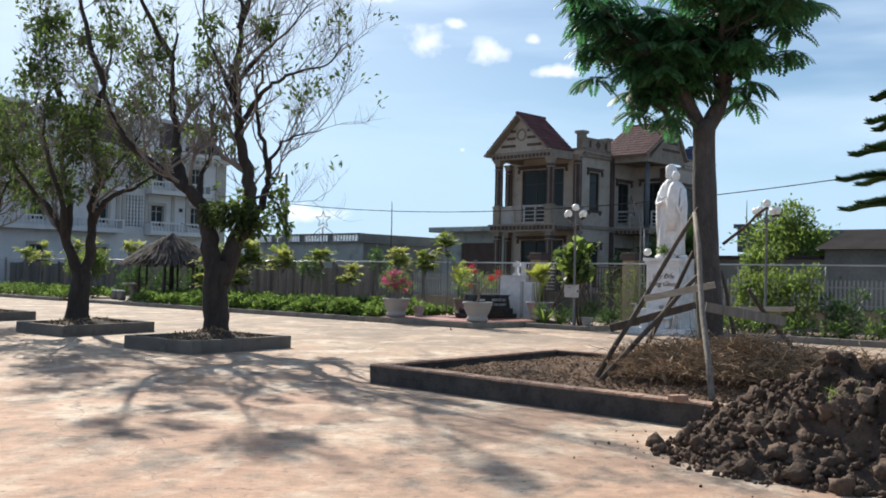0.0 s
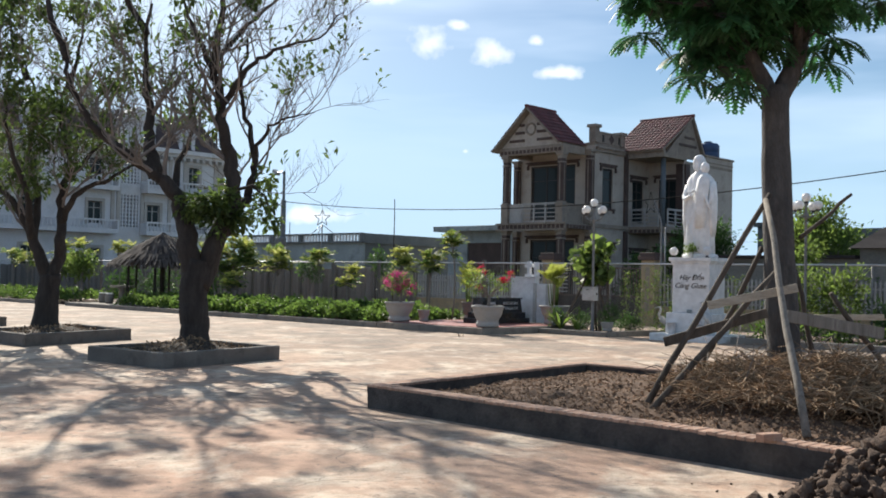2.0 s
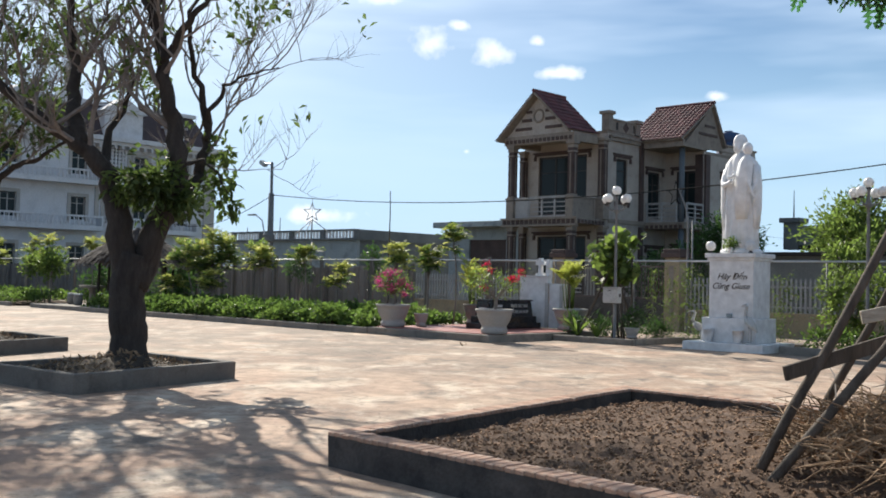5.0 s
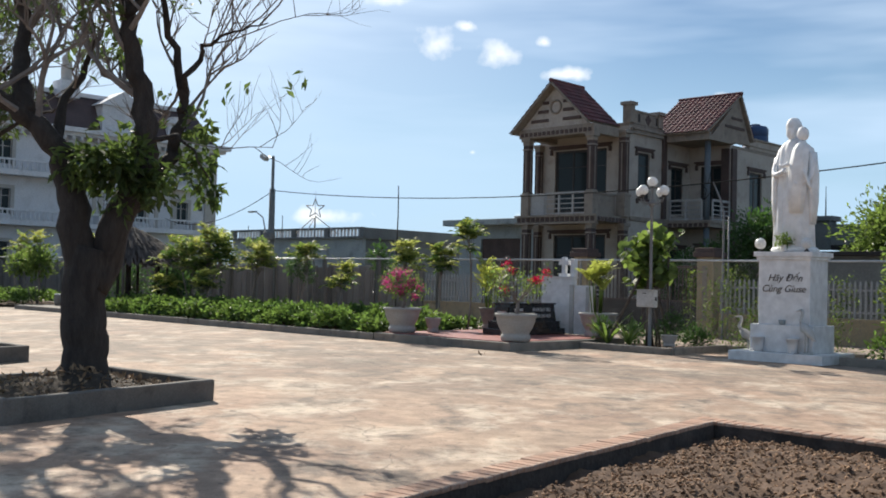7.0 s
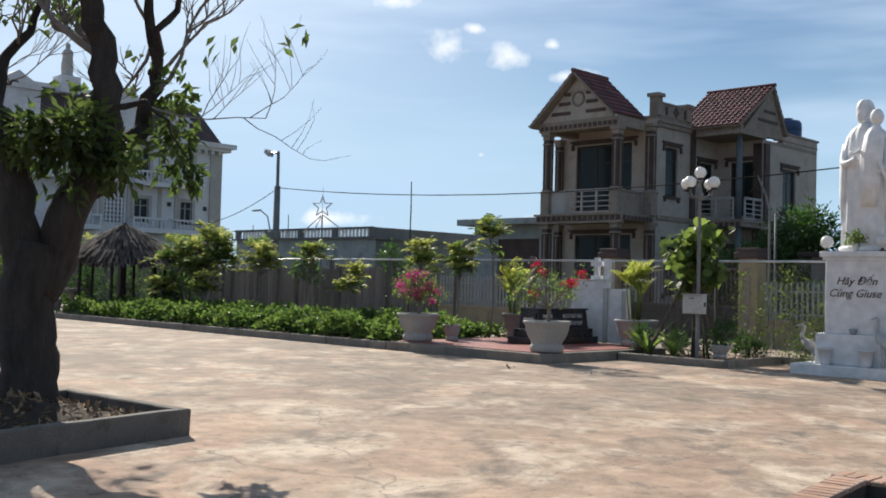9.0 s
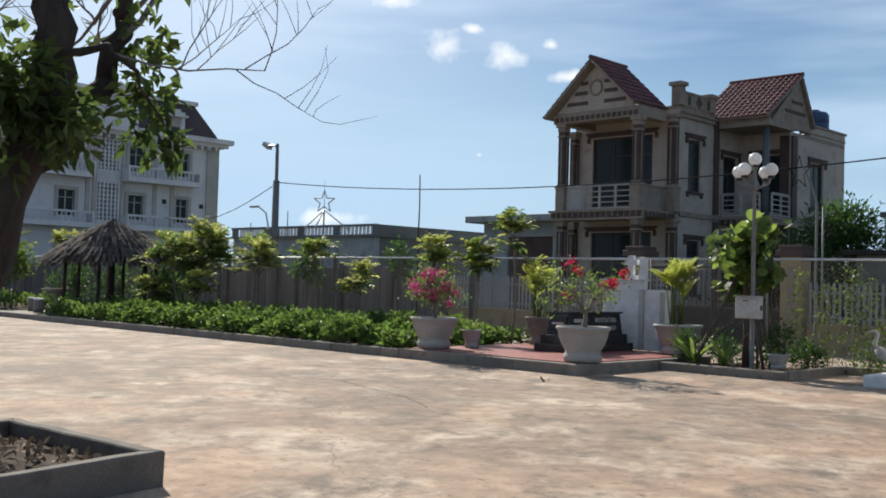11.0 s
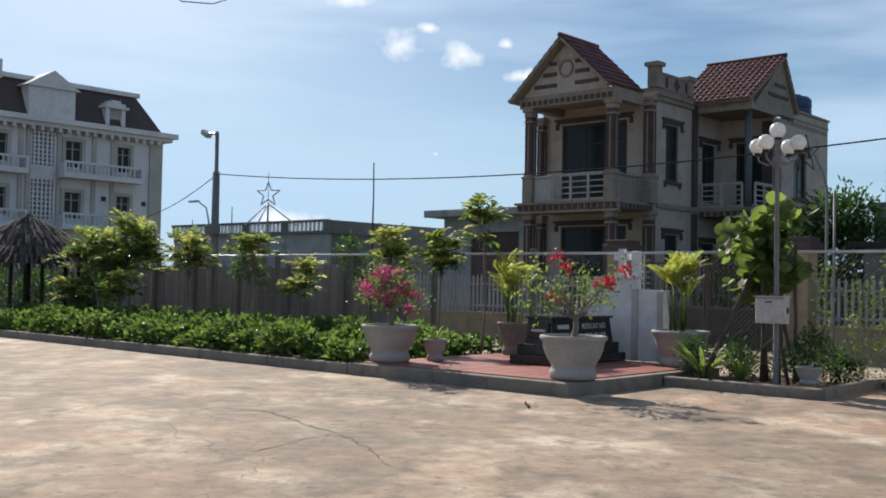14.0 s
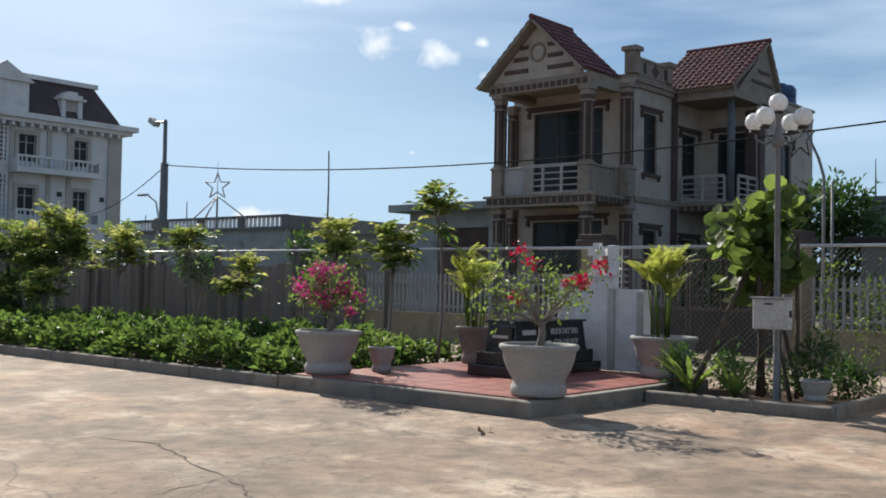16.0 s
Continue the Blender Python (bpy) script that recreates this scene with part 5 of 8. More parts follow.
def limb_tree(base, limbs, seed, label, leaf_share, leaf_size, leaf_count, twig_levels=2, trunk_mat=None, leaf_mat=None, clump=None, twig_len=1.5, low_bias=0.0, first=0.35, kids=(4, 6)):
    """A tree of bent main limbs (way points and end radii) that carry twigs; leaves hang from a share of the tips."""
    rng, nrng = random.Random(seed), np.random.default_rng(seed)
    e = rest("tree", base[:2], label, "tree", "trees in the yard", grid=False, z=base[2])
    o = Vector(base)
    V, F, VT, FT, tips = [], [], [], [], []
    for way, r0, r1, sprouts in limbs:
        pts = [p - o for p in limb_points(way)]
        k = len(pts)
        rad = [(r0 + (r1 - r0) * (i / (k - 1)) ** 0.9) * (1.0 if r0 > 0.2 else 1.25 - 0.6 * i / (k - 1)) for i in range(k)]
        for i in range(1, k):
            k_j = 0.3 if r0 > 0.2 else 1.0
            pts[i] = pts[i] + Vector((rng.gauss(0, 0.02), rng.gauss(0, 0.05), rng.gauss(0, 0.01))) * k_j
        if r0 > 0.2:
            rad[0], rad[1], rad[2] = rad[0] * 1.45, rad[1] * 1.25, rad[2] * 1.1
        tube(V, F, pts, [r * rng.uniform(0.97, 1.03) for r in rad], 16 if r0 > 0.2 else 10 if r0 > 0.1 else 7)
        sprouts = round(sprouts * 1.1)
        for s in range(sprouts):
            f = first + (1 - first) * (s + rng.random()) / sprouts
            i = min(int(f * (k - 1)), k - 2)
            run = (pts[i + 1] - pts[i]).normalized()
            away = Vector((rng.gauss(0, 1), rng.gauss(0, 1), rng.gauss(0.55, 0.5))).normalized()
            sprout(VT, FT, tips, pts[i], run * 0.55 + away * 0.8, twig_len * rng.uniform(0.55, 1.15), max(0.013, rad[i] * 0.40), twig_levels, rng, 0.3, 0.7, kids)
    part("trunk", (V, F), trunk_mat or M_BARK, e, "", True)
    tagged(part("twig_mass", (VT, FT), M_TWIG, e), kind="stuff")
    P, D = [], []
    for p, d in tips:
        if rng.random() < leaf_share * (1.0 + low_bias * (4.5 - p.z)) * (1.7 if noise.noise(p * 0.9 + Vector((seed, 0, 0))) > -0.05 else 0.25):
            for _ in range(leaf_count):
                P.append(p + Vector((rng.gauss(0, 0.10), rng.gauss(0, 0.10), rng.gauss(0, 0.08))))
                D.append(d)
    for c in clump or ():
        cc, rad, count = Vector(c[0]) - o, c[1], c[2]
        for _ in range(count):
            v = Vector((rng.gauss(0, 1), rng.gauss(0, 1), rng.gauss(0, 1))).normalized() * rad * rng.random() ** 0.45
            wob = 0.75 + 0.6 * noise.noise((cc + v) * 2.4)
            P.append(cc + v * wob)
            D.append(v)
    if P:
        tagged(part("crown", foliage(P, leaf_size, leaf_size * 0.48, nrng, 0.25, outward=D), leaf_mat or M_TREELEAF, e), kind="stuff")
    return e


Y2 = 21.2
limb_tree((-4.68, Y2, 0.2), (
    (((-4.68, Y2, 0.15), (-4.66, Y2, 0.55), (-4.70, Y2, 1.1), (-4.64, Y2, 1.75)), 0.275, 0.25, 0),
    (((-4.70, Y2, 1.3), (-4.84, Y2 - 0.1, 2.2), (-5.05, Y2 - 0.15, 2.9), (-5.42, Y2 - 0.2, 3.32), (-5.95, Y2 - 0.3, 3.66), (-6.5, Y2 - 0.4, 4.15), (-6.9, Y2 - 0.5, 4.9), (-7.1, Y2 - 0.4, 5.7)), 0.175, 0.045, 11),
    (((-5.38, Y2 - 0.2, 3.3), (-5.62, Y2 + 0.2, 3.9), (-5.75, Y2 + 0.5, 4.7), (-5.9, Y2 + 0.6, 5.5), (-5.8, Y2 + 0.5, 6.6)), 0.12, 0.04, 10),
    (((-5.05, Y2 - 0.15, 2.9), (-5.1, Y2 + 0.3, 3.6), (-4.95, Y2 + 0.7, 4.4), (-5.1, Y2 + 0.9, 5.4)), 0.07, 0.02, 7),
    (((-4.62, Y2, 1.3), (-4.30, Y2 + 0.1, 2.2), (-4.05, Y2 + 0.1, 3.1), (-4.22, Y2 + 0.1, 3.9), (-4.33, Y2 + 0.1, 4.7), (-4.42, Y2, 5.5), (-4.3, Y2, 6.6), (-4.35, Y2, 7.5)), 0.175, 0.05, 15),
    (((-4.2, Y2 + 0.15, 2.3), (-3.96, Y2 + 0.6, 2.8), (-3.82, Y2 + 0.8, 3.4), (-3.92, Y2 + 0.8, 4.2), (-4.05, Y2 + 0.6, 5.0), (-3.9, Y2 + 0.4, 5.9)), 0.10, 0.035, 8),
    (((-3.84, Y2 + 0.8, 3.55), (-3.62, Y2 + 0.6, 4.2), (-3.2, Y2 + 0.3, 4.4), (-2.6, Y2, 4.5)), 0.045, 0.012, 7),
    (((-4.08, Y2 + 0.1, 3.0), (-3.75, Y2 + 0.15, 3.15), (-3.5, Y2 + 0.2, 3.0), (-3.3, Y2 + 0.3, 2.6)), 0.035, 0.012, 1),
    (((-4.33, Y2 + 0.1, 4.6), (-3.98, Y2, 5.05), (-3.6, Y2 - 0.1, 5.45), (-3.1, Y2 - 0.1, 5.7), (-2.5, Y2 - 0.2, 5.85), (-2.1, Y2 - 0.2, 6.3)), 0.06, 0.015, 11),
    (((-4.38, Y2, 6.6), (-3.9, Y2 - 0.3, 7.6), (-3.5, Y2 - 0.5, 8.6), (-3.4, Y2 - 0.5, 9.4)), 0.05, 0.015, 10),
    (((-4.35, Y2, 7.2), (-4.9, Y2 + 0.2, 8.2), (-5.0, Y2 + 0.2, 9.2)), 0.045, 0.015, 9),
    (((-5.85, Y2 + 0.5, 6.0), (-6.4, Y2 + 0.3, 7.0), (-6.6, Y2 + 0.2, 8.0), (-6.9, Y2, 9.3)), 0.06, 0.02, 10),
    (((-7.0, Y2 - 0.4, 5.3), (-7.5, Y2 - 0.2, 6.6), (-7.8, Y2, 7.9), (-8.1, Y2, 8.9)), 0.06, 0.02, 9),
    (((-4.95, Y2 + 0.2, 8.8), (-5.1, Y2 + 0.1, 9.6), (-5.3, Y2, 10.4)), 0.04, 0.015, 4),
    (((-4.42, Y2, 5.4), (-4.0, Y2 + 0.3, 6.1), (-3.4, Y2 + 0.5, 6.7), (-2.9, Y2 + 0.6, 7.4)), 0.05, 0.015, 9),
    (((-4.40, Y2, 5.2), (-4.9, Y2 + 0.3, 6.0), (-5.2, Y2 + 0.4, 6.9), (-5.1, Y2 + 0.4, 7.9)), 0.05, 0.015, 9),
), 11, "tall forked tree of bare twigs and sparse leaves", 0.09, 0.16, 6, kids=(4, 6), low_bias=0.22,
    clump=(((-6.9, Y2, 9.4), 0.52, 260), ((-6.5, Y2, 9.1), 0.34, 120), ((-8.2, Y2, 8.5), 0.28, 90), ((-8.0, Y2, 9.0), 0.26, 80), ((-5.2, Y2, 10.0), 0.27, 80), ((-5.4, Y2, 10.45), 0.22, 60),
           ((-7.0, Y2, 6.3), 0.30, 70), ((-6.8, Y2, 7.4), 0.32, 110), ((-5.9, Y2, 6.9), 0.30, 80), ((-7.36, Y2, 7.6), 0.32, 110), ((-7.6, Y2, 6.3), 0.28, 70), ((-7.4, Y2, 8.6), 0.30, 100), ((-6.0, Y2, 6.0), 0.28, 60), ((-6.2, Y2 - 0.3, 4.9), 0.26, 50), ((-4.9, 21.0, 6.6), 0.35, 110), ((-5.2, 21.9, 6.2), 0.35, 110), ((-3.7, 21.0, 6.6), 0.30, 90), ((-4.25, Y2 - 0.2, 2.72), 0.55, 520), ((-4.62, Y2 - 0.25, 2.72), 0.34, 220), ((-3.85, Y2 - 0.2, 2.5), 0.34, 170), ((-3.55, 21.9, 2.85), 0.40, 150), ((-3.35, 21.9, 2.5), 0.26, 60), ((-3.6, 22.0, 3.3), 0.34, 80)), twig_len=1.25)

Y1 = 25.6
limb_tree((-9.1, Y1, 0.2), (
    (((-9.1, Y1, 0.15), (-9.08, Y1, 0.7), (-9.0, Y1, 1.45)), 0.30, 0.22, 0),
    (((-9.02, Y1, 1.2), (-9.35, Y1 - 0.1, 2.1), (-9.75, Y1 - 0.2, 2.9), (-10.4, Y1 - 0.4, 3.7), (-10.9, Y1 - 0.5, 4.6)), 0.14, 0.03, 12),
    (((-9.0, Y1, 1.3), (-8.8, Y1, 2.2), (-8.85, Y1, 3.1), (-8.7, Y1 + 0.1, 4.0), (-8.9, Y1, 5.0), (-8.7, Y1, 6.0)), 0.13, 0.03, 13),
    (((-8.83, Y1, 2.6), (-8.3, Y1 - 0.3, 3.3), (-7.6, Y1 - 0.5, 3.55), (-7.0, Y1 - 0.6, 3.9), (-6.5, Y1 - 0.7, 4.0)), 0.07, 0.02, 5),
    (((-9.4, Y1 - 0.1, 2.2), (-9.5, Y1 + 0.3, 3.2), (-9.8, Y1 + 0.5, 4.3), (-9.7, Y1 + 0.5, 5.4), (-9.9, Y1 + 0.4, 6.3)), 0.09, 0.025, 13),
    (((-8.75, Y1 + 0.1, 3.6), (-8.2, Y1 + 0.5, 4.4), (-7.8, Y1 + 0.7, 5.3)), 0.06, 0.02, 9),
    (((-8.75, Y1, 5.6), (-8.4, Y1 - 0.2, 6.8), (-8.5, Y1 - 0.3, 8.2)), 0.05, 0.015, 8),
    (((-9.85, Y1 + 0.4, 5.9), (-10.2, Y1 + 0.2, 7.0), (-10.1, Y1, 8.4)), 0.05, 0.015, 8),
    (((-9.4, Y1 - 0.1, 2.2), (-9.3, Y1 - 0.9, 3.3), (-9.5, Y1 - 1.5, 4.6), (-9.3, Y1 - 1.7, 5.8)), 0.09, 0.02, 10),
), 23, "leafy yard tree with a dense dusty crown", 0.36, 0.17, 7, twig_len=1.25, low_bias=-0.05,
    clump=(((-10.6, Y1 - 0.4, 4.3), 0.55, 150), ((-9.9, Y1, 3.7), 0.5, 130), ((-9.2, Y1 - 0.6, 4.4), 0.55, 150), ((-8.6, Y1, 3.8), 0.45, 120), ((-8.0, Y1 + 0.4, 4.6), 0.5, 130), ((-9.6, Y1 + 0.3, 5.0), 0.5, 130), ((-10.3, Y1, 3.2), 0.4, 100), ((-7.6, Y1 - 0.4, 3.9), 0.4, 90), ((-8.9, Y1 - 1.2, 3.4), 0.4, 100), ((-11.0, Y1 - 0.3, 5.0), 0.45, 110), ((-10.2, Y1, 7.6), 0.4, 110), ((-8.5, Y1, 7.4), 0.4, 110)))

Y0 = 30.0
limb_tree((-13.7, Y0, 0.2), (
    (((-13.7, Y0, 0.15), (-13.65, Y0, 1.2), (-13.6, Y0, 1.8)), 0.26, 0.2, 0),
    (((-13.6, Y0, 1.6), (-13.3, Y0, 2.6), (-13.0, Y0 - 0.2, 3.3), (-12.6, Y0 - 0.4, 4.2)), 0.12, 0.03, 11),
    (((-13.62, Y0, 1.6), (-14.0, Y0, 2.8), (-14.4, Y0, 4.2), (-14.3, Y0, 5.6)), 0.13, 0.03, 13),
    (((-13.5, Y0, 2.2), (-13.6, Y0 + 0.4, 3.6), (-13.3, Y0 + 0.6, 5.2)), 0.09, 0.03, 10),
), 37, "leafy tree at the yard's edge", 0.8, 0.17, 8, twig_len=1.3)


def feather_tree():
    """A young flame tree: smooth pale trunk, a low flat crown of feathery compound leaves."""
    rng, nrng = random.Random(5), np.random.default_rng(5)
    o = Vector((3.66, 14.0, 0.35))
    e = rest("flame_tree", o[:2], "young flame tree with feathery green crown, propped by timber stakes", "tree", "trees in the yard", grid=False, z=o.z)
    V, F, VT, FT, tips = [], [], [], [], []
    limbs = (
        (((3.70, 14, 0.2), (3.68, 14, 0.7), (3.62, 14, 1.6), (3.56, 14, 2.9), (3.54, 14, 3.75)), 0.20, 0.145, 0, 0.9),
        (((3.52, 14, 3.6), (3.30, 13.95, 3.98), (2.95, 13.8, 4.38), (2.6, 13.65, 4.68), (2.3, 13.5, 4.9)), 0.10, 0.03, 27, 0.12),
        (((3.56, 14, 3.6), (3.78, 14.05, 4.05), (3.95, 14.1, 4.8), (4.25, 14.2, 5.6), (4.4, 14.2, 6.3)), 0.125, 0.035, 21, 0.3),
        (((3.3, 13.95, 3.98), (3.1, 14.4, 4.6), (2.8, 14.9, 5.1)), 0.055, 0.02, 18, 0.1),
        (((3.8, 14.05, 4.1), (3.6, 13.4, 4.7), (3.5, 12.9, 5.1)), 0.055, 0.02, 18, 0.1),
        (((4.0, 14.1, 4.9), (4.3, 13.9, 5.1), (4.6, 13.75, 5.3)), 0.045, 0.02, 8, 0.35),
        (((3.85, 14.1, 4.3), (4.0, 14.5, 4.5), (4.15, 14.8, 4.65)), 0.04, 0.02, 3, 0.5),
    )
    for way, r0, r1, sprouts, first in limbs:
        pts = [p - o for p in limb_points(way)]
        k = len(pts)
        tube(V, F, pts, [(r0 + (r1 - r0) * i / (k - 1)) * rng.uniform(0.96, 1.05) for i in range(k)], 14)
        for s in range(sprouts):
            f = first + (1 - first) * (s + rng.random()) / sprouts
            i = min(int(f * (k - 1)), k - 2)
            run = (pts[i + 1] - pts[i]).normalized()
            away = Vector((rng.gauss(0, 1), rng.gauss(0, 1), rng.gauss(-0.02, 0.38))).normalized()
            sprout(VT, FT, tips, pts[i], run * 0.5 + away * 0.8, 0.62 * rng.uniform(0.6, 1.1), 0.022, 1, rng, 0.08, 0.8, (2, 3))
    part("trunk", (V, F), M_BARK2, e, "", True)
    tagged(part("twig_mass", (VT, FT), M_BARK2, e), kind="stuff")
    P, D = [], []
    for p, d in tips:
        for q in range(rng.randint(10, 13)):
            ang = rng.uniform(0, math.tau)
            out = Vector((math.cos(ang), math.sin(ang), rng.uniform(-0.15, 0.45))).normalized()
            size = rng.uniform(0.28, 0.47)
            cur = p.copy()
            run = out.copy()
            for s in range(9):
                run = (run + Vector((0, 0, -0.14))).normalized()
                cur = cur + run * size / 9
                side = run.cross(Vector((0, 0, 1))).normalized()
                for sg in (-1, 1):
                    leafdir = (side * sg + run * 0.55 + Vector((0, 0, -0.15))).normalized()
                    P.append((cur, leafdir, size * 0.34 * (1 - abs(s - 3.6) / 7.5), run))
    VV, FF = [], []
    for c, d, L, run in P:
        i = len(VV)
        w = run * 0.032
        VV += [tuple(c), tuple(c + d * L * 0.5 + w), tuple(c + d * L), tuple(c + d * L * 0.5 - w)]
        FF.append((i, i + 1, i + 2, i + 3))
    tagged(part("crown", (VV, FF), M_FEATHER, e, "feathery compound leaves"), kind="stuff")
    # props
    props = rest("tree_props", (3.66, 14.0), "rough timber poles and boards propping a young tree", "tree stakes", grid=False, z=0.35)
    def pole(a, b, r, mat_=None):
        rod(Vector(a) - o, Vector(b) - o, r * 0.92, r * 0.72, 9, props, "stake", mat_ or M_POLE, bends=4, rng=rng)
    pole((1.98, 13.25, 0.20), (3.42, 13.75, 2.52), 0.040)
    pole((1.95, 13.0, 0.16), (3.43, 13.5, 1.68), 0.040)
    pole((3.02, 11.4, 0.22), (3.36, 13.72, 2.45), 0.042, M_GREYWOOD)
    pole((2.75, 14.4, 0.30), (3.45, 14.1, 1.95), 0.038)
    pole((4.20, 14.3, 0.35), (3.85, 14.2, 1.7), 0.036)
    pole((5.10, 14.0, 0.25), (4.15, 13.9, 1.45), 0.038)
    pole((3.80, 13.9, 2.05), (4.37, 13.9, 2.55), 0.025)
    def board(a, b, w, t, mat_=None):
        a, b = Vector(a) - o, Vector(b) - o
        bm = boxes((-0.5, 0.5, -t / 2, t / 2, -w / 2, w / 2), bevel=0.004)
        d = b - a
        m = Matrix.Translation((a + b) / 2) @ pose(0, 0, 0, 0, -math.degrees(math.atan2(d.z, math.hypot(d.x, d.y))), math.degrees(math.atan2(d.y, d.x)))
        bm.transform(m @ Matrix.Diagonal((d.length, 1, 1, 1)))
        part("board", bm, mat_ or M_BOARD, props, "weathered sawn board")
    board((2.55, 12.95, 1.30), (3.42, 12.85, 1.50), 0.085, 0.03)
    board((2.20, 13.35, 0.90), (3.40, 13.75, 1.22), 0.10, 0.03, M_POLE)
    board((3.28, 12.75, 1.22), (4.35, 13.0, 1.05), 0.12, 0.03, M_GREYWOOD)
    board((3.95, 14.25, 1.16), (4.95, 14.4, 1.18), 0.07, 0.03)


feather_tree()


def conifer():
    """Tiers of stiff drooping branches round a straight stem."""
    rng = random.Random(8)
    e = rest("norfolk_pine", (12.05, 2.1), "dark green tiered pine with drooping branches", "tree")
    rod((0, 0, 0), (0, 0, 6.9), 0.14, 0.03, 10, e, "trunk", M_BARK)
    V, F = [], []
    for tier in range(5):
        z = 3.45 + tier * 0.66
        reach = 1.75 * (1 - max(0.0, z - 4.0) / 4.6)
        for k in range(6):
            a = k * math.tau / 6 + tier * 0.6 + rng.uniform(-0.15, 0.15)
            d = Vector((math.cos(a), math.sin(a), 0))
            side = Vector((-d.y, d.x, 0))
            pts = [d * reach * f + Vector((0, 0, z + 0.42 * f - 0.55 * f * f + (0.12 if f > 0.9 else 0))) for f in (i / 7 for i in range(8))]
            tube(V, F, pts, [0.035 - 0.003 * i for i in range(8)], 5)
            for i in range(46):
                f = 0.10 + 0.90 * i / 45
                g = min(f * 7, 6.99)
                q = pts[int(g)].lerp(pts[int(g) + 1], g % 1)
                L = 0.30 * (1 - 0.55 * f)
                for n in range(5):
                    b = math.pi * (n / 4) * 1.1 - 0.15
                    t = q + (side * math.cos(b) + Vector((0, 0, 1)) * math.sin(b) * 0.75) * L * rng.uniform(0.75, 1.1) + d * L * 0.75
                    tube(V, F, [q, q.lerp(t, 0.6) + Vector((0, 0, -0.015)), t], [0.013, 0.016, 0.004], 3)
    tagged(part("needles", (V, F), M_LEAFD, e), kind="stuff")


conifer()


def bush(at, name, label, category, blobs, leaf, count, mat_, seed, stem=0.0, grid=True, group="", z=0.0, wide=0.5, single=False):
    """Leaves in uneven clumps on thin stems."""
    rng, nrng = random.Random(seed), np.random.default_rng(seed)
    e = rest(name, at, label, category, group, grid=grid, z=z)
    V, F, P, D = [], [], [], []
    for nth, ((x, y, zc), (rx, rz)) in enumerate(blobs):
        c = Vector((x, y, zc))
        root = Vector((x * 0.25, y * 0.25, 0))
        if single and nth:
            fork = Vector(blobs[0][0]) * 0.72
            tube(V, F, [fork, fork.lerp(c, 0.55), c], [stem * 0.6, stem * 0.5, stem * 0.3], 5)
        elif stem:
            tube(V, F, [root, root.lerp(c, 0.5) + Vector((rng.gauss(0, 0.03), rng.gauss(0, 0.03), 0)), c], [stem, stem * 0.8, stem * 0.5], 6)
        for s in range(5):
            v = Vector((rng.gauss(0, 1) * rx, rng.gauss(0, 1) * rx, rng.gauss(0.2, 0.7) * rz)) * 0.6
            tube(V, F, [c - Vector((0, 0, rz * 0.5)), c + v * 0.6, c + v], [max(stem * 0.4, 0.006), 0.006, 0.003], 3)
        k = int(count * rx * rx * rz / sum(b[1][0] ** 2 * b[1][1] for b in blobs))
        for _ in range(k):
            v = Vector((rng.gauss(0, 1), rng.gauss(0, 1), rng.gauss(0, 1))).normalized() * (0.35 + 0.65 * rng.random() ** 0.5)
            w = 0.72 + 0.65 * noise.noise((c + v * 1.3 + Vector((seed, 0, 0))) * 2.6)
            P.append(c + Vector((v.x * rx, v.y * rx, v.z * rz)) * w)
            D.append(v + Vector((0, 0, 0.3)))
    if V:
        tagged(part("stem_mass", (V, F), M_TWIG, e), kind="stuff")
    tagged(part("leaves", foliage(P, leaf, leaf * wide, nrng, 0.15, outward=D), mat_, e), kind="stuff")
    return e


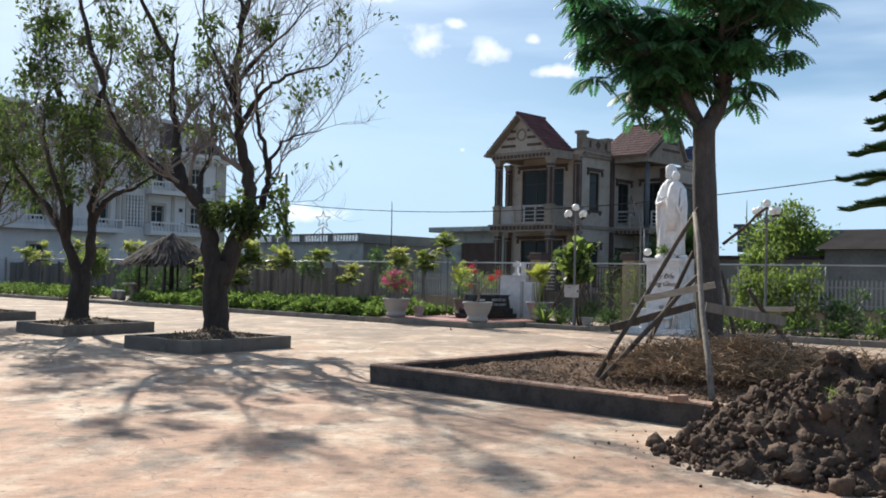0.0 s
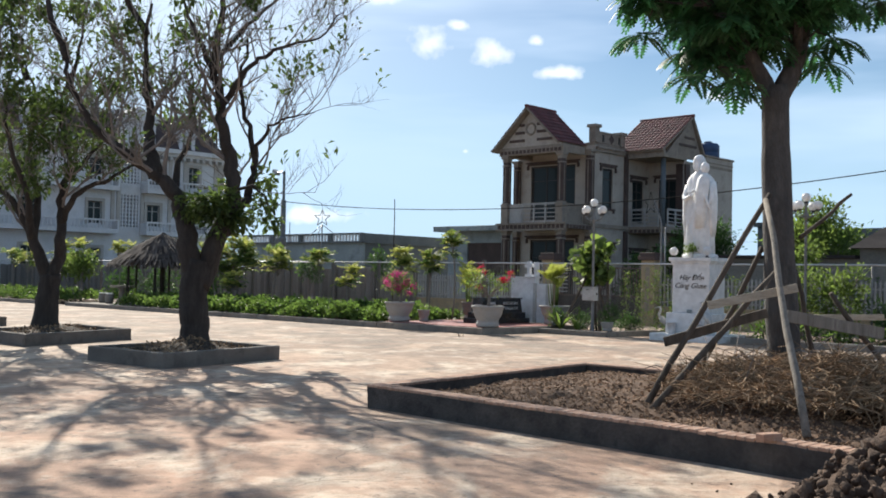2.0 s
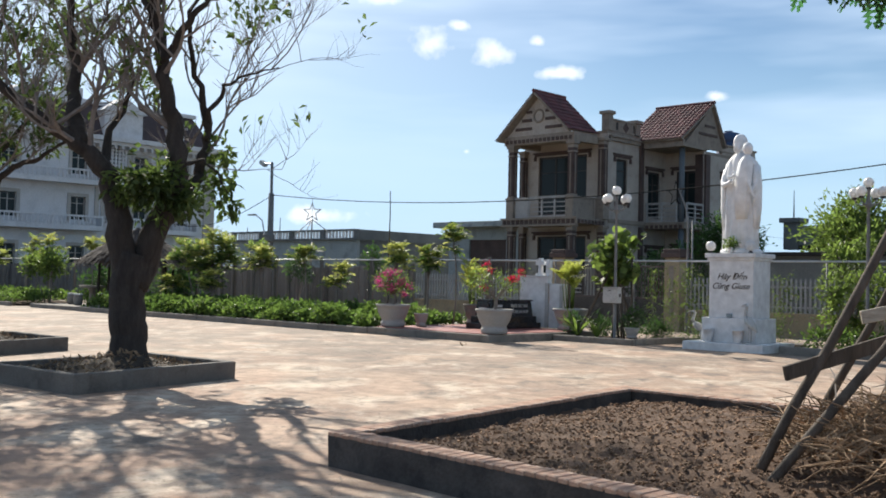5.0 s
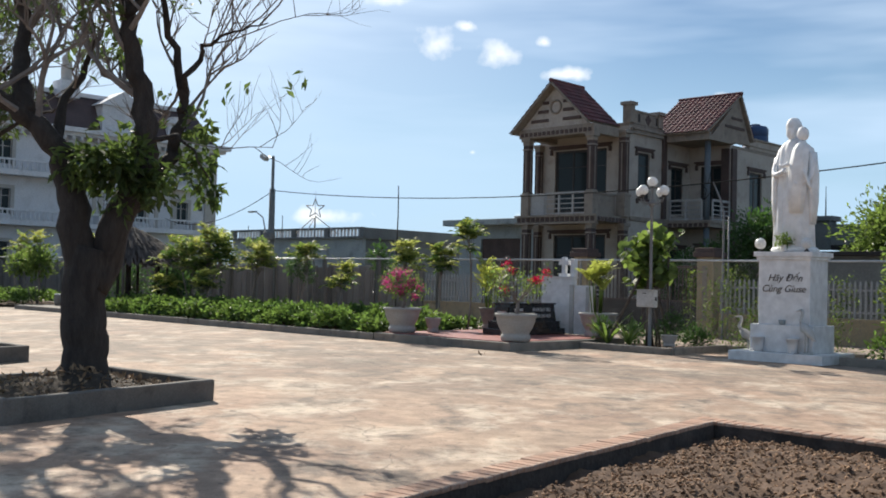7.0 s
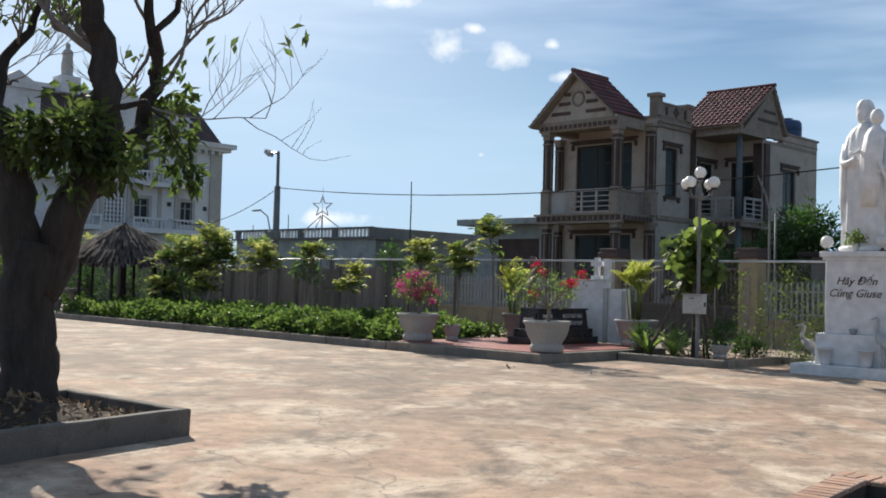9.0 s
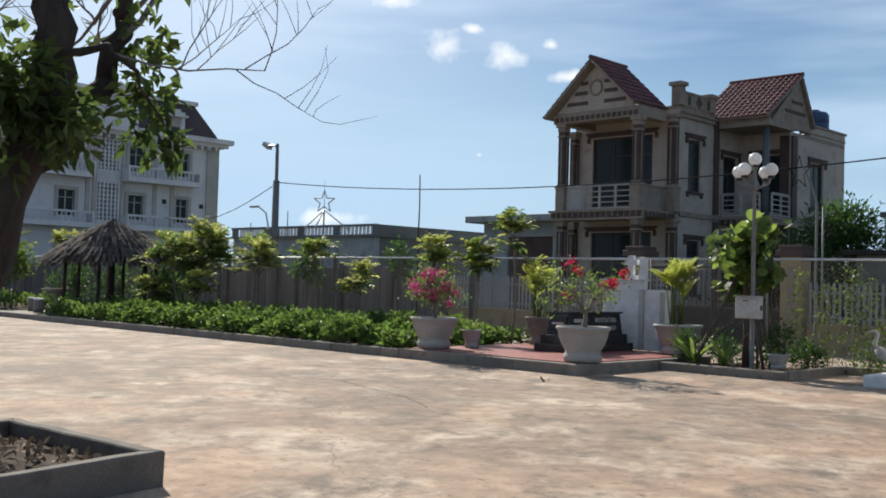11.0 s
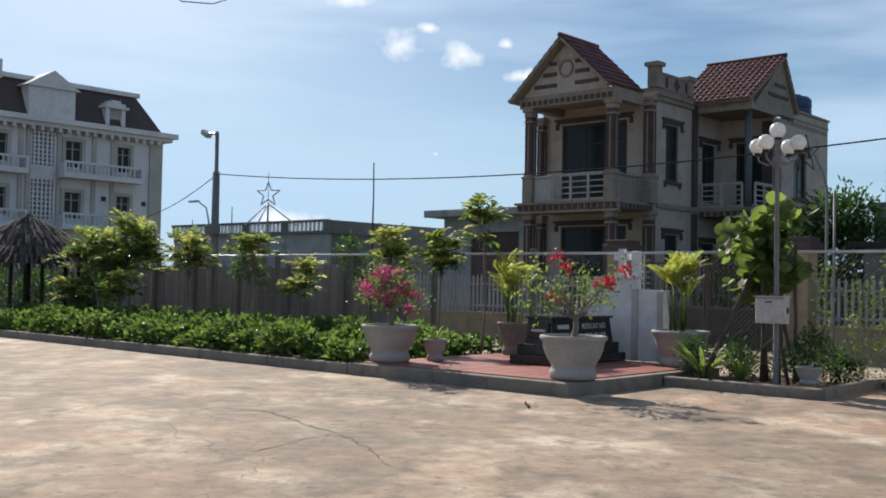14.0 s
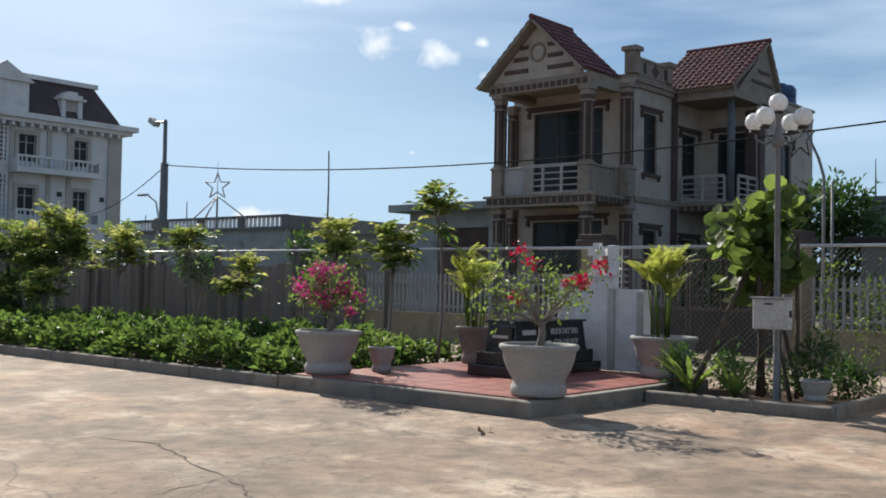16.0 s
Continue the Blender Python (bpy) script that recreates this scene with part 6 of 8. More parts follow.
# saplings and shrubs of the long bed
def spray_plant(at, name, label, category, group, crowns, seed, z=0.05, trunk=0.03, spray=0.36, leaflet=0.15, foot=0.0):
    """A thin-stemmed young fruit tree: twigs end in sprays of paired leaflets.
    Sun and shade are put into the leaf colour: yellow-green towards the top, dark below.
    crowns: (x, y, z, spread, height, tips, share of sprays in the sunlit colour)."""
    rng = random.Random(seed)
    e = rest(name, at, label, category, group, z=z)
    V, F = [], []
    blades_ = {M_LEAFY: ([], []), M_LEAF: ([], []), M_LEAFD: ([], [])}
    for nth, (cx, cy, cz, rx, rz, tips, young) in enumerate(crowns):
        c = Vector((cx, cy, cz))
        base = Vector((cx * foot, cy * foot, 0))
        fork = base.lerp(c, 0.62) + Vector((rng.gauss(0, 0.03), rng.gauss(0, 0.03), 0))
        tube(V, F, [base, base.lerp(fork, 0.5) + Vector((rng.gauss(0, 0.025), rng.gauss(0, 0.025), 0)), fork, c], [trunk, trunk * 0.85, trunk * 0.7, trunk * 0.4], 7)
        for k in range(tips):
            v = Vector((rng.gauss(0, 1), rng.gauss(0, 1), rng.gauss(0.12, 0.8))).normalized() * rng.random() ** 0.4
            w = 0.85 + 0.5 * noise.noise((c + v) * 2.1 + Vector((seed * 1.7, 0, 0)))
            tip = c + Vector((v.x * rx * 0.85, v.y * rx * 0.85, v.z * rz * 1.35 - 0.08)) * w
            tube(V, F, [fork.lerp(c, rng.random()), fork.lerp(tip, 0.6) + Vector((0, 0, 0.03)), tip], [trunk * 0.35, 0.008, 0.005], 4)
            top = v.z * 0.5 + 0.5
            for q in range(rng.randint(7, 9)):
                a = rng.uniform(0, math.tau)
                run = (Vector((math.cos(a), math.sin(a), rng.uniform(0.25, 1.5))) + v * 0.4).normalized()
                # sunlit colour mostly for high sprays, shaded dark green mostly for low ones
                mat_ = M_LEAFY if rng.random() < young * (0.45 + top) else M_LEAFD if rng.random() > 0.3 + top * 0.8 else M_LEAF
                VV, FF = blades_[mat_]
                L = spray * rng.uniform(0.5, 0.95)
                cur = tip.copy()
                for st in range(5):
                    run = (run + Vector((0, 0, -0.10))).normalized()
                    cur = cur + run * L / 5
                    side = run.cross(Vector((0, 0, 1)))
                    side = side.normalized() if side.length > 0.02 else Vector((1, 0, 0))
                    for sg in (-1, 1):
                        d = (side * sg * (1.0 if st < 4 else 0.3) + run * 0.8 + Vector((0, 0, rng.uniform(-0.35, 0.05)))).normalized()
                        ll = leaflet * rng.uniform(0.75, 1.15)
                        up = d.cross(run).normalized() * sg
                        wd = d.cross(up).normalized() * ll * 0.19
                        i = len(VV)
                        VV += [tuple(cur), tuple(cur + d * ll * 0.45 + wd), tuple(cur + d * ll - Vector((0, 0, ll * 0.15))), tuple(cur + d * ll * 0.45 - wd)]
                        FF += [(i, i + 1, i + 2), (i, i + 2, i + 3)]
    tagged(part("stem_mass", (V, F), M_TWIG, e, "", True), kind="stuff")
    for mat_, text in ((M_LEAFY, "leaves coloured yellow-green as if sunlit"), (M_LEAF, "mid-green leaves"), (M_LEAFD, "leaves coloured dark as if shaded")):
        VV, FF = blades_[mat_]
        if VV:
            tagged(part("leaves", (VV, FF), mat_, e, text), kind="stuff")
    return e


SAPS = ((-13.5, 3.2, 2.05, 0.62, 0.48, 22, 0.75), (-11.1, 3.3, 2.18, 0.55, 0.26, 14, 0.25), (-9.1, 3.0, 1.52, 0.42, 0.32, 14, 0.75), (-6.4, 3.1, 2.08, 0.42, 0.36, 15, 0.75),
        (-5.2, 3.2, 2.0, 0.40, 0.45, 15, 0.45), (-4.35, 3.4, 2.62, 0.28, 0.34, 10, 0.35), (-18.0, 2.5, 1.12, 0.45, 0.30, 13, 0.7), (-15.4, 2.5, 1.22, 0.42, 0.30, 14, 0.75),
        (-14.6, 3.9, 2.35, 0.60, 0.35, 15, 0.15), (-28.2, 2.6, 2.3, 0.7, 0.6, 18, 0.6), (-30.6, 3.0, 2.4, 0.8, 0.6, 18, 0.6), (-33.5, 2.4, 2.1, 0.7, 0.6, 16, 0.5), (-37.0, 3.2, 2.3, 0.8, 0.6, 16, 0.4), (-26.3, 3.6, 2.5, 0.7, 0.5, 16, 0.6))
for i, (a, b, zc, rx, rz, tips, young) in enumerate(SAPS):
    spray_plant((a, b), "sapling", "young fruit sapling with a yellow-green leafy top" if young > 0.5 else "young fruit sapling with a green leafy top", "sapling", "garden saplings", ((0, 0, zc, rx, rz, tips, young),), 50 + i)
spray_plant((-17.0, 3.3), "garden_shrub", "tall broad fruit bush, coloured dark below and yellowish at the tips as if sunlit", "shrub", "",
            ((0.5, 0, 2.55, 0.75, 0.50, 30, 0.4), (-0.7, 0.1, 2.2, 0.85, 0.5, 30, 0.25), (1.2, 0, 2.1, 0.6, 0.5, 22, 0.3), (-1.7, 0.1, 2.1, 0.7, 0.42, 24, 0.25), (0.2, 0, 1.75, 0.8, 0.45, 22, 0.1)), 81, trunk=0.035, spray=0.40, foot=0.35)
for i, (a, b) in enumerate(((-21.6, 5.2), (-23.8, 5.9), (-26.0, 5.4), (-27.4, 4.4))):
    bush((a, b), "garden_shrub", "dense dark shrub behind the thatched hut", "shrub", [((0, 0, 0.9), (0.95, 0.95)), ((0.5, 0.1, 1.3), (0.7, 0.7))], 0.17, 900, M_LEAFD, 84 + i, 0.03, group="shrubs behind the hut")
bush((-27.3, 2.2), "garden_shrub", "leafy yellow-green shrub beside the hut", "shrub", [((0, 0, 1.7), (0.8, 0.8)), ((-0.9, 0.2, 1.9), (0.7, 0.7)), ((-1.8, 0, 1.7), (0.7, 0.7))], 0.20, 1500, M_LEAF, 89, 0.03, z=0.05)
bush((-20.3, 4.0), "garden_shrub", "dark leafy shrub beside the thatched hut", "shrub", [((0, 0, 0.8), (0.7, 0.7)), ((0.8, 0, 1.0), (0.6, 0.7))], 0.16, 900, M_LEAFD, 83, 0.03, z=0.05)


def crop(x0, x1, y0, y1, count, seed, label):
    """A thick low crop: leaf blades over an uneven, mounded canopy."""
    rng = np.random.default_rng(seed)
    x, y = rng.uniform(x0, x1, count), rng.uniform(y0, y1, count)
    edge = np.minimum(1, np.minimum((y - y0) / 0.22, (x1 - x) / 0.25) + 0.35)
    hgt = (0.40 + 0.12 * np.sin(x * 2.9 + 1.3 * np.sin(y * 2)) + 0.08 * np.sin(y * 4.1 + x) + 0.08 * np.sin(x * 7.3)) * edge
    z = 0.07 + hgt * rng.uniform(0.25, 1.0, count) ** 0.55 + rng.normal(0, 0.03, count)
    P = np.stack([x, y + np.where(rng.random(count) < 0.2, -0.06, 0), np.maximum(z, 0.1)], 1)
    D = np.stack([rng.normal(0, 0.6, count), rng.normal(-0.25, 0.6, count), np.full(count, 0.45)], 1)
    ob = part("crop_plants", foliage(P, 0.165, 0.10, rng, 0.1, outward=D), M_CROP)
    ob.matrix_world = GRID
    tagged(ob, label, "crop", kind="stuff")


crop(-20.4, -4.35, 0.2, 4.3, 30000, 3, "thick bed of low bright green leafy crop")
crop(-40, -26.6, 0.2, 4.3, 9000, 4, "far bed of low green leafy crop")


def thatched_hut():
    e = rest("thatched_hut", (-22.0, 3.3), "round thatched garden hut on a concrete base", "gazebo")
    part("base_slab", boxes((-2.7, 2.7, -3.2, 2.2, -0.02, 0.16), bevel=0.02), M_KERB, e)
    part("centre_post", lathe([(0.11, 0.16), (0.10, 3.1)], 10), M_BARK, e, "", True)
    for k in range(6):
        a = k * math.tau / 6 + 0.3
        rod((1.55 * math.cos(a), 1.55 * math.sin(a), 0.16), (1.5 * math.cos(a), 1.5 * math.sin(a), 2.2), 0.06, 0.05, 8, e, "post", M_BARK)
    cone = part("roof_cone", lathe([(2.25, 1.86), (1.6, 2.34), (0.85, 2.84), (0.3, 3.06), (0.06, 3.14)], 28), M_THATCH, e, "", True)
    rng = random.Random(2)
    V, F = [], []
    for ring in range(9):
        f = ring / 9
        r, z = 2.4 * (1 - f) + 0.05, 1.80 + 1.52 * f ** 0.9 - 0.22 * f ** 4
        for k in range(int(230 * (1 - f)) + 26):
            a = rng.uniform(0, math.tau)
            d, s = Vector((math.cos(a), math.sin(a), 0)), Vector((-math.sin(a), math.cos(a), 0))
            w = rng.uniform(0.02, 0.055)
            top = d * max(r - 0.38, 0.03) + Vector((0, 0, z + 0.32))
            low = d * (r + rng.uniform(-0.06, 0.1)) + Vector((0, 0, z + rng.uniform(-0.13, 0.05) + 0.02)) + s * rng.gauss(0, 0.05)
            o = len(V)
            V += [tuple(top - s * w), tuple(top + s * w), tuple(low + s * w * 0.6), tuple(low - s * w * 0.6)]
            F.append((o, o + 1, o + 2, o + 3))
    tagged(part("thatch", (V, F), M_THATCH, cone, "ragged layers of dry thatch"), kind="stuff")
    t = rest("stone_table", (-23.0, 1.9), "round stone garden table", "table", z=0.16)
    part("tabletop", lathe([(0.5, 0.68), (0.52, 0.7), (0.52, 0.76), (0.5, 0.78)], 20), M_KERB, t)
    part("pedestal", lathe([(0.24, 0), (0.2, 0.1), (0.12, 0.3), (0.14, 0.6), (0.22, 0.68)], 14), M_KERB, t, "", True)
    for k in range(4):
        a = k * math.tau / 4 + 0.5
        s = rest("stone_stool", (-23.0 + 0.95 * math.cos(a), 1.9 + 0.95 * math.sin(a)), "white-topped concrete garden stool", "stool", "stools round the table", z=0.16)
        part("stool_body", lathe([(0.15, 0), (0.18, 0.1), (0.19, 0.25), (0.16, 0.40)], 14), M_KERB, s, "", True)
        part("stool_top", lathe([(0.17, 0.40), (0.18, 0.42), (0.17, 0.45)], 14), M_WHITE, s)


thatched_hut()


# ---- the red platform and its things ----
POT = [(0.30, 0), (0.33, 0.02), (0.34, 0.10), (0.32, 0.13), (0.305, 0.17), (0.325, 0.21), (0.38, 0.30), (0.425, 0.42), (0.44, 0.52), (0.475, 0.545), (0.48, 0.585), (0.465, 0.60), (0.425, 0.60), (0.41, 0.55), (0.40, 0.54)]


def pot(at, label, scale=(1, 1), z=0.2, material=None, group="planted pots"):
    e = rest("flower_pot", at, label, "plant pot", group, z=z)
    part("pot_body", lathe([(r * scale[0], h * scale[1]) for r, h in POT], 32), material or M_POT, e, "", True)
    bm = bmesh.new()
    bmesh.ops.create_circle(bm, cap_ends=True, segments=24, radius=0.415 * scale[0])
    bm.transform(Matrix.Translation((0, 0, 0.545 * scale[1])))
    part("potting_soil", bm, M_SOIL, e)
    return e


def flowering_shrub(at, z, seed, petals, label, spread, height, lean, blooms, leaf_count):
    """Crooked stems from a stump, loose leaves, and heads of papery bracts."""
    rng, nrng = random.Random(seed), np.random.default_rng(seed)
    e = rest("flowering_shrub", at, label, "flowering plant", "shrubs in pots", z=z)
    V, F, tips = [], [], []
    tube(V, F, [Vector((0, 0, -0.02)), Vector((0.03, 0.02, 0.15)), Vector((0.01, 0.03, 0.32))], [0.05, 0.042, 0.036], 8)
    for k in range(11):
        a = rng.uniform(0, math.tau)
        d = Vector((math.cos(a) * spread + lean, math.sin(a) * spread, height * rng.uniform(0.55, 1.1)))
        p0, p1 = Vector((0, 0.02, 0.2 + rng.random() * 0.1)), d
        pts = [p0, p0.lerp(p1, 0.35) + Vector((rng.gauss(0, 0.05), rng.gauss(0, 0.05), 0.06)), p0.lerp(p1, 0.7) + Vector((rng.gauss(0, 0.04), rng.gauss(0, 0.04), 0.04)), p1]
        tube(V, F, pts, [0.018, 0.012, 0.008, 0.004], 5)
        tips.append(p1)
        for s in range(4):
            q = pts[1].lerp(pts[3], rng.random())
            t = q + Vector((rng.gauss(0, 0.16), rng.gauss(0, 0.16), rng.gauss(0.06, 0.12)))
            tube(V, F, [q, (q + t) / 2 + Vector((0, 0, 0.02)), t], [0.006, 0.005, 0.002], 3)
            tips.append(t)
    part("stem", (V, F), M_TWIG, e)
    P = [rng.choice(tips) + Vector((rng.gauss(0, 0.10), rng.gauss(0, 0.10), rng.gauss(-0.03, 0.09))) for _ in range(leaf_count)]
    tagged(part("leaves", foliage(P, 0.075, 0.045, nrng, 0.1), M_LEAF, e), kind="stuff")
    heads = rng.sample(tips, min(blooms, len(tips)))
    P = []
    for h in heads:
        for _ in range(46):
            P.append(h + Vector((rng.gauss(0, 0.05), rng.gauss(0, 0.05), rng.gauss(0.02, 0.042))))
    tagged(part("blossoms", foliage(P, 0.055, 0.05, nrng, 0.0), petals, e, "papery bright bracts"), kind="stuff")


pot((-3.92, 0.58), "large pale cement pot on the platform edge", (0.98, 1.0))
flowering_shrub((-3.92, 0.58), 0.76, 6, M_PINK, "bougainvillea with magenta blossom in a cement pot", 0.42, 0.85, 0.0, 22, 900)
pot((-0.28, 0.52), "large pale cement pot at the platform corner", (0.98, 1.0))
flowering_shrub((-0.28, 0.52), 0.76, 7, M_RED, "sparse bougainvillea with crimson blossom in a cement pot", 0.66, 0.95, 0.06, 7, 620)
pot((-3.62, 1.35), "small pale cement pot beside a larger one", (0.42, 0.6))
pot((-3.74, 3.66), "grey-brown cement pot behind the stone tablet", (0.68, 1.0), material=M_KERB)
pot((-0.45, 3.85), "wide dark-rimmed cement pot holding a palm", (1.0, 0.98), material=M_POT)


def blades(at, z, name, label, category, count, length, width, rise, mat_, seed, arch=0.5, stems=0.0):
    """Arching strap leaves from one root."""
    rng = random.Random(seed)
    e = rest(name, at, label, category, z=z)
    for k in range(count):
        a = k * 2.4 + rng.uniform(-0.3, 0.3)
        d = Vector((math.cos(a), math.sin(a), 0))
        s = Vector((-d.y, d.x, 0))
        L = length * rng.uniform(0.7, 1.15)
        up = rise * rng.uniform(0.75, 1.2)
        V, F = [], []
        n = 7
        for i in range(n + 1):
            f = i / n
            p = d * L * (f * 0.55 + 0.12 * f * f) + Vector((0, 0, stems + up * L * (f - arch * f * f)))
            w = width * (0.55 + 1.1 * f) * (1 - f) ** 0.55 * 0.5 + 0.002
            V += [tuple(p - s * w + Vector((0, 0, w * 0.5))), tuple(p), tuple(p + s * w + Vector((0, 0, w * 0.5)))]
        for i in range(n):
            o = i * 3
            F += [(o, o + 1, o + 4, o + 3), (o + 1, o + 2, o + 5, o + 4)]
        part("leaf", (V, F), mat_, e, "", True)
    return e


def cane_palm(at, z, label, seed, height, fronds, mat_, leaflet=0.2):
    """Thin canes topped by arching feather fronds."""
    rng = random.Random(seed)
    e = rest("cane_palm", at, label, "palm", z=z)
    for c in range(10):
        a = rng.uniform(0, math.tau)
        foot = Vector((math.cos(a), math.sin(a), 0)) * rng.uniform(0.04, 0.16)
        top = foot * 1.6 + Vector((0, 0, height * rng.uniform(0.25, 0.95)))
        rod(foot, top, 0.016, 0.010, 6, e, "cane", M_LEAF)
        VV, FF = [], []
        for k in range(fronds):
            b = rng.uniform(0, math.tau)
            d = Vector((math.cos(b), math.sin(b), rng.uniform(1.3, 3.4))).normalized()
            cur, run = top.copy(), d
            L = rng.uniform(0.26, 0.5)
            for s in range(11):
                run = (run + Vector((0, 0, -0.085))).normalized()
                cur = cur + run * L / 11
                side = run.cross(Vector((0, 0, 1)))
                side = side.normalized() if side.length > 0.01 else Vector((1, 0, 0))
                for sg in (-1, 1):
                    ld = (side * sg + run * 0.7 + Vector((0, 0, 0.25))).normalized()
                    ll = leaflet * (1 - abs(s - 4) / 9)
                    w = run * 0.016
                    i = len(VV)
                    VV += [tuple(cur - w), tuple(cur + ld * ll * 0.5 + w), tuple(cur + ld * ll - Vector((0, 0, ll * 0.2))), tuple(cur + ld * ll * 0.5 - w)]
                    FF.append((i, i + 1, i + 2, i + 3))
        part("frond", (VV, FF), mat_, e)
    return e


cane_palm((-0.45, 3.85), 0.74, "yellow-green cane palm in a wide cement pot", 3, 1.12, 7, M_PALM, 0.22)
cane_palm((-3.74, 3.66), 0.76, "yellow-green leafy cane plant in a grey pot", 9, 1.28, 5, M_PALM, 0.24)
blades((-3.62, 1.35), 0.52, "spiky_plant", "small spiky green plant in a pot", "pot plant", 16, 0.45, 0.035, 1.0, M_LEAF, 4)


def tablet():
    """A low granite block that runs back from the platform's edge; the long side that looks along the kerb is lettered."""
    e = rest("stone_tablet", (-2.12, 3.08), "black granite memorial tablet with pale lettering on a stepped base", "memorial", z=0.2)
    part("base_step", boxes((-0.44, 0.44, -1.08, 1.08, 0, 0.15), bevel=0.01), M_GRANITE, e)
    part("base_step", boxes((-0.36, 0.36, -0.98, 0.98, 0.15, 0.33), bevel=0.01), M_GRANITE, e)
    bm = bmesh.new()
    lo = [bm.verts.new((x, y, 0.33)) for x, y in ((-0.27, -0.89), (0.29, -0.89), (0.29, 0.89), (-0.27, 0.89))]
    hi = [bm.verts.new((x, y, 0.74)) for x, y in ((-0.24, -0.86), (0.24, -0.86), (0.24, 0.86), (-0.24, 0.86))]
    bm.faces.new(lo[::-1])
    bm.faces.new(hi)
    for i in range(4):
        j = (i + 1) % 4
        bm.faces.new((lo[i], lo[j], hi[j], hi[i]))
    part("desk", bm, M_GRANITE, e)
    part("desk_top", boxes((-0.27, 0.28, -0.91, 0.91, 0.742, 0.78), bevel=0.008), M_GRANITE, e)
    face = Matrix.Translation((0.268, 0, 0.535)) @ pose(0, 0, 0, 90, 0, 90) @ pose(0, 0, 0, -6.9)
    for text, x, y in (("MUOI DAT SAU", 0.33, 0.075), ("CHA LAI HOP", 0.36, -0.085)):
        letters(text, face @ pose(x, y, 0.004) @ Matrix.Diagonal((0.82, 1, 1, 1)), 0.125, M_LETTERW, e)
    for x0, x1, y in ((-0.16, -0.04, -0.085), (-0.72, -0.40, 0.075), (-0.72, -0.45, -0.085)):
        bar = boxes((x0, x1, y - 0.035, y + 0.035, 0.001, 0.006))
        bar.transform(face)
        part("inscription_bar", bar, M_LETTERW, e)
    plaque = part("plaque", boxes((-0.19, 0.21, -0.905, -0.882, 0.42, 0.68), bevel=0.006), M_GRANITE, e)
    part("inscription_bar", boxes((-0.13, 0.15, -0.910, -0.906, 0.53, 0.57)), M_LETTERW, plaque)


def letters(text, m, size, material, parent, slant=0.0):
    """Raised lettering from the built-in font, as a mesh."""
    cu = bpy.data.curves.new("lettering", "FONT")
    cu.offset = size * (0.0 if slant else 0.012)
    cu.body, cu.size, cu.extrude, cu.align_x, cu.align_y, cu.shear = text, size, 0.004, "CENTER", "CENTER", slant
    tmp = bpy.data.objects.new("lettering", cu)
    scene.collection.objects.link(tmp)
    dg = bpy.context.evaluated_depsgraph_get()
    me = bpy.data.meshes.new_from_object(tmp.evaluated_get(dg))
    bpy.data.objects.remove(tmp)
    me.materials.clear()
    me.materials.append(material)
    me.transform(m)
    ob = new("lettering", me)
    ob.parent = parent
    return tagged(ob, "raised dark lettering" if material is M_LETTER else "pale engraved lettering")


tablet()


def white_wall():
    e = rest("white_altar_wall", (-1.85, 4.42), "white painted low altar wall with a cross on top", "wall", z=0.2)
    part("tall_panel", boxes((-0.74, 0.24, -0.10, 0.12, 0, 1.43), bevel=0.01), M_WHITE, e)
    part("low_panel", boxes((0.26, 0.80, -0.10, 0.12, 0, 1.24), bevel=0.01), M_WHITE, e)
    part("pilaster", boxes((0.20, 0.31, -0.15, -0.102, 0, 1.25), (0.70, 0.80, -0.14, -0.102, 0, 1.2)), M_GREYPAINT, e)
    part("coping", boxes((-0.76, 0.26, -0.13, 0.15, 1.43, 1.46)), M_WHITE, e)
    c = rest("stone_cross", (-1.93, 4.42), "pale stone cross standing on the white wall", "cross", z=1.66)
    part("cross_body", boxes((-0.055, 0.055, -0.05, 0.05, 0.08, 0.5), (-0.15, -0.055, -0.05, 0.05, 0.30, 0.41), (0.055, 0.15, -0.05, 0.05, 0.30, 0.41)), M_WHITE, c)
    part("cross_base", boxes((-0.12, 0.12, -0.08, 0.08, 0, 0.08)), M_WHITE, c)
    p = rest("stone_pillar", (-1.66, 4.46), "short pale stone pillar beside a cross", "pillar", z=1.66)
    part("pillar_body", boxes((-0.07, 0.07, -0.07, 0.07, 0, 0.46), bevel=0.01), M_WHITE, p)


white_wall()


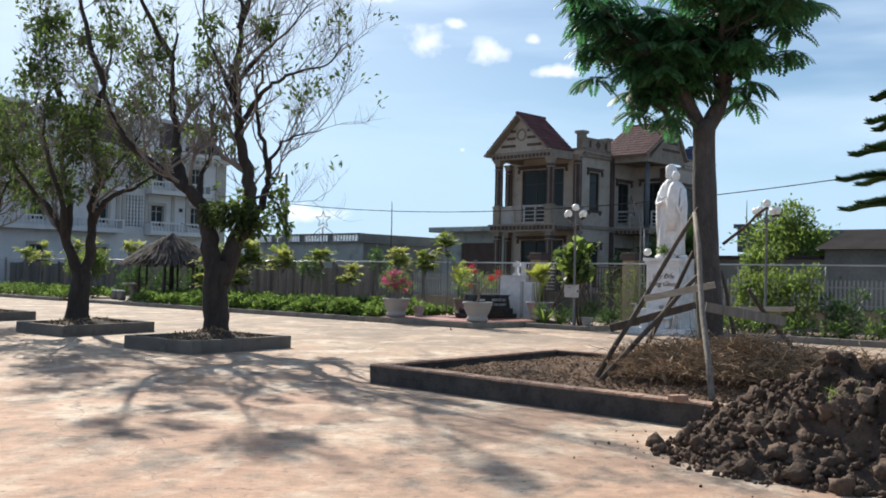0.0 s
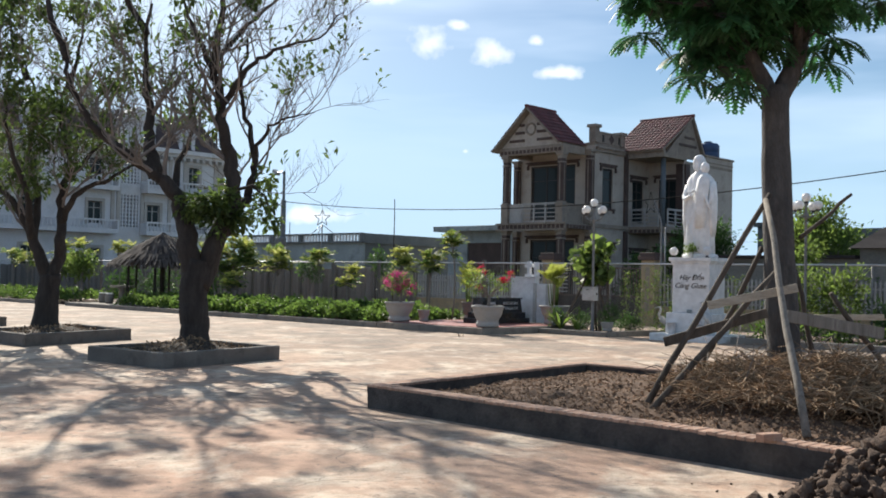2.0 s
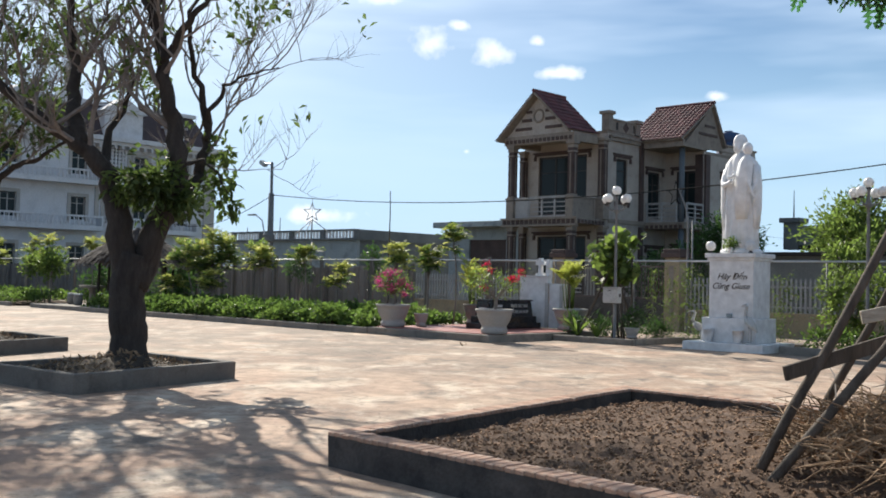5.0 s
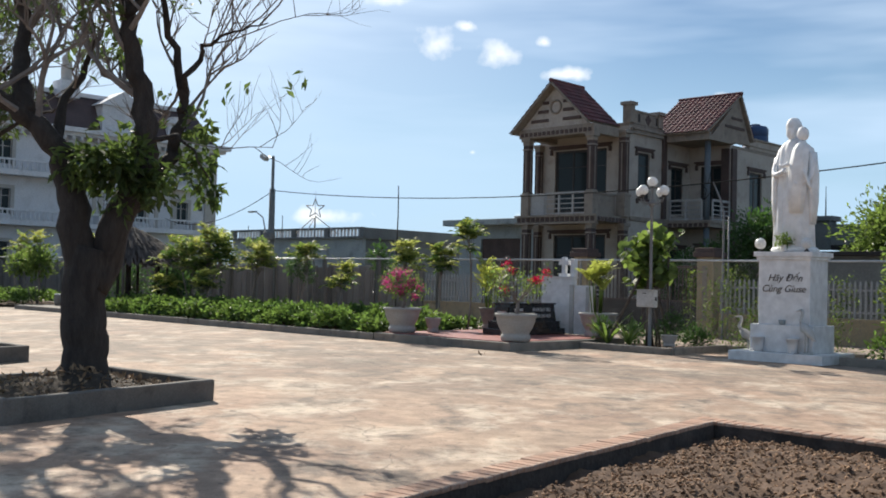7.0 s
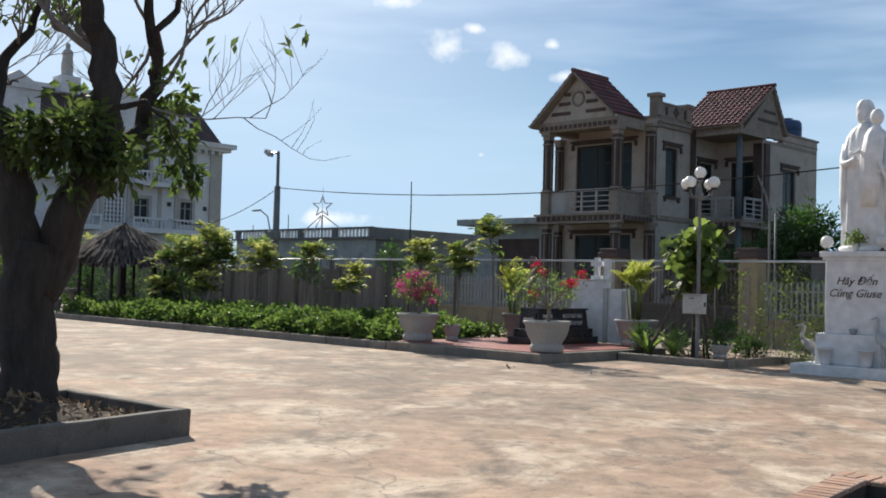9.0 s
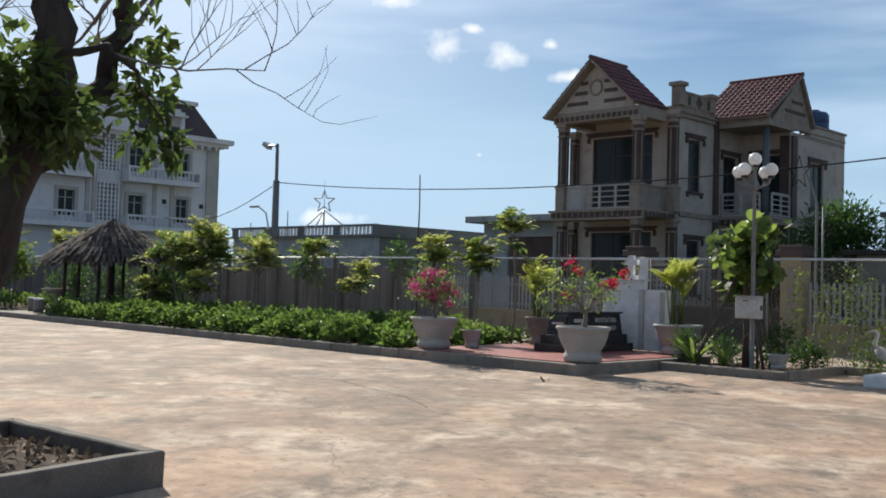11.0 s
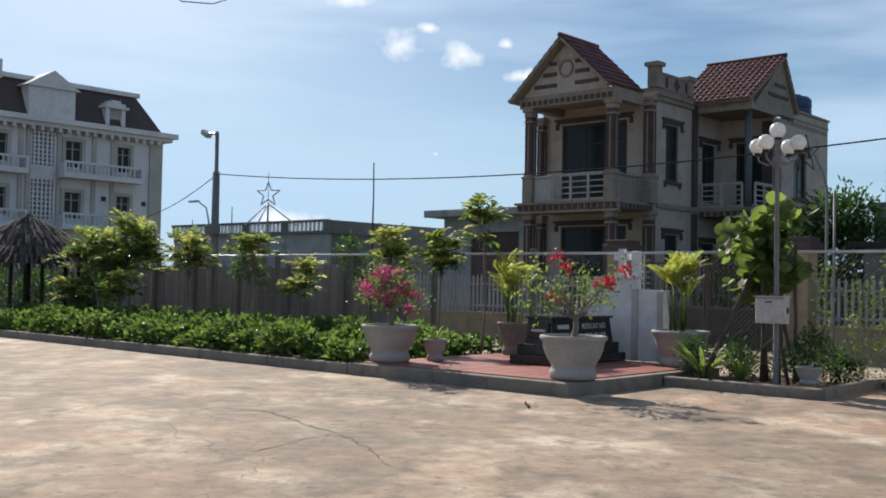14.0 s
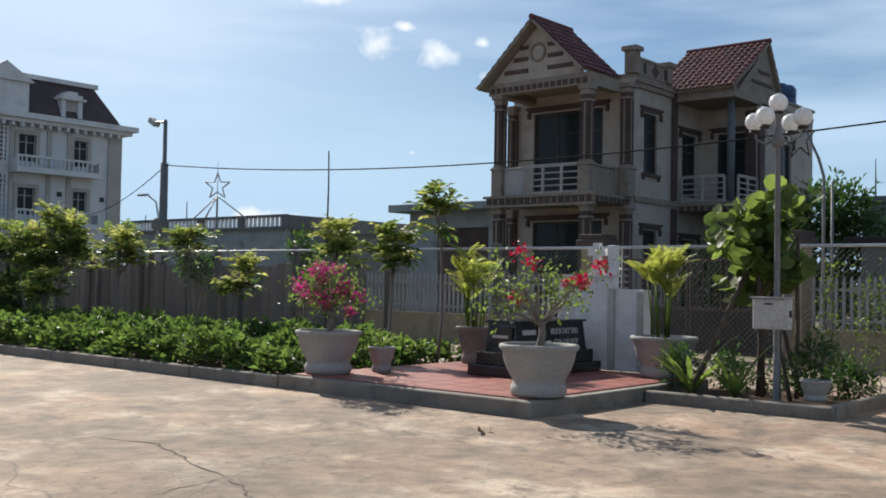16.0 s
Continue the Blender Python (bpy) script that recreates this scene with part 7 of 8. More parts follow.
# ---- the flower bed ----
def globe_lamp(at, label, z=0.07, lean=0.0):
    """Five opal globes on curved arms over a steel column."""
    e = rest("garden_lamp", at, label, "street lamp", "garden lamps", z=z)
    part("column", lathe([(0.09, 0), (0.09, 0.04), (0.042, 0.06), (0.038, 1.0), (0.032, 3.2), (0.042, 3.22), (0.042, 3.3)], 16), M_DULLPIPE, e, "", True)
    part("hub", lathe([(0.05, 3.18), (0.075, 3.22), (0.075, 3.30), (0.04, 3.36), (0.03, 3.55), (0.055, 3.58), (0.055, 3.62)], 16), M_DULLPIPE, e, "", True)
    spots = [(0, 0, 3.74)] + [(0.325 * math.cos(k * math.tau / 4 - 0.1), 0.325 * math.sin(k * math.tau / 4 - 0.1), 3.53) for k in range(4)]
    for i, (x, y, zz) in enumerate(spots):
        if i:
            V, F = [], []
            tube(V, F, [Vector((0, 0, 3.28)), Vector((x * 0.5, y * 0.5, 3.24)), Vector((x * 0.9, y * 0.9, 3.30)), Vector((x, y, 3.41))], [0.016] * 4, 7)
            part("arm", (V, F), M_DULLPIPE, e)
        g = part("globe", ball(0.115, 12, (x, y, zz)), M_GLOBE, e, "white opal glass globe", True)
        part("collar", lathe([(0.055, zz - 0.15), (0.065, zz - 0.13), (0.055, zz - 0.105)], 12, at=(x, y, 0)), M_DARK, g)
    return e


globe_lamp((1.56, 2.98), "five-globe garden lamp on a grey steel post in the flower bed")
globe_lamp((7.4, 4.0), "five-globe garden lamp on a grey steel post among shrubs")


def meter_box():
    e = rest("meter_box", (1.56, 2.90), "grey steel electrical box fixed to the lamp post", "electrical box", z=1.0)
    part("box_body", boxes((-0.22, 0.22, -0.14, 0.03, 0, 0.38), bevel=0.008), M_GREYPAINT, e)
    part("box_door", boxes((-0.205, 0.205, -0.152, -0.141, 0.02, 0.36), bevel=0.003), M_GREYPAINT, e)
    part("box_hood", boxes((-0.24, 0.24, -0.18, 0.04, 0.382, 0.395)), M_GREYPAINT, e)
    part("latch", boxes((-0.06, 0.04, -0.162, -0.153, 0.30, 0.318)), M_DARK, e)
    part("side_latch", boxes((0.222, 0.236, -0.08, -0.03, 0.15, 0.23)), M_DARK, e)


meter_box()


def round_leaf_tree():
    """A staked young tree with large round leaves."""
    rng = random.Random(12)
    e = rest("round_leaf_tree", (1.02, 3.75), "young tree with large round green leaves, tied to stakes", "tree", z=0.07)
    V, F = [], []
    tube(V, F, [Vector(p) for p in ((0, 0, 0), (0.02, 0, 0.7), (-0.02, 0.02, 1.4), (0, 0, 1.9), (0.05, 0, 2.4))], [0.06, 0.05, 0.045, 0.035, 0.02], 9)
    P = []
    for k in range(20):
        a = rng.uniform(0, math.tau)
        z0 = rng.uniform(1.4, 2.35)
        tip = Vector((math.cos(a) * rng.uniform(0.35, 0.8), math.sin(a) * rng.uniform(0.3, 0.7), z0 + rng.uniform(-0.1, 0.5)))
        p0 = Vector((0, 0, z0 - 0.1))
        tube(V, F, [p0, p0.lerp(tip, 0.5) + Vector((0, 0, 0.05)), tip], [0.018, 0.012, 0.006], 5)
        for s in range(20):
            P.append(p0.lerp(tip, rng.uniform(0.35, 1.05)) + Vector((rng.gauss(0, 0.12), rng.gauss(0, 0.12), rng.gauss(0, 0.10))))
    part("trunk", (V, F), M_POLE, e, "", True)
    VV, FF = [], []
    for p in P:
        n = Vector((rng.gauss(0, 0.7), rng.gauss(0, 0.7) - 0.25, rng.uniform(0.2, 1.2))).normalized()
        u = n.orthogonal().normalized()
        w = n.cross(u)
        rot = rng.uniform(0, math.tau)
        u, w = u * math.cos(rot) + w * math.sin(rot), w * math.cos(rot) - u * math.sin(rot)
        r = rng.uniform(0.08, 0.145)
        i = len(VV)
        VV.append(tuple(p - n * r * 0.2))
        for k in range(11):
            a = k * math.tau / 11
            rr = r * (1.0 - 0.30 * max(0, math.cos(a)) ** 6)
            VV.append(tuple(p + u * math.cos(a) * rr + w * math.sin(a) * rr))
        FF += [(i, i + 1 + k, i + 1 + (k + 1) % 11) for k in range(11)]
    tagged(part("crown", (VV, FF), M_LEAF, e, "large round leathery leaves"), kind="stuff")
    s = rest("tree_props", (1.02, 3.75), "timber poles tied round a young tree", "tree stakes", z=0.07)
    for a, b, r in (((-0.62, -0.75, 0), (-0.12, -0.05, 1.75), 0.04), ((0.42, 0.35, 0), (0.08, 0.05, 1.6), 0.035), ((-0.12, 0.4, 0), (-0.05, 0.05, 1.7), 0.035), ((0.55, -0.35, 0), (0.12, 0, 1.3), 0.03), ((0.30, -0.1, 0), (0.32, -0.1, 2.0), 0.025), ((0.45, 0.1, 0), (0.46, 0.1, 2.1), 0.03)):
        rod(a, b, r, r * 0.85, 8, s, "stake", M_POLE, bends=3, rng=rng)


round_leaf_tree()
blades((0.40, 3.02), 0.07, "agave", "spiky variegated agave in the flower bed", "succulent", 17, 0.85, 0.085, 1.05, M_LEAF, 31, 0.30)
blades((0.98, 3.05), 0.07, "agave", "small spiky agave in the flower bed", "succulent", 13, 0.75, 0.08, 1.05, M_LEAF, 32, 0.30)
bush((0.10, 3.25), "low_bush", "dark rounded bush in the flower bed", "bush", [((0, 0, 0.38), (0.34, 0.36))], 0.07, 500, M_LEAFD, 91, 0.012, z=0.07)
bush((0.75, 3.55), "low_bush", "dark small bush between the agaves", "bush", [((0, 0, 0.28), (0.26, 0.26))], 0.07, 260, M_LEAFD, 92, 0.012, z=0.07)
bush((1.95, 3.35), "low_bush", "small dark shrub growing from a little pot", "bush", [((0, 0, 0.50), (0.34, 0.34)), ((-0.25, 0.05, 0.36), (0.25, 0.28))], 0.08, 560, M_LEAFD, 93, 0.012, z=0.15)
pot((2.02, 3.05), "little weathered cement pot on the bed's kerb", (0.40, 0.42), z=0.15, group="small pots")
for i, (a, b, r) in enumerate(((0.3, 4.2, 0.3), (2.6, 5.6, 0.4), (3.4, 6.2, 0.45), (1.9, 4.35, 0.35))):
    bush((a, b), "low_bush", "dark leafy undergrowth by the wire fence", "bush", [((0, 0, 0.35), (r, 0.38)), ((r * 0.7, 0, 0.25), (r * 0.7, 0.28))], 0.09, 380, M_LEAFD, 195 + i, 0.01, group="undergrowth by the fence")
for i, a in enumerate((-0.3, 1.6, 3.4, 5.2)):
    bush((a, 13.2 + 0.4 * (i % 2)), "lane_shrub", "dark shrub behind the picket fence", "shrub", [((0, 0, 1.0), (1.0, 1.0)), ((0.7, 0, 1.4), (0.7, 0.6))], 0.17, 900, M_LEAFD, 185 + i, 0.03, group="shrubs behind the pickets")
bush((1.5, 4.1), "low_bush", "dark low foliage at the back of the bed", "bush", [((0, 0, 0.22), (0.5, 0.22)), ((0.5, 0.2, 0.2), (0.4, 0.2)), ((-0.6, 0.2, 0.2), (0.4, 0.2))], 0.09, 420, M_LEAFD, 94, 0.01, z=0.07)


def vine_row():
    """Thin climbing plants on the wire fence."""
    rng, nrng = random.Random(14), np.random.default_rng(14)
    for a, h in ((2.2, 1.5), (2.7, 1.9), (3.2, 1.2), (3.7, 1.6), (1.7, 1.8), (4.4, 1.3), (5.2, 1.7), (2.95, 1.7), (3.45, 1.0), (4.05, 1.5), (4.8, 0.9)):
        e = rest("vine", (a, 4.62), "thin climbing vine on the wire fence", "vine", "fence vines")
        V, F, P = [], [], []
        for k in range(4):
            q = Vector((rng.uniform(-0.1, 0.1), 0, 0))
            pts = [q]
            for s in range(8):
                q = q + Vector((rng.gauss(0, 0.06), rng.gauss(0, 0.015), h / 8))
                pts.append(q)
                for _ in range(8):
                    P.append(q + Vector((rng.gauss(0, 0.09), rng.gauss(-0.03, 0.03), rng.gauss(0, 0.06))))
            tube(V, F, pts, [0.006] * 9, 4)
        part("stem", (V, F), M_TWIG, e)
        tagged(part("leaves", foliage(P, 0.07, 0.045, nrng, 0.2), M_LEAF, e), kind="stuff")


vine_row()


# ---- the statue ----
def monument():
    e = rest("pedestal", (4.6, 2.75), "white painted stepped pedestal with dark script lettering", "pedestal")
    part("plinth", boxes((-1.0, 1.0, 0, 1.6, -0.02, 0.19), bevel=0.012), M_WHITE, e)
    part("lower_block", boxes((-0.66, 0.70, 0.28, 1.28, 0.19, 0.75), bevel=0.012), M_WHITE, e)
    part("upper_block", boxes((-0.52, 0.58, 0.36, 1.20, 0.75, 2.14), bevel=0.01), M_WHITE, e)
    part("cap", boxes((-0.60, 0.66, 0.28, 1.28, 2.14, 2.24), (-0.56, 0.62, 0.32, 1.24, 2.08, 2.14), bevel=0.008), M_WHITE, e)
    for text, z, x in (("Hãy Đến", 1.70, 0.05), ("Cùng Giuse", 1.48, 0.02)):
        letters(text, Matrix.Translation((x, 0.352, z)) @ pose(0, 0, 0, 90), 0.20, M_LETTER, e, 0.35)
    rng = random.Random(3)

    # robed figure holding a child: one plain mesh
    s = rest("statue", (4.65, 3.55), "white statue of a robed figure holding a child", "statue", z=2.24)
    V, F = [], []

    def loft(sections, n=36, folds=0.0, freq=9, phase=0.0):
        o = len(V)
        for k, (cx, cy, z, rx, ry) in enumerate(sections):
            for i in range(n):
                a = i * math.tau / n
                w = 1 + folds * (1 - k / len(sections) * 0.6) * math.sin(a * freq + phase + z * 0.8 + math.sin(a * 3) * 0.7)
                V.append((cx + rx * w * math.cos(a), cy + ry * w * math.sin(a), z))
        for k in range(len(sections) - 1):
            for i in range(n):
                a, b = o + k * n + i, o + k * n + (i + 1) % n
                F.append((a, b, b + n, a + n))
        F.append(tuple(o + i for i in range(n))[::-1])
        F.append(tuple(o + (len(sections) - 1) * n + i for i in range(n)))

    def blob(c, r, n=14):
        o = len(V)
        for k in range(1, n):
            for i in range(2 * n):
                a, b = i * math.pi / n, math.pi * k / n
                V.append((c[0] + r[0] * math.sin(b) * math.cos(a), c[1] + r[1] * math.sin(b) * math.sin(a), c[2] + r[2] * math.cos(b)))
        for k in range(n - 2):
            for i in range(2 * n):
                a, b = o + k * 2 * n + i, o + k * 2 * n + (i + 1) % (2 * n)
                F.append((a, a + 2 * n, b + 2 * n, b))
        F.append(tuple(o + i for i in range(2 * n)))
        F.append(tuple(o + (n - 2) * 2 * n + i for i in range(2 * n))[::-1])

    loft([(0, 0, 0, 0.50, 0.42), (0, 0, 0.06, 0.52, 0.44), (0, 0, 0.10, 0.46, 0.38)], 30)
    loft([(-0.02, 0, 0.08, 0.44, 0.34), (-0.02, 0, 0.5, 0.42, 0.33), (-0.01, 0, 1.0, 0.41, 0.33), (0, 0, 1.4, 0.42, 0.32), (0.0, 0, 1.75, 0.42, 0.30), (0.0, 0.0, 2.02, 0.38, 0.25), (-0.02, 0, 2.14, 0.26, 0.2), (-0.03, 0, 2.22, 0.14, 0.15)], 56, 0.065, 11)
    loft([(0.40, -0.02, 0.55, 0.06, 0.12), (0.40, -0.02, 1.0, 0.11, 0.17), (0.41, -0.05, 1.5, 0.12, 0.18), (0.38, -0.02, 1.95, 0.08, 0.14)], 20, 0.08, 5)
    loft([(-0.40, -0.05, 0.45, 0.05, 0.12), (-0.40, -0.05, 1.0, 0.09, 0.17), (-0.38, -0.08, 1.6, 0.10, 0.16), (-0.30, -0.02, 2.0, 0.08, 0.14)], 20, 0.08, 5, 1.0)
    blob((-0.07, -0.04, 2.47), (0.135, 0.155, 0.185))
    blob((-0.07, 0.05, 2.42), (0.175, 0.155, 0.25))
    blob((-0.07, -0.15, 2.35), (0.085, 0.06, 0.13))
    # the child
    loft([(0.14, -0.27, 0.75, 0.15, 0.08), (0.18, -0.31, 1.2, 0.19, 0.13), (0.20, -0.31, 1.6, 0.20, 0.15), (0.24, -0.27, 1.98, 0.18, 0.13), (0.25, -0.24, 2.16, 0.07, 0.07)], 30, 0.08, 7, 0.5)
    blob((0.26, -0.23, 2.29), (0.12, 0.13, 0.145))
    for a, b, c, r in (((-0.40, -0.05, 1.85), (-0.34, -0.30, 1.52), (-0.02, -0.44, 1.58), 0.075), ((0.42, -0.05, 1.80), (0.44, -0.26, 1.42), (0.18, -0.42, 1.30), 0.075), ((0.02, -0.38, 1.72), (-0.08, -0.44, 1.66), (-0.16, -0.42, 1.70), 0.04), ((0.28, -0.36, 1.70), (0.40, -0.38, 1.45), (0.50, -0.36, 1.22), 0.05)):
        tube(V, F, limb_points((a, b, c), 4), [r * (1 - 0.05 * i) for i in range(9)], 10)
    part("figure", ([(x * 0.95, y, z * 1.055) for x, y, z in V], F), M_STATUE, s, "", True)

    for x in (-0.50, 0.50):
        g = rest("globe_light", (4.6 + x, 2.75 + 0.37), "white globe light on a short dark stem", "lamp", "pedestal lights", z=2.24)
        part("stem", lathe([(0.06, 0), (0.06, 0.02), (0.025, 0.03), (0.03, 0.08)], 12), M_DARK, g)
        part("globe", ball(0.115, 12, (0, 0, 0.17)), M_GLOBE, g, "", True)
    v = rest("flower_vase", (4.62, 3.10), "small vase of green and yellow flowers", "vase", z=2.24)
    part("vase_body", lathe([(0.05, 0), (0.07, 0.06), (0.05, 0.12), (0.06, 0.14)], 12), M_WHITE, v, "", True)
    nr = np.random.default_rng(2)
    part("bouquet", foliage(nr.normal(0, 0.07, (150, 3)) + np.array([0, 0, 0.22]), 0.08, 0.05, nr, 0.0), M_LEAF, v)
    for x in (-0.62, 0.12):
        p = rest("small_planter", (4.6 + x + 0.2, 2.75 + 0.16), "small tapered white planter on the pedestal step", "planter", "pedestal planters", z=0.19)
        part("planter_body", lathe([(0.085, 0), (0.10, 0.1), (0.125, 0.28), (0.135, 0.28), (0.135, 0.31), (0.11, 0.31), (0.10, 0.26)], 12), M_WHITE, p, "", True)
    b = rest("incense_bowl", (4.62, 2.75 + 0.32), "little dark incense bowl", "bowl", z=0.75)
    part("bowl_body", lathe([(0.04, 0), (0.065, 0.04), (0.07, 0.1), (0.055, 0.1), (0.05, 0.06)], 14), M_LOWGREY, b, "", True)


monument()


def crane(at, z, rz, label, material):
    """A standing crane ornament: legs, tilted body with a tail, curved neck and bill."""
    e = rest("crane_statue", at, label, "garden statue", "crane ornaments", rz=rz, z=z)
    V, F = [], []
    tube(V, F, [Vector(p) for p in ((-0.30, 0, 0.28), (-0.12, 0, 0.42), (0.05, 0, 0.52), (0.14, 0, 0.60))], [0.012, 0.085, 0.10, 0.05], 12)
    tube(V, F, [Vector(p) for p in ((0.12, 0, 0.58), (0.17, 0, 0.68), (0.13, 0, 0.78), (0.12, 0, 0.84), (0.17, 0, 0.88))], [0.05, 0.035, 0.03, 0.035, 0.03], 10)
    tube(V, F, [Vector((0.17, 0, 0.88)), Vector((0.32, 0, 0.84))], [0.022, 0.004], 8)
    for y in (-0.03, 0.04):
        tube(V, F, [Vector((-0.02, y, 0.42)), Vector((-0.03, y, 0.2)), Vector((-0.01, y, 0.02))], [0.022, 0.014, 0.014], 7)
    tube(V, F, [Vector((0, 0, 0)), Vector((0, 0, 0.03))], [0.14, 0.12], 14)
    part("bird_body", (V, F), material, e, "", True)


crane((5.2, 2.92), 0.19, 150, "grey cement crane ornament on the pedestal step", M_GREYPAINT)
crane((3.72, 3.35), 0.0, 200, "pale cement crane ornament beside the pedestal", M_POT)


# ---- shrubs, trees and posts beyond the statue ----
for i, (a, b, zc, rx, rz, n, mm) in enumerate(((5.9, 6.9, 1.9, 0.75, 0.7, 1500, M_LEAF), (6.6, 4.9, 0.95, 0.8, 0.95, 1300, M_LEAF), (7.9, 4.9, 1.05, 0.85, 1.0, 1400, M_LEAF), (9.2, 5.1, 0.6, 0.7, 0.5, 600, M_LEAFD), (10.8, 4.7, 0.35, 0.5, 0.35, 350, M_LEAFD), (12.4, 4.8, 0.4, 0.6, 0.4, 400, M_LEAFD))):
    bush((a, b), "hedge_shrub", "tall bushy green shrub behind the kerb", "shrub", [((0, 0, zc), (rx, rz)), ((0.35, 0.1, zc + 0.6), (rx * 0.55, rz * 0.5)), ((-0.35, -0.1, zc + 0.4), (rx * 0.55, rz * 0.5))], 0.15, n, mm, 110 + i, 0.03, z=0.07, group="shrubs behind the statue", wide=0.5)
for i, a in enumerate((6.4, 7.3, 8.3, 9.4, 10.5, 11.6)):
    bush((a, 3.8), "low_bush", "low bright green plants along the kerb", "bush", [((0, 0, 0.25), (0.45, 0.32)), ((0.4, 0.1, 0.22), (0.35, 0.28))], 0.16, 260, M_CROP, 130 + i, 0.01, z=0.07, group="kerb plants", wide=0.4)
bush((1.45, 17.9), "broad_tree", "broad round-crowned green tree beyond the lane", "tree", [((0, 0, 3.4), (1.9, 1.5)), ((1.4, -0.8, 2.9), (1.5, 1.3)), ((-0.7, 0.4, 2.7), (1.2, 1.1)), ((0.4, 0, 4.4), (1.1, 0.8)), ((0.4, -0.4, 1.9), (1.7, 1.1))], 0.20, 9500, M_LEAF, 150, 0.09, wide=0.5)
# the villa tree's leftmost blobs are added in place of shade on the wall
bush((-3.2, 17.6), "broad_tree", "dark leafy tree in front of the villa, widened over its shaded ground floor", "tree", [((0, 0, 3.5), (1.3, 1.1)), ((0.5, 0, 3.6), (1.1, 0.9)), ((0.8, 0, 3.0), (1.0, 0.9)), ((-0.9, 0, 3.0), (1.0, 0.9)), ((0.2, 0, 2.5), (1.5, 0.9)), ((0.6, -0.2, 1.3), (1.9, 0.95)), ((-1.0, 0, 1.6), (1.4, 1.1)), ((-2.2, 0.2, 1.5), (1.2, 1.2)), ((-1.9, 0.2, 2.6), (0.9, 0.7)), ((-3.4, 0.3, 1.3), (1.2, 1.2)), ((-3.1, 0.2, 2.4), (0.9, 0.7))], 0.17, 13500, M_LEAFD, 151, 0.09, wide=0.5)
bush((-19.0, 9.2), "lane_tree", "small green tree behind the wire fence", "tree", [((0, 0, 1.9), (0.7, 0.6)), ((0.5, 0, 1.6), (0.5, 0.5))], 0.17, 600, M_LEAFD, 152, 0.04)
bush((-13.6, 8.6), "lane_tree", "small dark tree behind the wire fence", "tree", [((0, 0, 2.3), (0.5, 0.55)), ((0.4, 0, 1.9), (0.5, 0.5))], 0.16, 480, M_LEAFD, 153, 0.03)


def far_woods():
    rng, nrng = random.Random(77), np.random.default_rng(77)
    P, D = [], []
    for k in range(46):
        a = rng.uniform(-90, 110)
        b = rng.uniform(62, 120)
        r = rng.uniform(1.6, 3.0)
        h = rng.uniform(0.8, 2.2)
        for _ in range(170):
            v = Vector((rng.gauss(0, 1), rng.gauss(0, 1), rng.gauss(0, 1))).normalized()
            P.append(Vector((a, b, h * 0.7)) + Vector((v.x * r, v.y * r, v.z * h)) * (0.6 + 0.5 * rng.random()))
            D.append(v)
    ob = part("far_trees", foliage(P, 0.75, 0.5, nrng, 0.1, outward=D), M_LEAFD)
    ob.matrix_world = GRID
    tagged(ob, "low belt of distant green trees on the horizon", "trees", kind="stuff")


far_woods()


# ---- poles, cables, lights along the lane ----
def cable(name, a, b, sag, r, label):
    V, F = [], []
    pts = []
    for i in range(25):
        f = i / 24
        p = Vector(a).lerp(Vector(b), f)
        p.z -= sag * 4 * f * (1 - f)
        pts.append(p)
    tube(V, F, pts, [r] * 25, 5)
    ob = part(name, (V, F), M_WIRE)
    ob.matrix_world = GRID
    tagged(ob, label, "cable")


def utility_pole():
    e = rest("utility_pole", (-23.3, 10.96), "grey concrete utility pole with a floodlight on top", "utility pole")
    part("pole_shaft", lathe([(0.16, 0), (0.13, 5.4), (0.075, 5.4), (0.065, 6.85), (0.03, 6.9)], 14), M_LOWDARK, e, "", True)
    V, F = [], []
    tube(V, F, [Vector((0, 0, 6.7)), Vector((-0.15, 0, 6.82)), Vector((-0.55, 0, 6.86))], [0.04, 0.04, 0.035], 8)
    part("arm", (V, F), M_METAL, e)
    lamp = boxes((-0.2, 0.2, -0.13, 0.13, -0.09, 0.09), bevel=0.02)
    lamp.transform(Matrix.Translation((-0.68, 0, 6.86)) @ pose(0, 0, 0, 0, 30))
    part("floodlight", lamp, M_LOWGREY, e)
    part("cable_drum", lathe([(0.24, 3.1), (0.28, 3.16), (0.28, 3.42), (0.2, 3.5)], 12, at=(0.0, -0.1, 0)), M_LOWDARK, e)
    part("junction_box", boxes((-0.30, 0.22, -0.42, -0.18, 1.85, 2.28), bevel=0.015), M_SCHOOLTRIM, e, "pale meter box")


utility_pole()
cable("power_cable", (-23.2, 10.9, 5.32), (12.0, 9.8, 5.55), 1.0, 0.018, "black overhead cable sagging along the lane")
cable("power_cable", (-23.3, 11.0, 5.32), (-54.0, 24.0, 5.6), 0.9, 0.018, "black overhead cable running towards the hall")


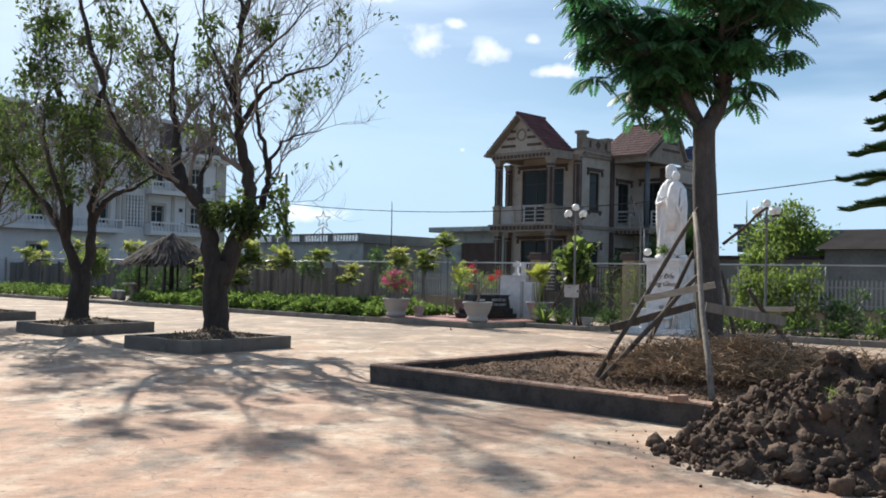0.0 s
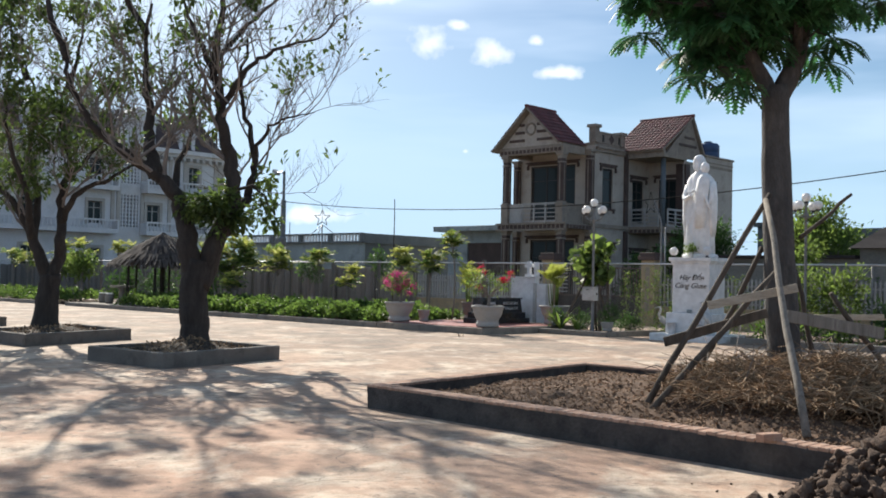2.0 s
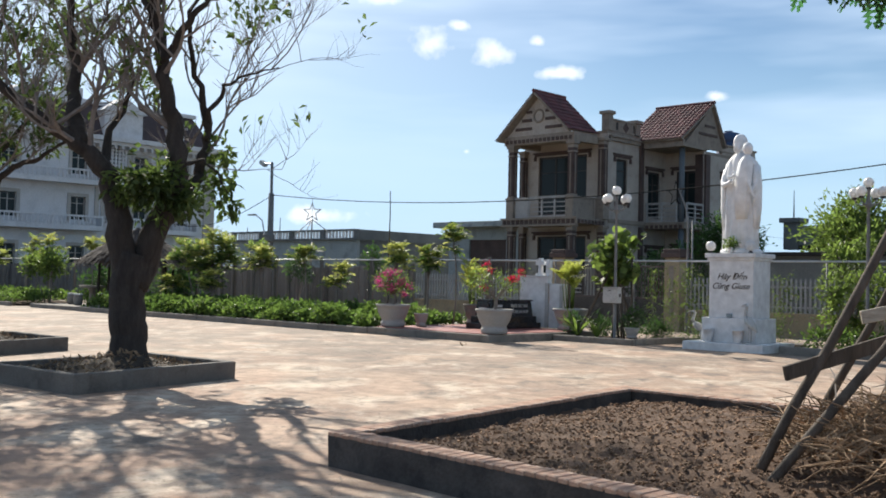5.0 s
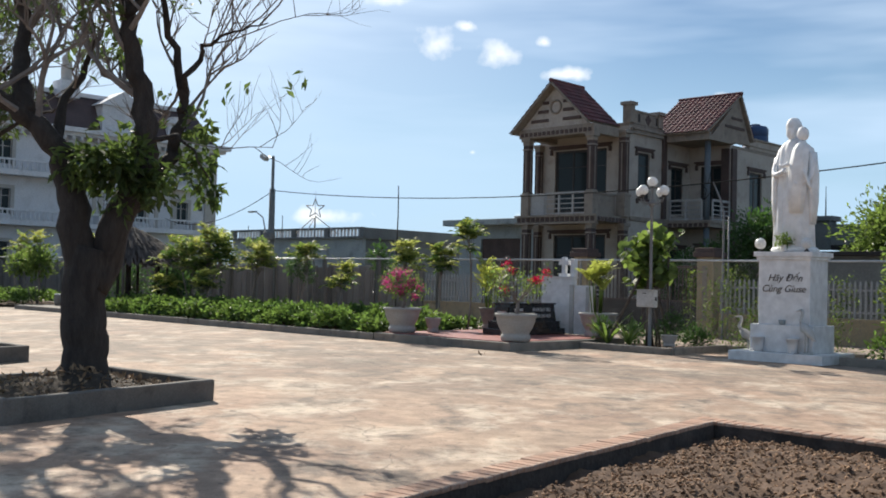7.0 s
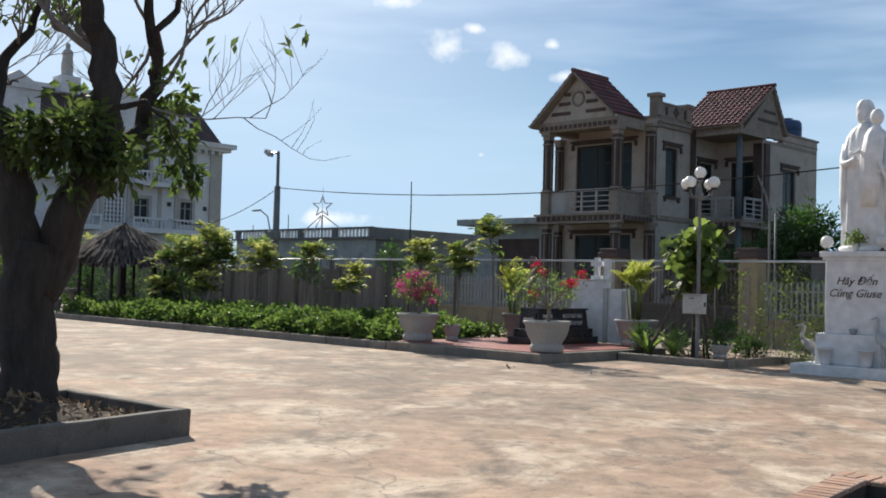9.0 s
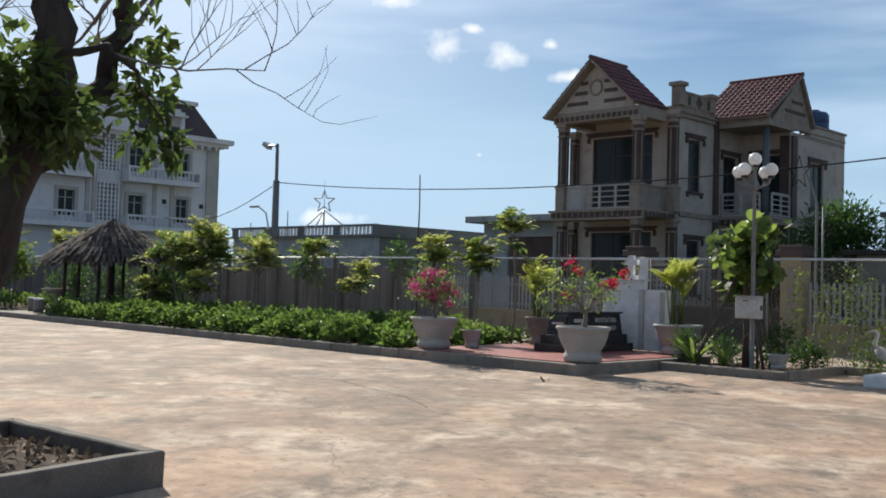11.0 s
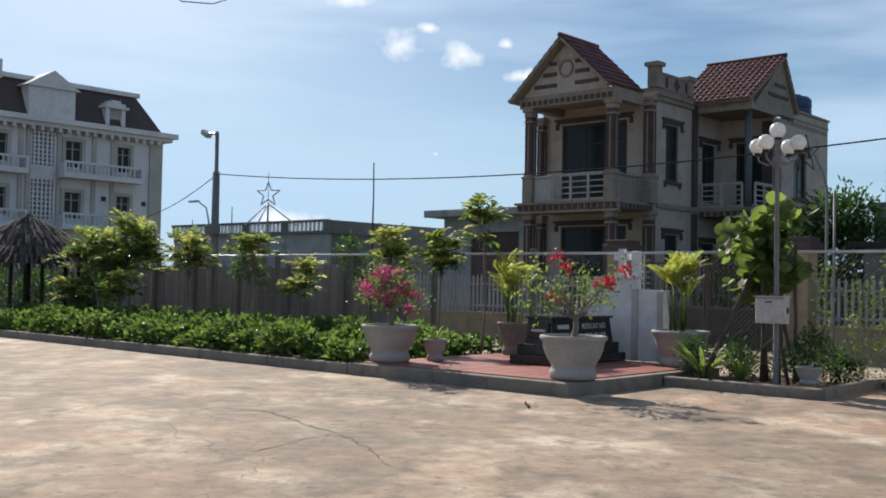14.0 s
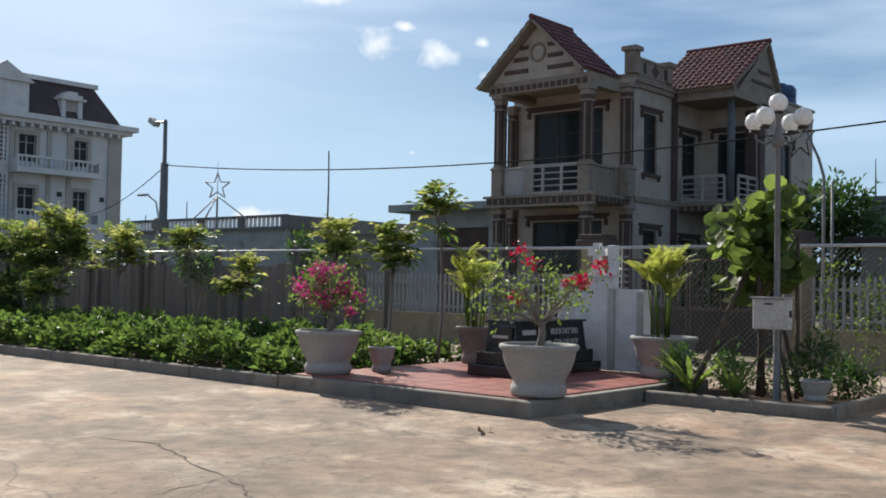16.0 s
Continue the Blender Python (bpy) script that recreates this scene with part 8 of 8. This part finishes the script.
def roof_star():
    e = rest("star_ornament", (-18.85, 9.85), "tall wire star ornament on a tripod", "decoration")
    legs = [Vector((0.95 * math.cos(a), 0.8 * math.sin(a), 3.3)) for a in (0.3, 2.8, 4.7)]
    rod((0, 0, 0), (0, 0, 4.0), 0.035, 0.03, 8, e, "post", M_DULLPIPE)
    top = Vector((0, 0, 4.0))
    for l in legs:
        rod(l, top, 0.025, 0.02, 6, e, "leg", M_METAL)
    pts = [Vector((0.42 * (1 if k % 2 == 0 else 0.4) * math.sin(k * math.pi / 5), 0, 4.3 + 0.42 * (1 if k % 2 == 0 else 0.4) * math.cos(k * math.pi / 5))) for k in range(10)]
    V, F = [], []
    for k in range(10):
        tube(V, F, [pts[k], pts[(k + 1) % 10]], [0.022, 0.022], 5)
    part("star", (V, F), M_METAL, e)
    rod((0, 0, 4.0), (0, 0, 5.05), 0.012, 0.008, 6, e, "mast", M_METAL)
    e.matrix_world = e.matrix_world @ pose(0, 0, 0, 0, 0, 30)


roof_star()
tagged(rod((0, 0, 0), (0, 0, 4.95), 0.035, 0.018, 7, None, "flag_stick", M_BARK, bends=4, rng=random.Random(1)), "thin crooked bare pole standing in the lane", "pole").matrix_world = GRID @ pose(-13.4, 9.35, 0)


def small_street_lamp():
    e = rest("street_lamp", (-26.0, 12.6), "slim street lamp with a curved arm", "street lamp")
    V, F = [], []
    tube(V, F, [Vector(p) for p in ((0, 0, 0), (0, 0, 3.7), (-0.2, 0, 4.3), (-0.8, 0, 4.6))], [0.05, 0.04, 0.035, 0.03], 8)
    part("post", (V, F), M_METAL, e)
    part("lamp_head", boxes((-1.35, -0.75, -0.08, 0.08, 4.55, 4.63), bevel=0.02), M_LOWGREY, e)


small_street_lamp()


def lane_star():
    """Star lantern hung from a bent pipe beside the gate."""
    e = rest("star_lantern", (-0.35, 9.75), "wire star lantern on a bent steel pipe", "decoration")
    V, F = [], []
    tube(V, F, [Vector(p) for p in ((0, 0, 0), (0, 0, 3.6), (-0.1, 0, 3.95), (-0.35, 0, 4.5))], [0.035, 0.03, 0.028, 0.02], 8)
    part("pipe", (V, F), M_DULLPIPE, e)
    rod((0.16, 0, 0), (0.16, 0, 3.5), 0.025, 0.025, 8, e, "brace", M_DULLPIPE)
    pts = [Vector((-0.45 + 0.3 * (1 if k % 2 == 0 else 0.4) * math.sin(k * math.pi / 5), 0, 4.35 + 0.42 * (1 if k % 2 == 0 else 0.4) * math.cos(k * math.pi / 5))) for k in range(10)]
    V, F = [], []
    for k in range(10):
        tube(V, F, [pts[k], pts[(k + 1) % 10]], [0.012, 0.012], 4)
    part("star", (V, F), M_WIRE, e)


lane_star()


# ---- the soil heap, straw and rubble ----
def soil_heap():
    e = rest("soil_heap", (4.15, 8.95), "heap of dark clay clods dumped on the yard", "soil heap", grid=False)
    bm = bmesh.new()
    n, rings = 170, 75

    def rise(x, y, f):
        p = Vector((x, y, 0))
        return 0.74 * max(0.0, 1 - f ** 1.7) ** 0.9 + (0.22 * noise.noise(p * 1.6) + 0.20 * noise.noise(p * 3.9 + Vector((3, 1, 0))) + 0.13 * noise.noise(p * 8) + 0.07 * noise.noise(p * 17) + 0.05 * noise.noise(p * 34)) * max(0.0, 1 - f ** 5)

    top = [[None] * n for _ in range(rings)]
    for j in range(rings):
        f = (j + 1) / rings
        for i in range(n):
            a = i * math.tau / n
            r = f * (2.15 + 0.3 * noise.noise((math.cos(a) * 1.3, math.sin(a) * 1.3, 5)))
            x, y = r * math.cos(a), r * math.sin(a) * 0.78
            top[j][i] = bm.verts.new((x, y, max(rise(x, y, f), 0.0) - 0.02 * f))
    c = bm.verts.new((0, 0, 0.78))
    for i in range(n):
        bm.faces.new((c, top[0][i], top[0][(i + 1) % n]))
        for j in range(rings - 1):
            bm.faces.new((top[j][i], top[j + 1][i], top[j + 1][(i + 1) % n], top[j][(i + 1) % n]))
    part("mound", bm, M_CLOD, e, "", True)
    rng = random.Random(6)
    proto = []
    for k in range(5):
        b = bmesh.new()
        bmesh.ops.create_icosphere(b, subdivisions=2, radius=1.0)
        for v in b.verts:
            v.co *= 0.88 + 0.6 * noise.noise(v.co * 1.4 + Vector((k * 7, 0, 0))) + 0.5 * noise.noise(v.co * 3.1 + Vector((0, k * 5, 0)))
            v.co.z *= 0.75
        proto.append(([tuple(v.co) for v in b.verts], [tuple(v.index for v in f.verts) for f in b.faces]))
        b.free()
    V, F = [], []
    for k in range(2600):
        a, f = rng.uniform(0, math.tau), rng.random() ** 0.6 * 1.06
        x, y = f * 2.15 * math.cos(a), f * 2.15 * math.sin(a) * 0.78
        z = max(rise(x, y, f), 0.0)
        r = rng.uniform(0.012, 0.045) if k > 140 else rng.uniform(0.05, 0.12)
        pv, pf = proto[k % 5]
        m = pose(x, y, z + r * 0.25, rng.uniform(0, 360), rng.uniform(0, 360), rng.uniform(0, 360))
        o = len(V)
        V += [tuple(m @ (Vector(q) * r)) for q in pv]
        F += [tuple(i + o for i in q) for q in pf]
    for k in range(90):
        a, f = rng.uniform(2.2, 5.4), rng.uniform(0.95, 1.0) + abs(rng.gauss(0, 0.22))
        x, y, r = f * 2.15 * math.cos(a), f * 2.15 * math.sin(a) * 0.78, rng.uniform(0.005, 0.018)
        pv, pf = proto[k % 5]
        mm = pose(x, y, r * 0.4, rng.uniform(0, 360), rng.uniform(0, 360), 0)
        o = len(V)
        V += [tuple(mm @ (Vector(q) * r)) for q in pv]
        F += [tuple(i + o for i in q) for q in pf]
    tagged(part("clod_mass", (V, F), M_CLOD, e, "broken clay clods", True), kind="stuff")
    pv, pf = proto[2]
    for x, y, r, turn in ((-0.42, -0.35, 0.17, 20), (-0.12, -0.28, 0.12, 75), (0.62, -0.62, 0.10, 140)):
        m = pose(x, y, rise(x, y, math.hypot(x, y / 0.78) / 2.15) + 0.02, 10, 15, turn) @ Matrix.Diagonal((1.5, 1.0, 0.62, 1))
        part("dry_lump", ([tuple(m @ (Vector(q) * r)) for q in pv], pf), M_DRYCLAY, e, "pale dry lump of clay", True)
    nrng = np.random.default_rng(12)
    P = [(-0.85 + rng.gauss(0, 0.14), -0.55 + rng.gauss(0, 0.12), 0) for _ in range(24)] + [(0.75 + rng.gauss(0, 0.2), -0.35 + rng.gauss(0, 0.12), 0) for _ in range(12)]
    P = [(x, y, rise(x, y, math.hypot(x, y / 0.78) / 2.15) - 0.01) for x, y, z in P]
    tagged(part("grass_sprig", foliage(P, 0.16, 0.010, nrng, 0.0, outward=[(0, 0, 0.8)] * len(P)), M_LEAF, e, "sprigs of uprooted grass"), kind="stuff")


soil_heap()


def litter(name, centre, spread, count, length, thick, lift, material, label, category, seed, dome=0.0, bend=0.0):
    """Loose stalks or chips strewn over a patch."""
    rng = random.Random(seed)
    V, F = [], []
    for _ in range(count):
        a, f = rng.uniform(0, math.tau), rng.random() ** 0.55
        x, y = centre[0] + spread[0] * f * math.cos(a), centre[1] + spread[1] * f * math.sin(a)
        if name != "rubble":
            wob = noise.noise((x * 1.4, y * 1.4, seed))
            z = centre[2] + dome * max(0, 1 - f ** 1.8) * (0.8 + 0.7 * wob) * rng.random() ** 0.5
        else:
            z = centre[2] + dome * max(0, 1 - f ** 1.3)
        L = length * rng.uniform(0.5, 1.3)
        b = rng.uniform(0, math.tau)
        d = Vector((math.cos(b), math.sin(b), rng.gauss(0.05, lift)))
        p = Vector((x, y, z))
        q = p + d * L
        m = (p + q) / 2 + Vector((rng.gauss(0, bend), rng.gauss(0, bend), abs(rng.gauss(0, bend)) * 0.7))
        tube(V, F, [p, m, q], [thick, thick * 0.9, thick * 0.4], 3)
    ob = part(name, (V, F), material)
    tagged(ob, label, category, kind="stuff")


litter("straw_pile", (3.75, 13.3, 0.42), (1.55, 1.45), 4600, 0.30, 0.0060, 0.35, M_STRAW, "tangle of dry brown straw and stalks round the tree's foot", "straw", 21, 0.42, 0.05)
litter("straw_pile", (4.9, 12.4, 0.40), (1.1, 1.1), 1900, 0.30, 0.0060, 0.35, M_STRAW, "loose dry stalks beside the soil heap", "straw", 22, 0.34, 0.05)
litter("dry_twigs", (3.6, 13.6, 0.5), (1.3, 1.1), 150, 0.5, 0.007, 0.5, M_TWIG, "dead twigs sticking out of the straw", "twigs", 23, 0.4, 0.06)


def rubble():
    """Chips and crumbs over the planter's soil."""
    rng = random.Random(9)
    c = [Vector((x, y, 0)) for x, y in PLC]
    V, F = [], []
    mid = sum(c, Vector()) / 4
    for k in range(16000):
        u, v = rng.uniform(0.06, 0.94), rng.uniform(0.06, 0.94)
        p = c[0] * (1 - u) * (1 - v) + c[1] * u * (1 - v) + c[2] * u * v + c[3] * (1 - u) * v
        edge = min(u, v, 1 - u, 1 - v) * 2
        s = p - mid
        z = 0.113 + 0.30 * edge ** 0.9 + 0.05 * noise.noise(s * 2.1) + 0.03 * noise.noise(s * 6) + 0.035 * noise.noise(s * 14)
        r = rng.uniform(0.006, 0.024)
        n = Vector((rng.gauss(0, 0.5), rng.gauss(0, 0.5), 1)).normalized()
        u_, w_ = n.orthogonal().normalized(), n.cross(n.orthogonal().normalized())
        o = len(V)
        q = p + Vector((0, 0, z + rng.uniform(-0.012, 0.006)))
        V += [tuple(q + u_ * r), tuple(q + w_ * r * 0.8), tuple(q - u_ * r * 0.9), tuple(q - w_ * r), tuple(q + n * r * 0.5), tuple(q - n * r * 0.5)]
        F += [(o, o + 1, o + 4), (o + 1, o + 2, o + 4), (o + 2, o + 3, o + 4), (o + 3, o, o + 4), (o + 1, o, o + 5), (o + 2, o + 1, o + 5), (o + 3, o + 2, o + 5), (o, o + 3, o + 5)]
    tagged(part("soil_crumbs", (V, F), M_CHIP), "crumbs of soil and brick chips in the planter", "rubble", kind="stuff")


rubble()
b = part("loose_brick", boxes((-0.1, 0.1, -0.05, 0.05, 0, 0.06), bevel=0.006), M_BRICK)
b.matrix_world = pose(2.51, 10.82, 0.27, 0, 0, 25)
tagged(b, "loose clay brick lying on the planter's coping", "brick")


def fallen_leaf():
    nr = np.random.default_rng(5)
    e = part("fallen_leaf", foliage(np.array([[0.32, 29.8, 0.012], [0.36, 29.83, 0.012], [0.29, 29.77, 0.014]]), 0.12, 0.08, nr, 0.0), M_STRAW)
    tagged(e, "curled dry brown leaf on the concrete", "leaf")


fallen_leaf()


def far_stack():
    e = rest("neighbour_house", (-5.0, 27.6), "dark neighbouring house with an overhanging parapet and a square roof stack", "house")
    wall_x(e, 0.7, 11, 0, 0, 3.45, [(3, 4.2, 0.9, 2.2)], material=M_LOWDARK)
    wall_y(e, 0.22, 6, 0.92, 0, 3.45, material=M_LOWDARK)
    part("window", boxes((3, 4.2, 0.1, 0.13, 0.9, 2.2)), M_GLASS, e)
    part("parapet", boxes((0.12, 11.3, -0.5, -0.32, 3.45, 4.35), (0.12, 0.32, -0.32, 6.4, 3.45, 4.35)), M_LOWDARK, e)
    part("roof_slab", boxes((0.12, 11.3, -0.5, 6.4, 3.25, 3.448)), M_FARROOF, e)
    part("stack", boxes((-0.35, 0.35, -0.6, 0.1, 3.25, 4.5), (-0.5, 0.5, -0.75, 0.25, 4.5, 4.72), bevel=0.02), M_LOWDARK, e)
    rod((0, -0.25, 4.72), (0, -0.25, 6.05), 0.035, 0.012, 6, e, "antenna", M_DULLPIPE)


def lane_house():
    """The dark single-storey house behind the picket fence."""
    e = rest("lane_house", (-0.8, 13.2), "dark single-storey house behind the picket fence", "house")
    part("wall", boxes((0, 6.0, 0, 0.22, 0, 2.5), (0, 0.22, 0.22, 5, 0, 2.5)), M_LOWDARK, e)
    part("wall", boxes((6.0, 17, -0.03, 0.22, 0, 2.85), (6.0, 6.22, 0.22, 5, 0, 2.85)), M_LOWDARK, e)
    part("roof_slab", boxes((-0.25, 5.98, -0.35, 5, 2.5, 2.62), bevel=0.01), M_FARROOF, e)
    bm = bmesh.new()
    a = [bm.verts.new(q) for q in ((5.8, -0.5, 2.85), (17.2, -0.5, 2.85), (17.2, 2.6, 3.7), (5.8, 2.6, 3.7), (5.8, 5.6, 2.85), (17.2, 5.6, 2.85))]
    for q in ((0, 1, 2, 3), (3, 2, 5, 4), (0, 3, 4), (1, 5, 2), (0, 4, 5, 1)):
        bm.faces.new([a[i] for i in q])
    bmesh.ops.recalc_face_normals(bm, faces=bm.faces)
    part("roof", bm, M_FARROOF, e, "low dark tiled roof")
    part("chimney", boxes((8.3, 8.8, 2.35, 2.85, 3.6, 4.35), bevel=0.01), M_LOWDARK, e)


lane_house()


far_stack()
